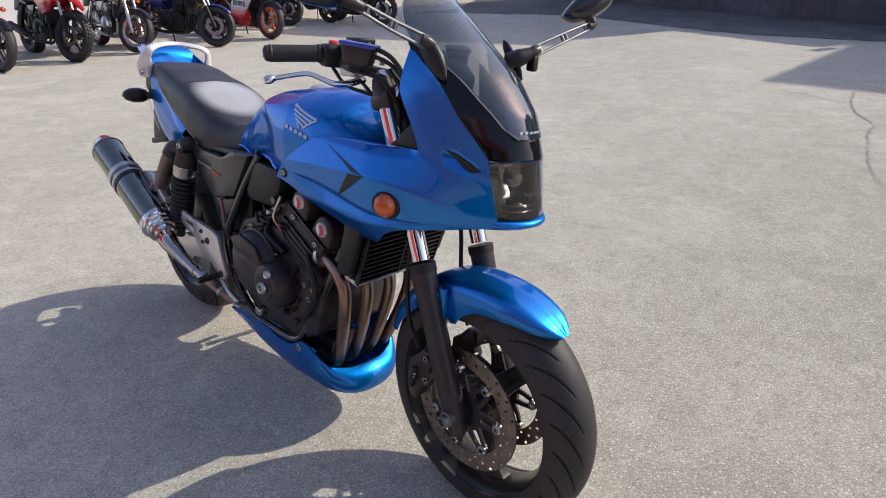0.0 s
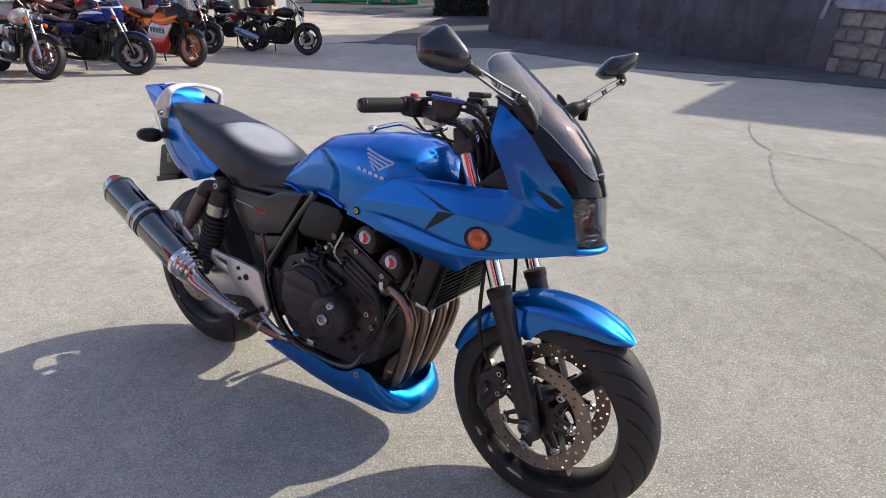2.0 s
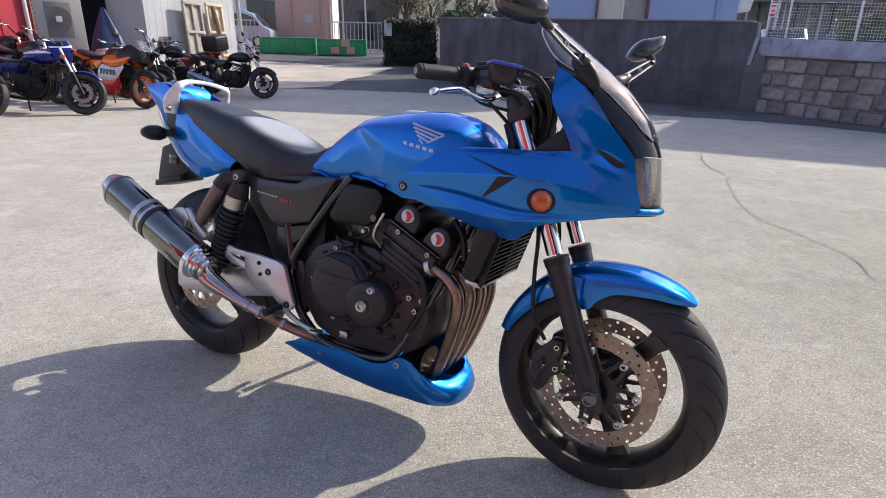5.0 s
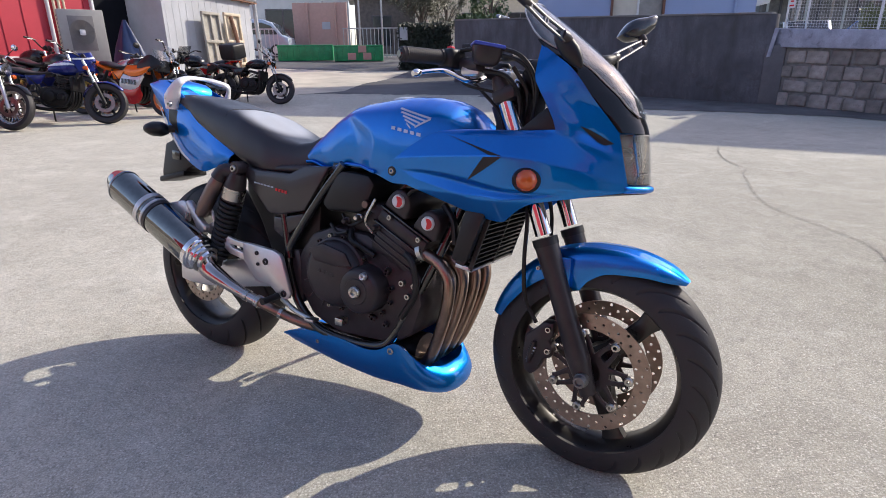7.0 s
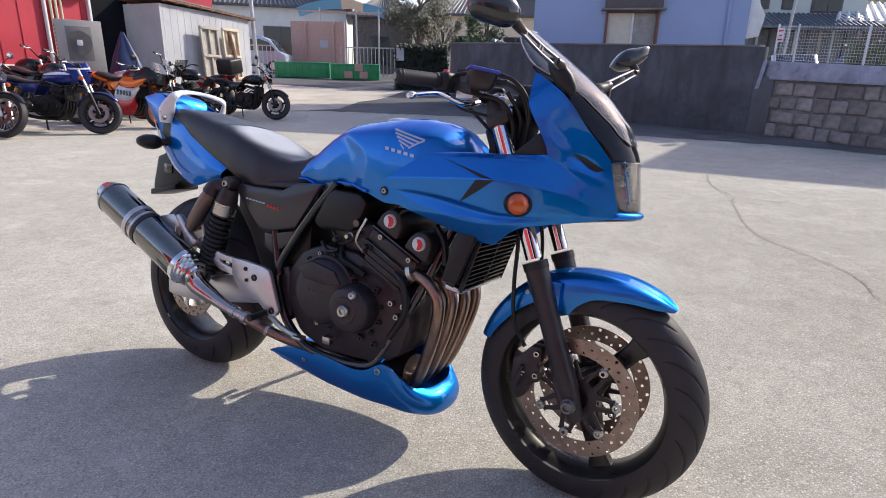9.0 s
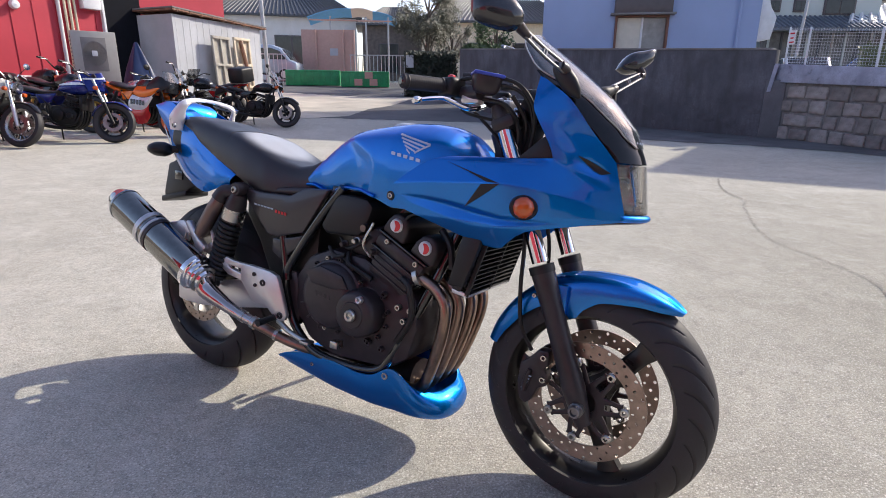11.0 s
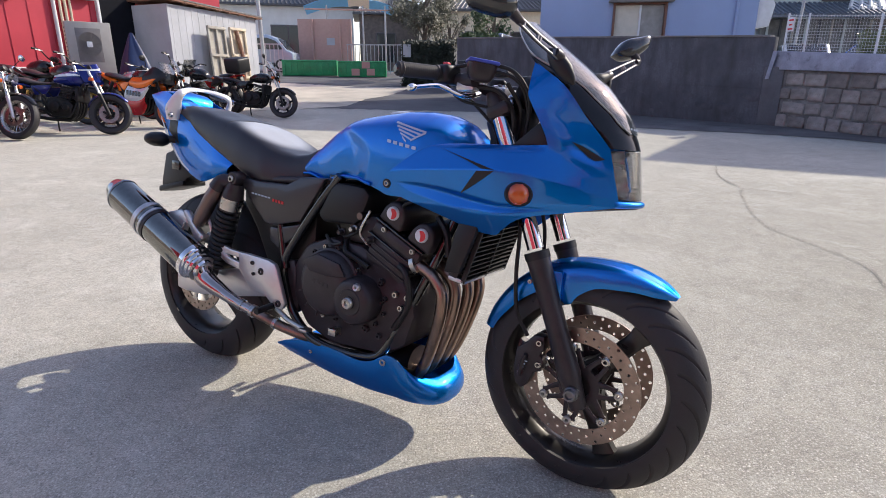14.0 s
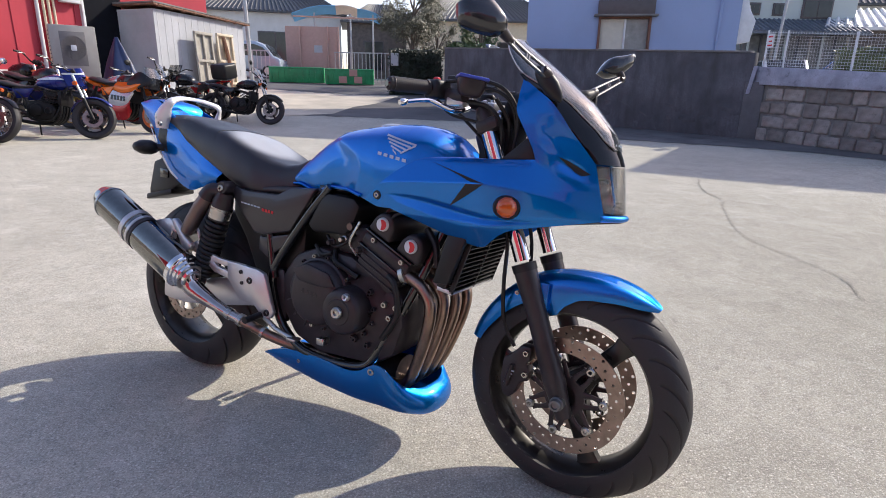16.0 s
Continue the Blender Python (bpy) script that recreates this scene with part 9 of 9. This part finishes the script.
def vehicle(x, y, rz, col, label, kind="car", category="car"):
    """A parked car or van: body, glass, wheels and lights."""
    mat = paint(f"{kind}_paint", col, 0.2, 0.3)
    v = thing(kind, on_ground(x, y, rz), label, category)
    if kind == "van":
        side = [(-2.1, 0.35), (-2.15, 0.9), (-2.1, 1.85), (-1.9, 1.98), (0.7, 1.98), (1.25, 1.75), (1.75, 1.12), (2.1, 0.98), (2.15, 0.4)]
        win = [(-1.9, 1.2), (-1.9, 1.75), (0.65, 1.8), (1.15, 1.62), (1.55, 1.15)]
    else:
        side = [(-2.1, 0.3), (-2.15, 0.85), (-1.75, 0.98), (-1.1, 1.42), (0.2, 1.45), (1.0, 0.98), (1.95, 0.82), (2.1, 0.35)]
        win = [(-1.45, 1.0), (-1.0, 1.35), (0.15, 1.38), (0.8, 1.0)]
    part("body", prism(bmesh.new(), side, -0.82, 0.82, 0.09, seg=3), mat, v)
    for s in (-1, 1):
        part("side_window", prism(bmesh.new(), win, 0.825 * s - 0.008, 0.825 * s + 0.008), PANE_DARK, v)
        for wx in (-1.35, 1.35):
            m = Matrix.Translation((wx, 0.74 * s, 0.32))
            w = part("wheel", lathe(bmesh.new(), [(0.0001, -0.08), (0.2, -0.08), (0.2, 0.08), (0.0001, 0.08)], m, 20), ALLOY, v)
            part("tyre", lathe(bmesh.new(), [(0.2, -0.09), (0.29, -0.1), (0.32, -0.06), (0.32, 0.06), (0.29, 0.1), (0.2, 0.09)], m, 28, True), RUBBER, w)
        part("headlight", box(bmesh.new(), (2.06, 0.6 * s, 0.78 if kind == "van" else 0.68), (0.12, 0.3, 0.14), bevel=0.03), CLEAR, v)
    a, b = (side[5], side[6]) if kind == "van" else (side[4], side[5])
    part("windscreen", prism(bmesh.new(), [(a[0] + 0.06, a[1] + 0.01), (b[0] + 0.02, b[1] + 0.03), (b[0] - 0.01, b[1] + 0.02), (a[0] + 0.03, a[1])], -0.70, 0.70), PANE_DARK, v)
    part("rear_window", prism(bmesh.new(), [(side[2][0] - 0.005 if kind == "van" else -1.72, 1.2 if kind == "van" else 1.0), (side[2][0] - 0.005 if kind == "van" else -1.14, 1.75 if kind == "van" else 1.40), (side[2][0] + 0.02 if kind == "van" else -1.12, 1.72 if kind == "van" else 1.37), (side[2][0] + 0.02 if kind == "van" else -1.68, 1.22 if kind == "van" else 0.99)], -0.68, 0.68), PANE_DARK, v)
    return v


vehicle(-6.7, 35.6, -8, (0.45, 0.52, 0.60), "pale silver-blue van parked behind the railing", "van", "van")
vehicle(4.95, 24.0, 62, (0.10, 0.12, 0.16), "dark van parked behind the boundary wall", "van", "van")
vehicle(17.7, 22.3, 60, (0.72, 0.73, 0.74), "white car parked behind the mesh fence", "car")
vehicle(18.6, 18.6, 8, (0.08, 0.18, 0.55), "blue car parked behind the mesh fence", "car")


def pink_screen():
    m = on_ground(-3.0, 36.8, -7) @ Matrix.Translation((0, 0, -0.3))
    b = thing("panel_wall", m, "dusty pink site panel with posts and a small notice", "panel wall")
    part("panel", box(bmesh.new(), (0, 0, 1.75), (3.3, 0.08, 3.1)), PINK, b)
    for x in (-0.75, 0.95, 1.62):
        part("post", tube(bmesh.new(), [(x, -0.12, 0), (x, -0.12, 3.3)], 0.06, 8), PINK, b)
    part("notice", box(bmesh.new(), (0.35, -0.06, 2.0), (0.5, 0.02, 0.42)), WHITE_BOARD, b)


pink_screen()


def awning():
    b = thing("awning", pose(-1.4, 39.2, 1.35), "curved blue and pale fabric awning on slim posts", "awning")
    for x0, x1, mat in ((-3.0, -0.2, CLOTH_BLUE), (-0.2, 1.2, CLOTH_PALE), (1.2, 2.8, CLOTH_BLUE)):
        grid = [[(x, y, 4.35 + 0.55 * math.sin(math.pi * ((x + 3.0) / 5.8)) + 0.07 * math.sin(math.pi * (x - x0) / (x1 - x0)) - 0.12 * y) for y in np.linspace(-0.6, 1.6, 6)] for x in np.linspace(x0, x1, 12)]
        part("canopy", shell(bmesh.new(), grid, lambda p: p + Vector((0, 0, -0.03))), mat, b)
    for x in (-1.55, 0.75, 2.2):
        part("post", tube(bmesh.new(), [(x, -0.5, -0.2), (x, -0.5, 4.5)], 0.06, 8), GREY_METAL, b)
    part("beam", tube(bmesh.new(), [(-2.9, -0.55, 4.25), (2.7, -0.55, 4.25)], 0.05, 8), PINK, b)


awning()


def house(x, y, rz, w, d, z1, roof_h, wall_mat, label, windows=(), eave=0.5, roof_mat=TILE, z0=0.0):
    h = thing("house", on_ground(x, y, rz), label, "house", "houses round the yard")
    part("wall", box(bmesh.new(), (0, d / 2, (z0 + z1) / 2), (w, d, z1 - z0)), wall_mat, h)
    e = eave
    bm = bmesh.new()
    lo = [(-w / 2 - e, -e, z1), (w / 2 + e, -e, z1), (w / 2 + e, d + e, z1), (-w / 2 - e, d + e, z1)]
    hi = [(-w / 2 + d * 0.35, d * 0.45, z1 + roof_h), (w / 2 - d * 0.35, d * 0.45, z1 + roof_h), (w / 2 - d * 0.35, d * 0.55, z1 + roof_h), (-w / 2 + d * 0.35, d * 0.55, z1 + roof_h)]
    loft(bm, [[(a, b, c - 0.12) for a, b, c in lo], lo, hi])
    r = part("roof", bm, roof_mat, h)
    n = int(w / 0.32)
    bm = bmesh.new()
    for k in range(n):
        f = (k + 0.5) / n
        a = Vector(lo[0]) * (1 - f) + Vector(lo[1]) * f
        b = Vector(hi[0]) * (1 - f) + Vector(hi[1]) * f
        tube(bm, [a + Vector((0, 0, 0.02)), b + Vector((0, 0, 0.02))], 0.05, 6)
    tagged(part("tile_ridge", bm, roof_mat, h), kind="stuff")
    for wx, wz, ww, wh in windows:
        wd = part("window", box(bmesh.new(), (wx, -0.02, wz), (ww + 0.14, 0.08, wh + 0.14), bevel=0.01), DARK_BOX, h)
        part("pane", box(bmesh.new(), (wx - ww * 0.255, -0.065, wz), (ww * 0.47, 0.02, wh)), PANE_DARK, wd)
        part("pane", box(bmesh.new(), (wx + ww * 0.255, -0.065, wz), (ww * 0.47, 0.02, wh)), PANE_DARK, wd)
    return h


house(20.6, 25.6, -8, 6.2, 6.0, 5.6, 1.8, SIDING_GREY, "two-storey grey-green house with dark framed windows", ((-1.95, 3.70, 0.5, 0.42), (-0.7, 3.70, 0.5, 0.42), (1.15, 3.74, 1.35, 0.72)))
DARK_WOOD = surface("dark_stained_boards", (0.12, 0.10, 0.09), 0.7, vary=0.35, scale=4, fine=30)
PORCH_TILE = surface("blue_grey_tiles", (0.13, 0.15, 0.185), 0.4, vary=0.2, scale=4)
GREY_TIMBER = surface("grey_timber", (0.17, 0.172, 0.165), 0.75, vary=0.4, scale=4, fine=30)
lean_to = thing("porch_roof", on_ground(20.4, 24.6, -8), "low dark tiled porch roof in front of the grey house", "roof")
porch = part("roof", loft(bmesh.new(), [[(x, -0.6, 2.62), (x, -0.6, 2.50), (x, 0.9, 3.05), (x, 0.9, 3.30)] for x in (-3.1, 3.0)]), PORCH_TILE, lean_to)
bm = bmesh.new()
for k in range(26):
    tube(bm, [(-3.0 + 0.235 * k, -0.62, 2.63), (-3.0 + 0.235 * k, 0.9, 3.31)], 0.055, 6)
tagged(part("tile_ridge", bm, PORCH_TILE, porch), kind="stuff")
part("wall", box(bmesh.new(), (0.2, 0.6, 1.27), (5.2, 0.3, 2.54)), GREY_TIMBER, lean_to)
for k in range(9):
    part("upright", box(bmesh.new(), (-2.2 + 0.6 * k, 0.42, 1.27), (0.09, 0.06, 2.5)), (SIDING_GREY, TILE, FRAME_WOOD)[k % 3], lean_to)
ribbed = thing("ribbed_roof", on_ground(24.55, 24.45, -10) @ pose(0, 0, 0.18), "pale ribbed metal roof in full sun", "roof")
for k in range(12):
    part("rib", tube(bmesh.new(), [(-2.9 + 0.46 * k, -0.5, 2.60), (-1.3 + 0.36 * k, 2.0, 3.68)], 0.075, 8), WHITE_METAL, ribbed)
part("sheet", loft(bmesh.new(), [[(-3.0, -0.5, 2.48), (2.5, -0.5, 2.48), (3.0, 2.0, 3.56), (-1.4, 2.0, 3.56)], [(-3.0, -0.5, 2.56), (2.5, -0.5, 2.56), (3.0, 2.0, 3.64), (-1.4, 2.0, 3.64)]]), WHITE_METAL, ribbed)
part("wall", box(bmesh.new(), (0.3, 0.9, 1.04), (5.0, 1.6, 2.88)), DARK_WOOD, ribbed)
house(-8.0, 49.0, 4, 13.0, 6, 5.3, 1.9, WHITE_WALL, "white house with a grey tiled roof beyond the car park", ((-3.5, 2.6, 3.4, 2.4), (1.2, 2.6, 2.6, 2.2)))
house(-19.0, 52.0, 10, 11.0, 7, 6.8, 2.2, SIDING, "blue-grey house with a tiled roof in the distance", ())
house(9.5, 44.0, -6, 12.0, 7, 4.6, 2.0, CREAM, "low cream house with a tiled roof in the distance", ((-2, 2.4, 1.8, 1.2), (2, 2.4, 1.8, 1.2)))
# this dark wall stands in for a dark brown opening
house(1.6, 47.5, 0, 5.2, 5, 4.6, 1.6, DARK_WOOD, "small dark brown house behind the awning", ((-0.5, 2.0, 1.5, 2.2),))
house(11.2, 27.5, -10, 4.2, 4.0, 4.6, 1.2, CREAM, "cream house with a brown roof behind the blue building", (), 0.5, RUST)
house(33.0, 33.0, -20, 14.0, 7, 5.2, 2.2, WHITE_WALL, "white house in the distance beyond the side wall", ((-3, 3.4, 1.6, 1.1), (2, 3.4, 1.6, 1.1)))


# ---- planting ----
LEAF_OLIVE = surface("olive_leaves", (0.12, 0.12, 0.08), 0.55, vary=0.5, scale=2.0)
LEAF_DARK = surface("dark_hedge_leaves", (0.022, 0.032, 0.02), 0.6, vary=0.5, scale=3.0)
LEAF_GREEN = surface("green_shrub_leaves", (0.06, 0.11, 0.035), 0.55, vary=0.5, scale=2.5)
LEAF_PALE = surface("dry_pale_leaves", (0.15, 0.17, 0.075), 0.6, vary=0.5, scale=2.5)
BARK = surface("grey_bark", (0.16, 0.13, 0.10), 0.9, vary=0.3, scale=8)


def leaves(bm, rnd, spots, n, size):
    """Loose leaves round the given spots (centre, radius)."""
    for _ in range(n):
        c, r = rnd.choice(spots)
        d = Vector((rnd.gauss(0, 1), rnd.gauss(0, 1), rnd.gauss(0, 0.8)))
        p = Vector(c) + d.normalized() * r * rnd.uniform(0.35, 1.05)
        u = Vector((rnd.gauss(0, 1), rnd.gauss(0, 1), rnd.gauss(0, 1))).normalized()
        v = u.orthogonal().normalized()
        s = size * rnd.uniform(0.6, 1.4)
        q = [bm.verts.new(p + x) for x in (u * s, v * s * 0.45, -u * s, -v * s * 0.45)]
        bm.faces.new(q)
    return bm


def tree(x, y, h, w, base, label, seed, mat, n, size):
    rnd = random.Random(seed)
    t = thing("tree", on_ground(x, y), label, "tree")
    bm = tube(bmesh.new(), [(0, 0, -0.1), (0.05, 0.03, base * 0.6), (0.0, 0.05, base + 0.3), (0.1, 0, h * 0.7)], [0.12, 0.09, 0.07, 0.03], 10, 16)
    spots = []
    for k in range(13):
        a, z = rnd.uniform(0, 6.28), base + (h - base) * rnd.uniform(0.08, 0.9)
        reach = w / 2 * rnd.uniform(0.35, 0.85) * (1.0 if z < h * 0.75 else 0.6)
        e = (reach * math.cos(a), reach * math.sin(a), z)
        tube(bm, [(0.03, 0.03, max(base * 0.7, z - 1.2)), (e[0] * 0.5, e[1] * 0.5, z - 0.35), e], [0.05, 0.03, 0.012], 6, 7)
        spots.append((e, rnd.uniform(0.35, 0.65) * w / 3.4))
    for k in range(6):
        spots.append(((rnd.uniform(-0.3, 0.3) * w, rnd.uniform(-0.3, 0.3) * w, base + (h - base) * rnd.uniform(0.3, 1.0)), rnd.uniform(0.4, 0.7) * w / 3.4))
    part("trunk", bm, BARK, t)
    part("crown", leaves(bmesh.new(), rnd, spots, n, size), mat, t, smooth=False)


tree(2.3, 27.6, 6.2, 3.7, 1.9, "tall olive-grey leafy tree behind the hedge", 5, LEAF_OLIVE, 17000, 0.06)
tree(3.9, 30.5, 4.6, 2.2, 1.4, "small grey-green tree behind the hedge", 9, LEAF_OLIVE, 4200, 0.06)
tree(5.6, 27.5, 4.2, 2.4, 1.2, "green tree behind the parked van", 12, LEAF_GREEN, 2400, 0.085)


def hedge(x0, y0, x1, y1, d, h, label, mat, seed, n):
    m, w = run_matrix((x0, y0), (x1, y1)), dist2((x0, y0), (x1, y1))
    rnd, bm = random.Random(seed), bmesh.new()
    z = gz(x0, y0)
    box(bm, (w / 2, d / 2, z + h / 2 - 0.05), (w - 0.1, d - 0.1, h))
    for _ in range(n):
        f = rnd.random()
        p = Vector((rnd.uniform(0, w), 0, z + rnd.uniform(0, h))) if f < 0.6 else Vector((rnd.uniform(0, w), rnd.uniform(0, d), z + h))
        p += Vector((rnd.gauss(0, 0.03), rnd.gauss(0, 0.05), rnd.gauss(0, 0.05)))
        u = Vector((rnd.gauss(0, 1), rnd.gauss(0, 1), rnd.gauss(0, 1))).normalized()
        v = u.orthogonal()
        s = rnd.uniform(0.04, 0.08)
        bm.faces.new([bm.verts.new(p + q) for q in (u * s, v * s * 0.5, -u * s, -v * s * 0.5)])
    ob = part("hedge", bm, mat, smooth=False)
    ob.matrix_world = m
    return tagged(ob, label, "hedge")


hedge(1.0, 24.3, 3.25, 24.1, 0.7, 1.78, "dark clipped hedge in deep shade at the wall's end", LEAF_DARK, 3, 3000)
hedge(3.0, 21.6, 4.2, 21.0, 0.8, 2.0, "green shrubs behind the boundary wall", LEAF_GREEN, 4, 1400)
hedge(12.3, 13.6, 17.0, 10.6, 0.5, 1.72, "unkempt green shrubs behind the mesh fence", LEAF_PALE, 6, 2600)
part_notice = part("notice_plate", box(bmesh.new(), (1.22, 24.22, 2.35), (0.32, 0.02, 0.5)), WHITE_BOARD)
tagged(part_notice, "small pale notice plate on the hedge", "notice")


# ---- stones of the walls ----
def block_mesh(name, w, h, d, mat, seed):
    """A rough-faced block."""
    rnd, bm = random.Random(seed), bmesh.new()
    j = lambda k: rnd.uniform(-k, k)
    x, z = w / 2, h / 2
    c = [j(0.13) + 0.85 for _ in range(8)]
    out = [(-x, -z * c[0]), (-x * c[1], -z), (x * c[2], -z), (x, -z * c[3]), (x, z * c[4]), (x * c[5], z), (-x * c[6], z), (-x, z * c[7])]
    rings = []
    for f, dep, k in ((1.0, 0.03, 0), (1.0, -d * 0.15, 0.008), (0.96, -d * 0.7, 0.008), (0.82, -d, 0.014)):
        rings.append([bm.verts.new((p * f + j(k), dep + j(k * 0.5), q * f + j(k))) for p, q in out])
    for a, b in zip(rings, rings[1:]):
        for i in range(8):
            bm.faces.new((a[i], a[(i + 1) % 8], b[(i + 1) % 8], b[i]))
    bm.faces.new(rings[-1])
    for f in bm.faces:
        f.smooth = True
    bmesh.ops.recalc_face_normals(bm, faces=bm.faces)
    me = bpy.data.meshes.new(name)
    bm.to_mesh(me)
    bm.free()
    me.materials.append(mat)
    return me


def lay_blocks(wall, m, n, z_at, rows, h, w, mat, y0, seed, tilt, gap=0.028, skip=0.0):
    rnd = random.Random(seed)
    shapes = [block_mesh("block", w * f - gap, h - gap, 0.034, mat, seed + k) for k, f in enumerate((0.72, 0.85, 1.0, 1.12, 1.25))]
    facs = (0.72, 0.85, 1.0, 1.12, 1.25)
    inv = wall.matrix_world.inverted()
    for r in range(rows):
        x = 0.12 if r % 2 else -0.05
        while x < n - w:
            k = rnd.randrange(5)
            ww = w * facs[k]
            if rnd.random() >= skip:
                ob = new("block", shapes[k])
                ob.parent = wall
                ob.matrix_local = inv @ m @ Matrix.Translation((x + ww / 2, y0 - rnd.uniform(0, 0.012), z_at(x + ww / 2) + h * (r + 0.5))) @ Matrix.Rotation(tilt + rnd.uniform(-0.05, 0.05), 4, "Y") @ Matrix.Diagonal((rnd.uniform(0.82, 1.02), 1, rnd.uniform(0.78, 1.06), 1))
            x += ww


lay_blocks(WALL_SIDE, SIDE_M, SIDE_N, lambda x: 0.265 - 0.032 * x, 4, 0.245, 0.36, STONE, 0.040, 21, 0.032, 0.010)
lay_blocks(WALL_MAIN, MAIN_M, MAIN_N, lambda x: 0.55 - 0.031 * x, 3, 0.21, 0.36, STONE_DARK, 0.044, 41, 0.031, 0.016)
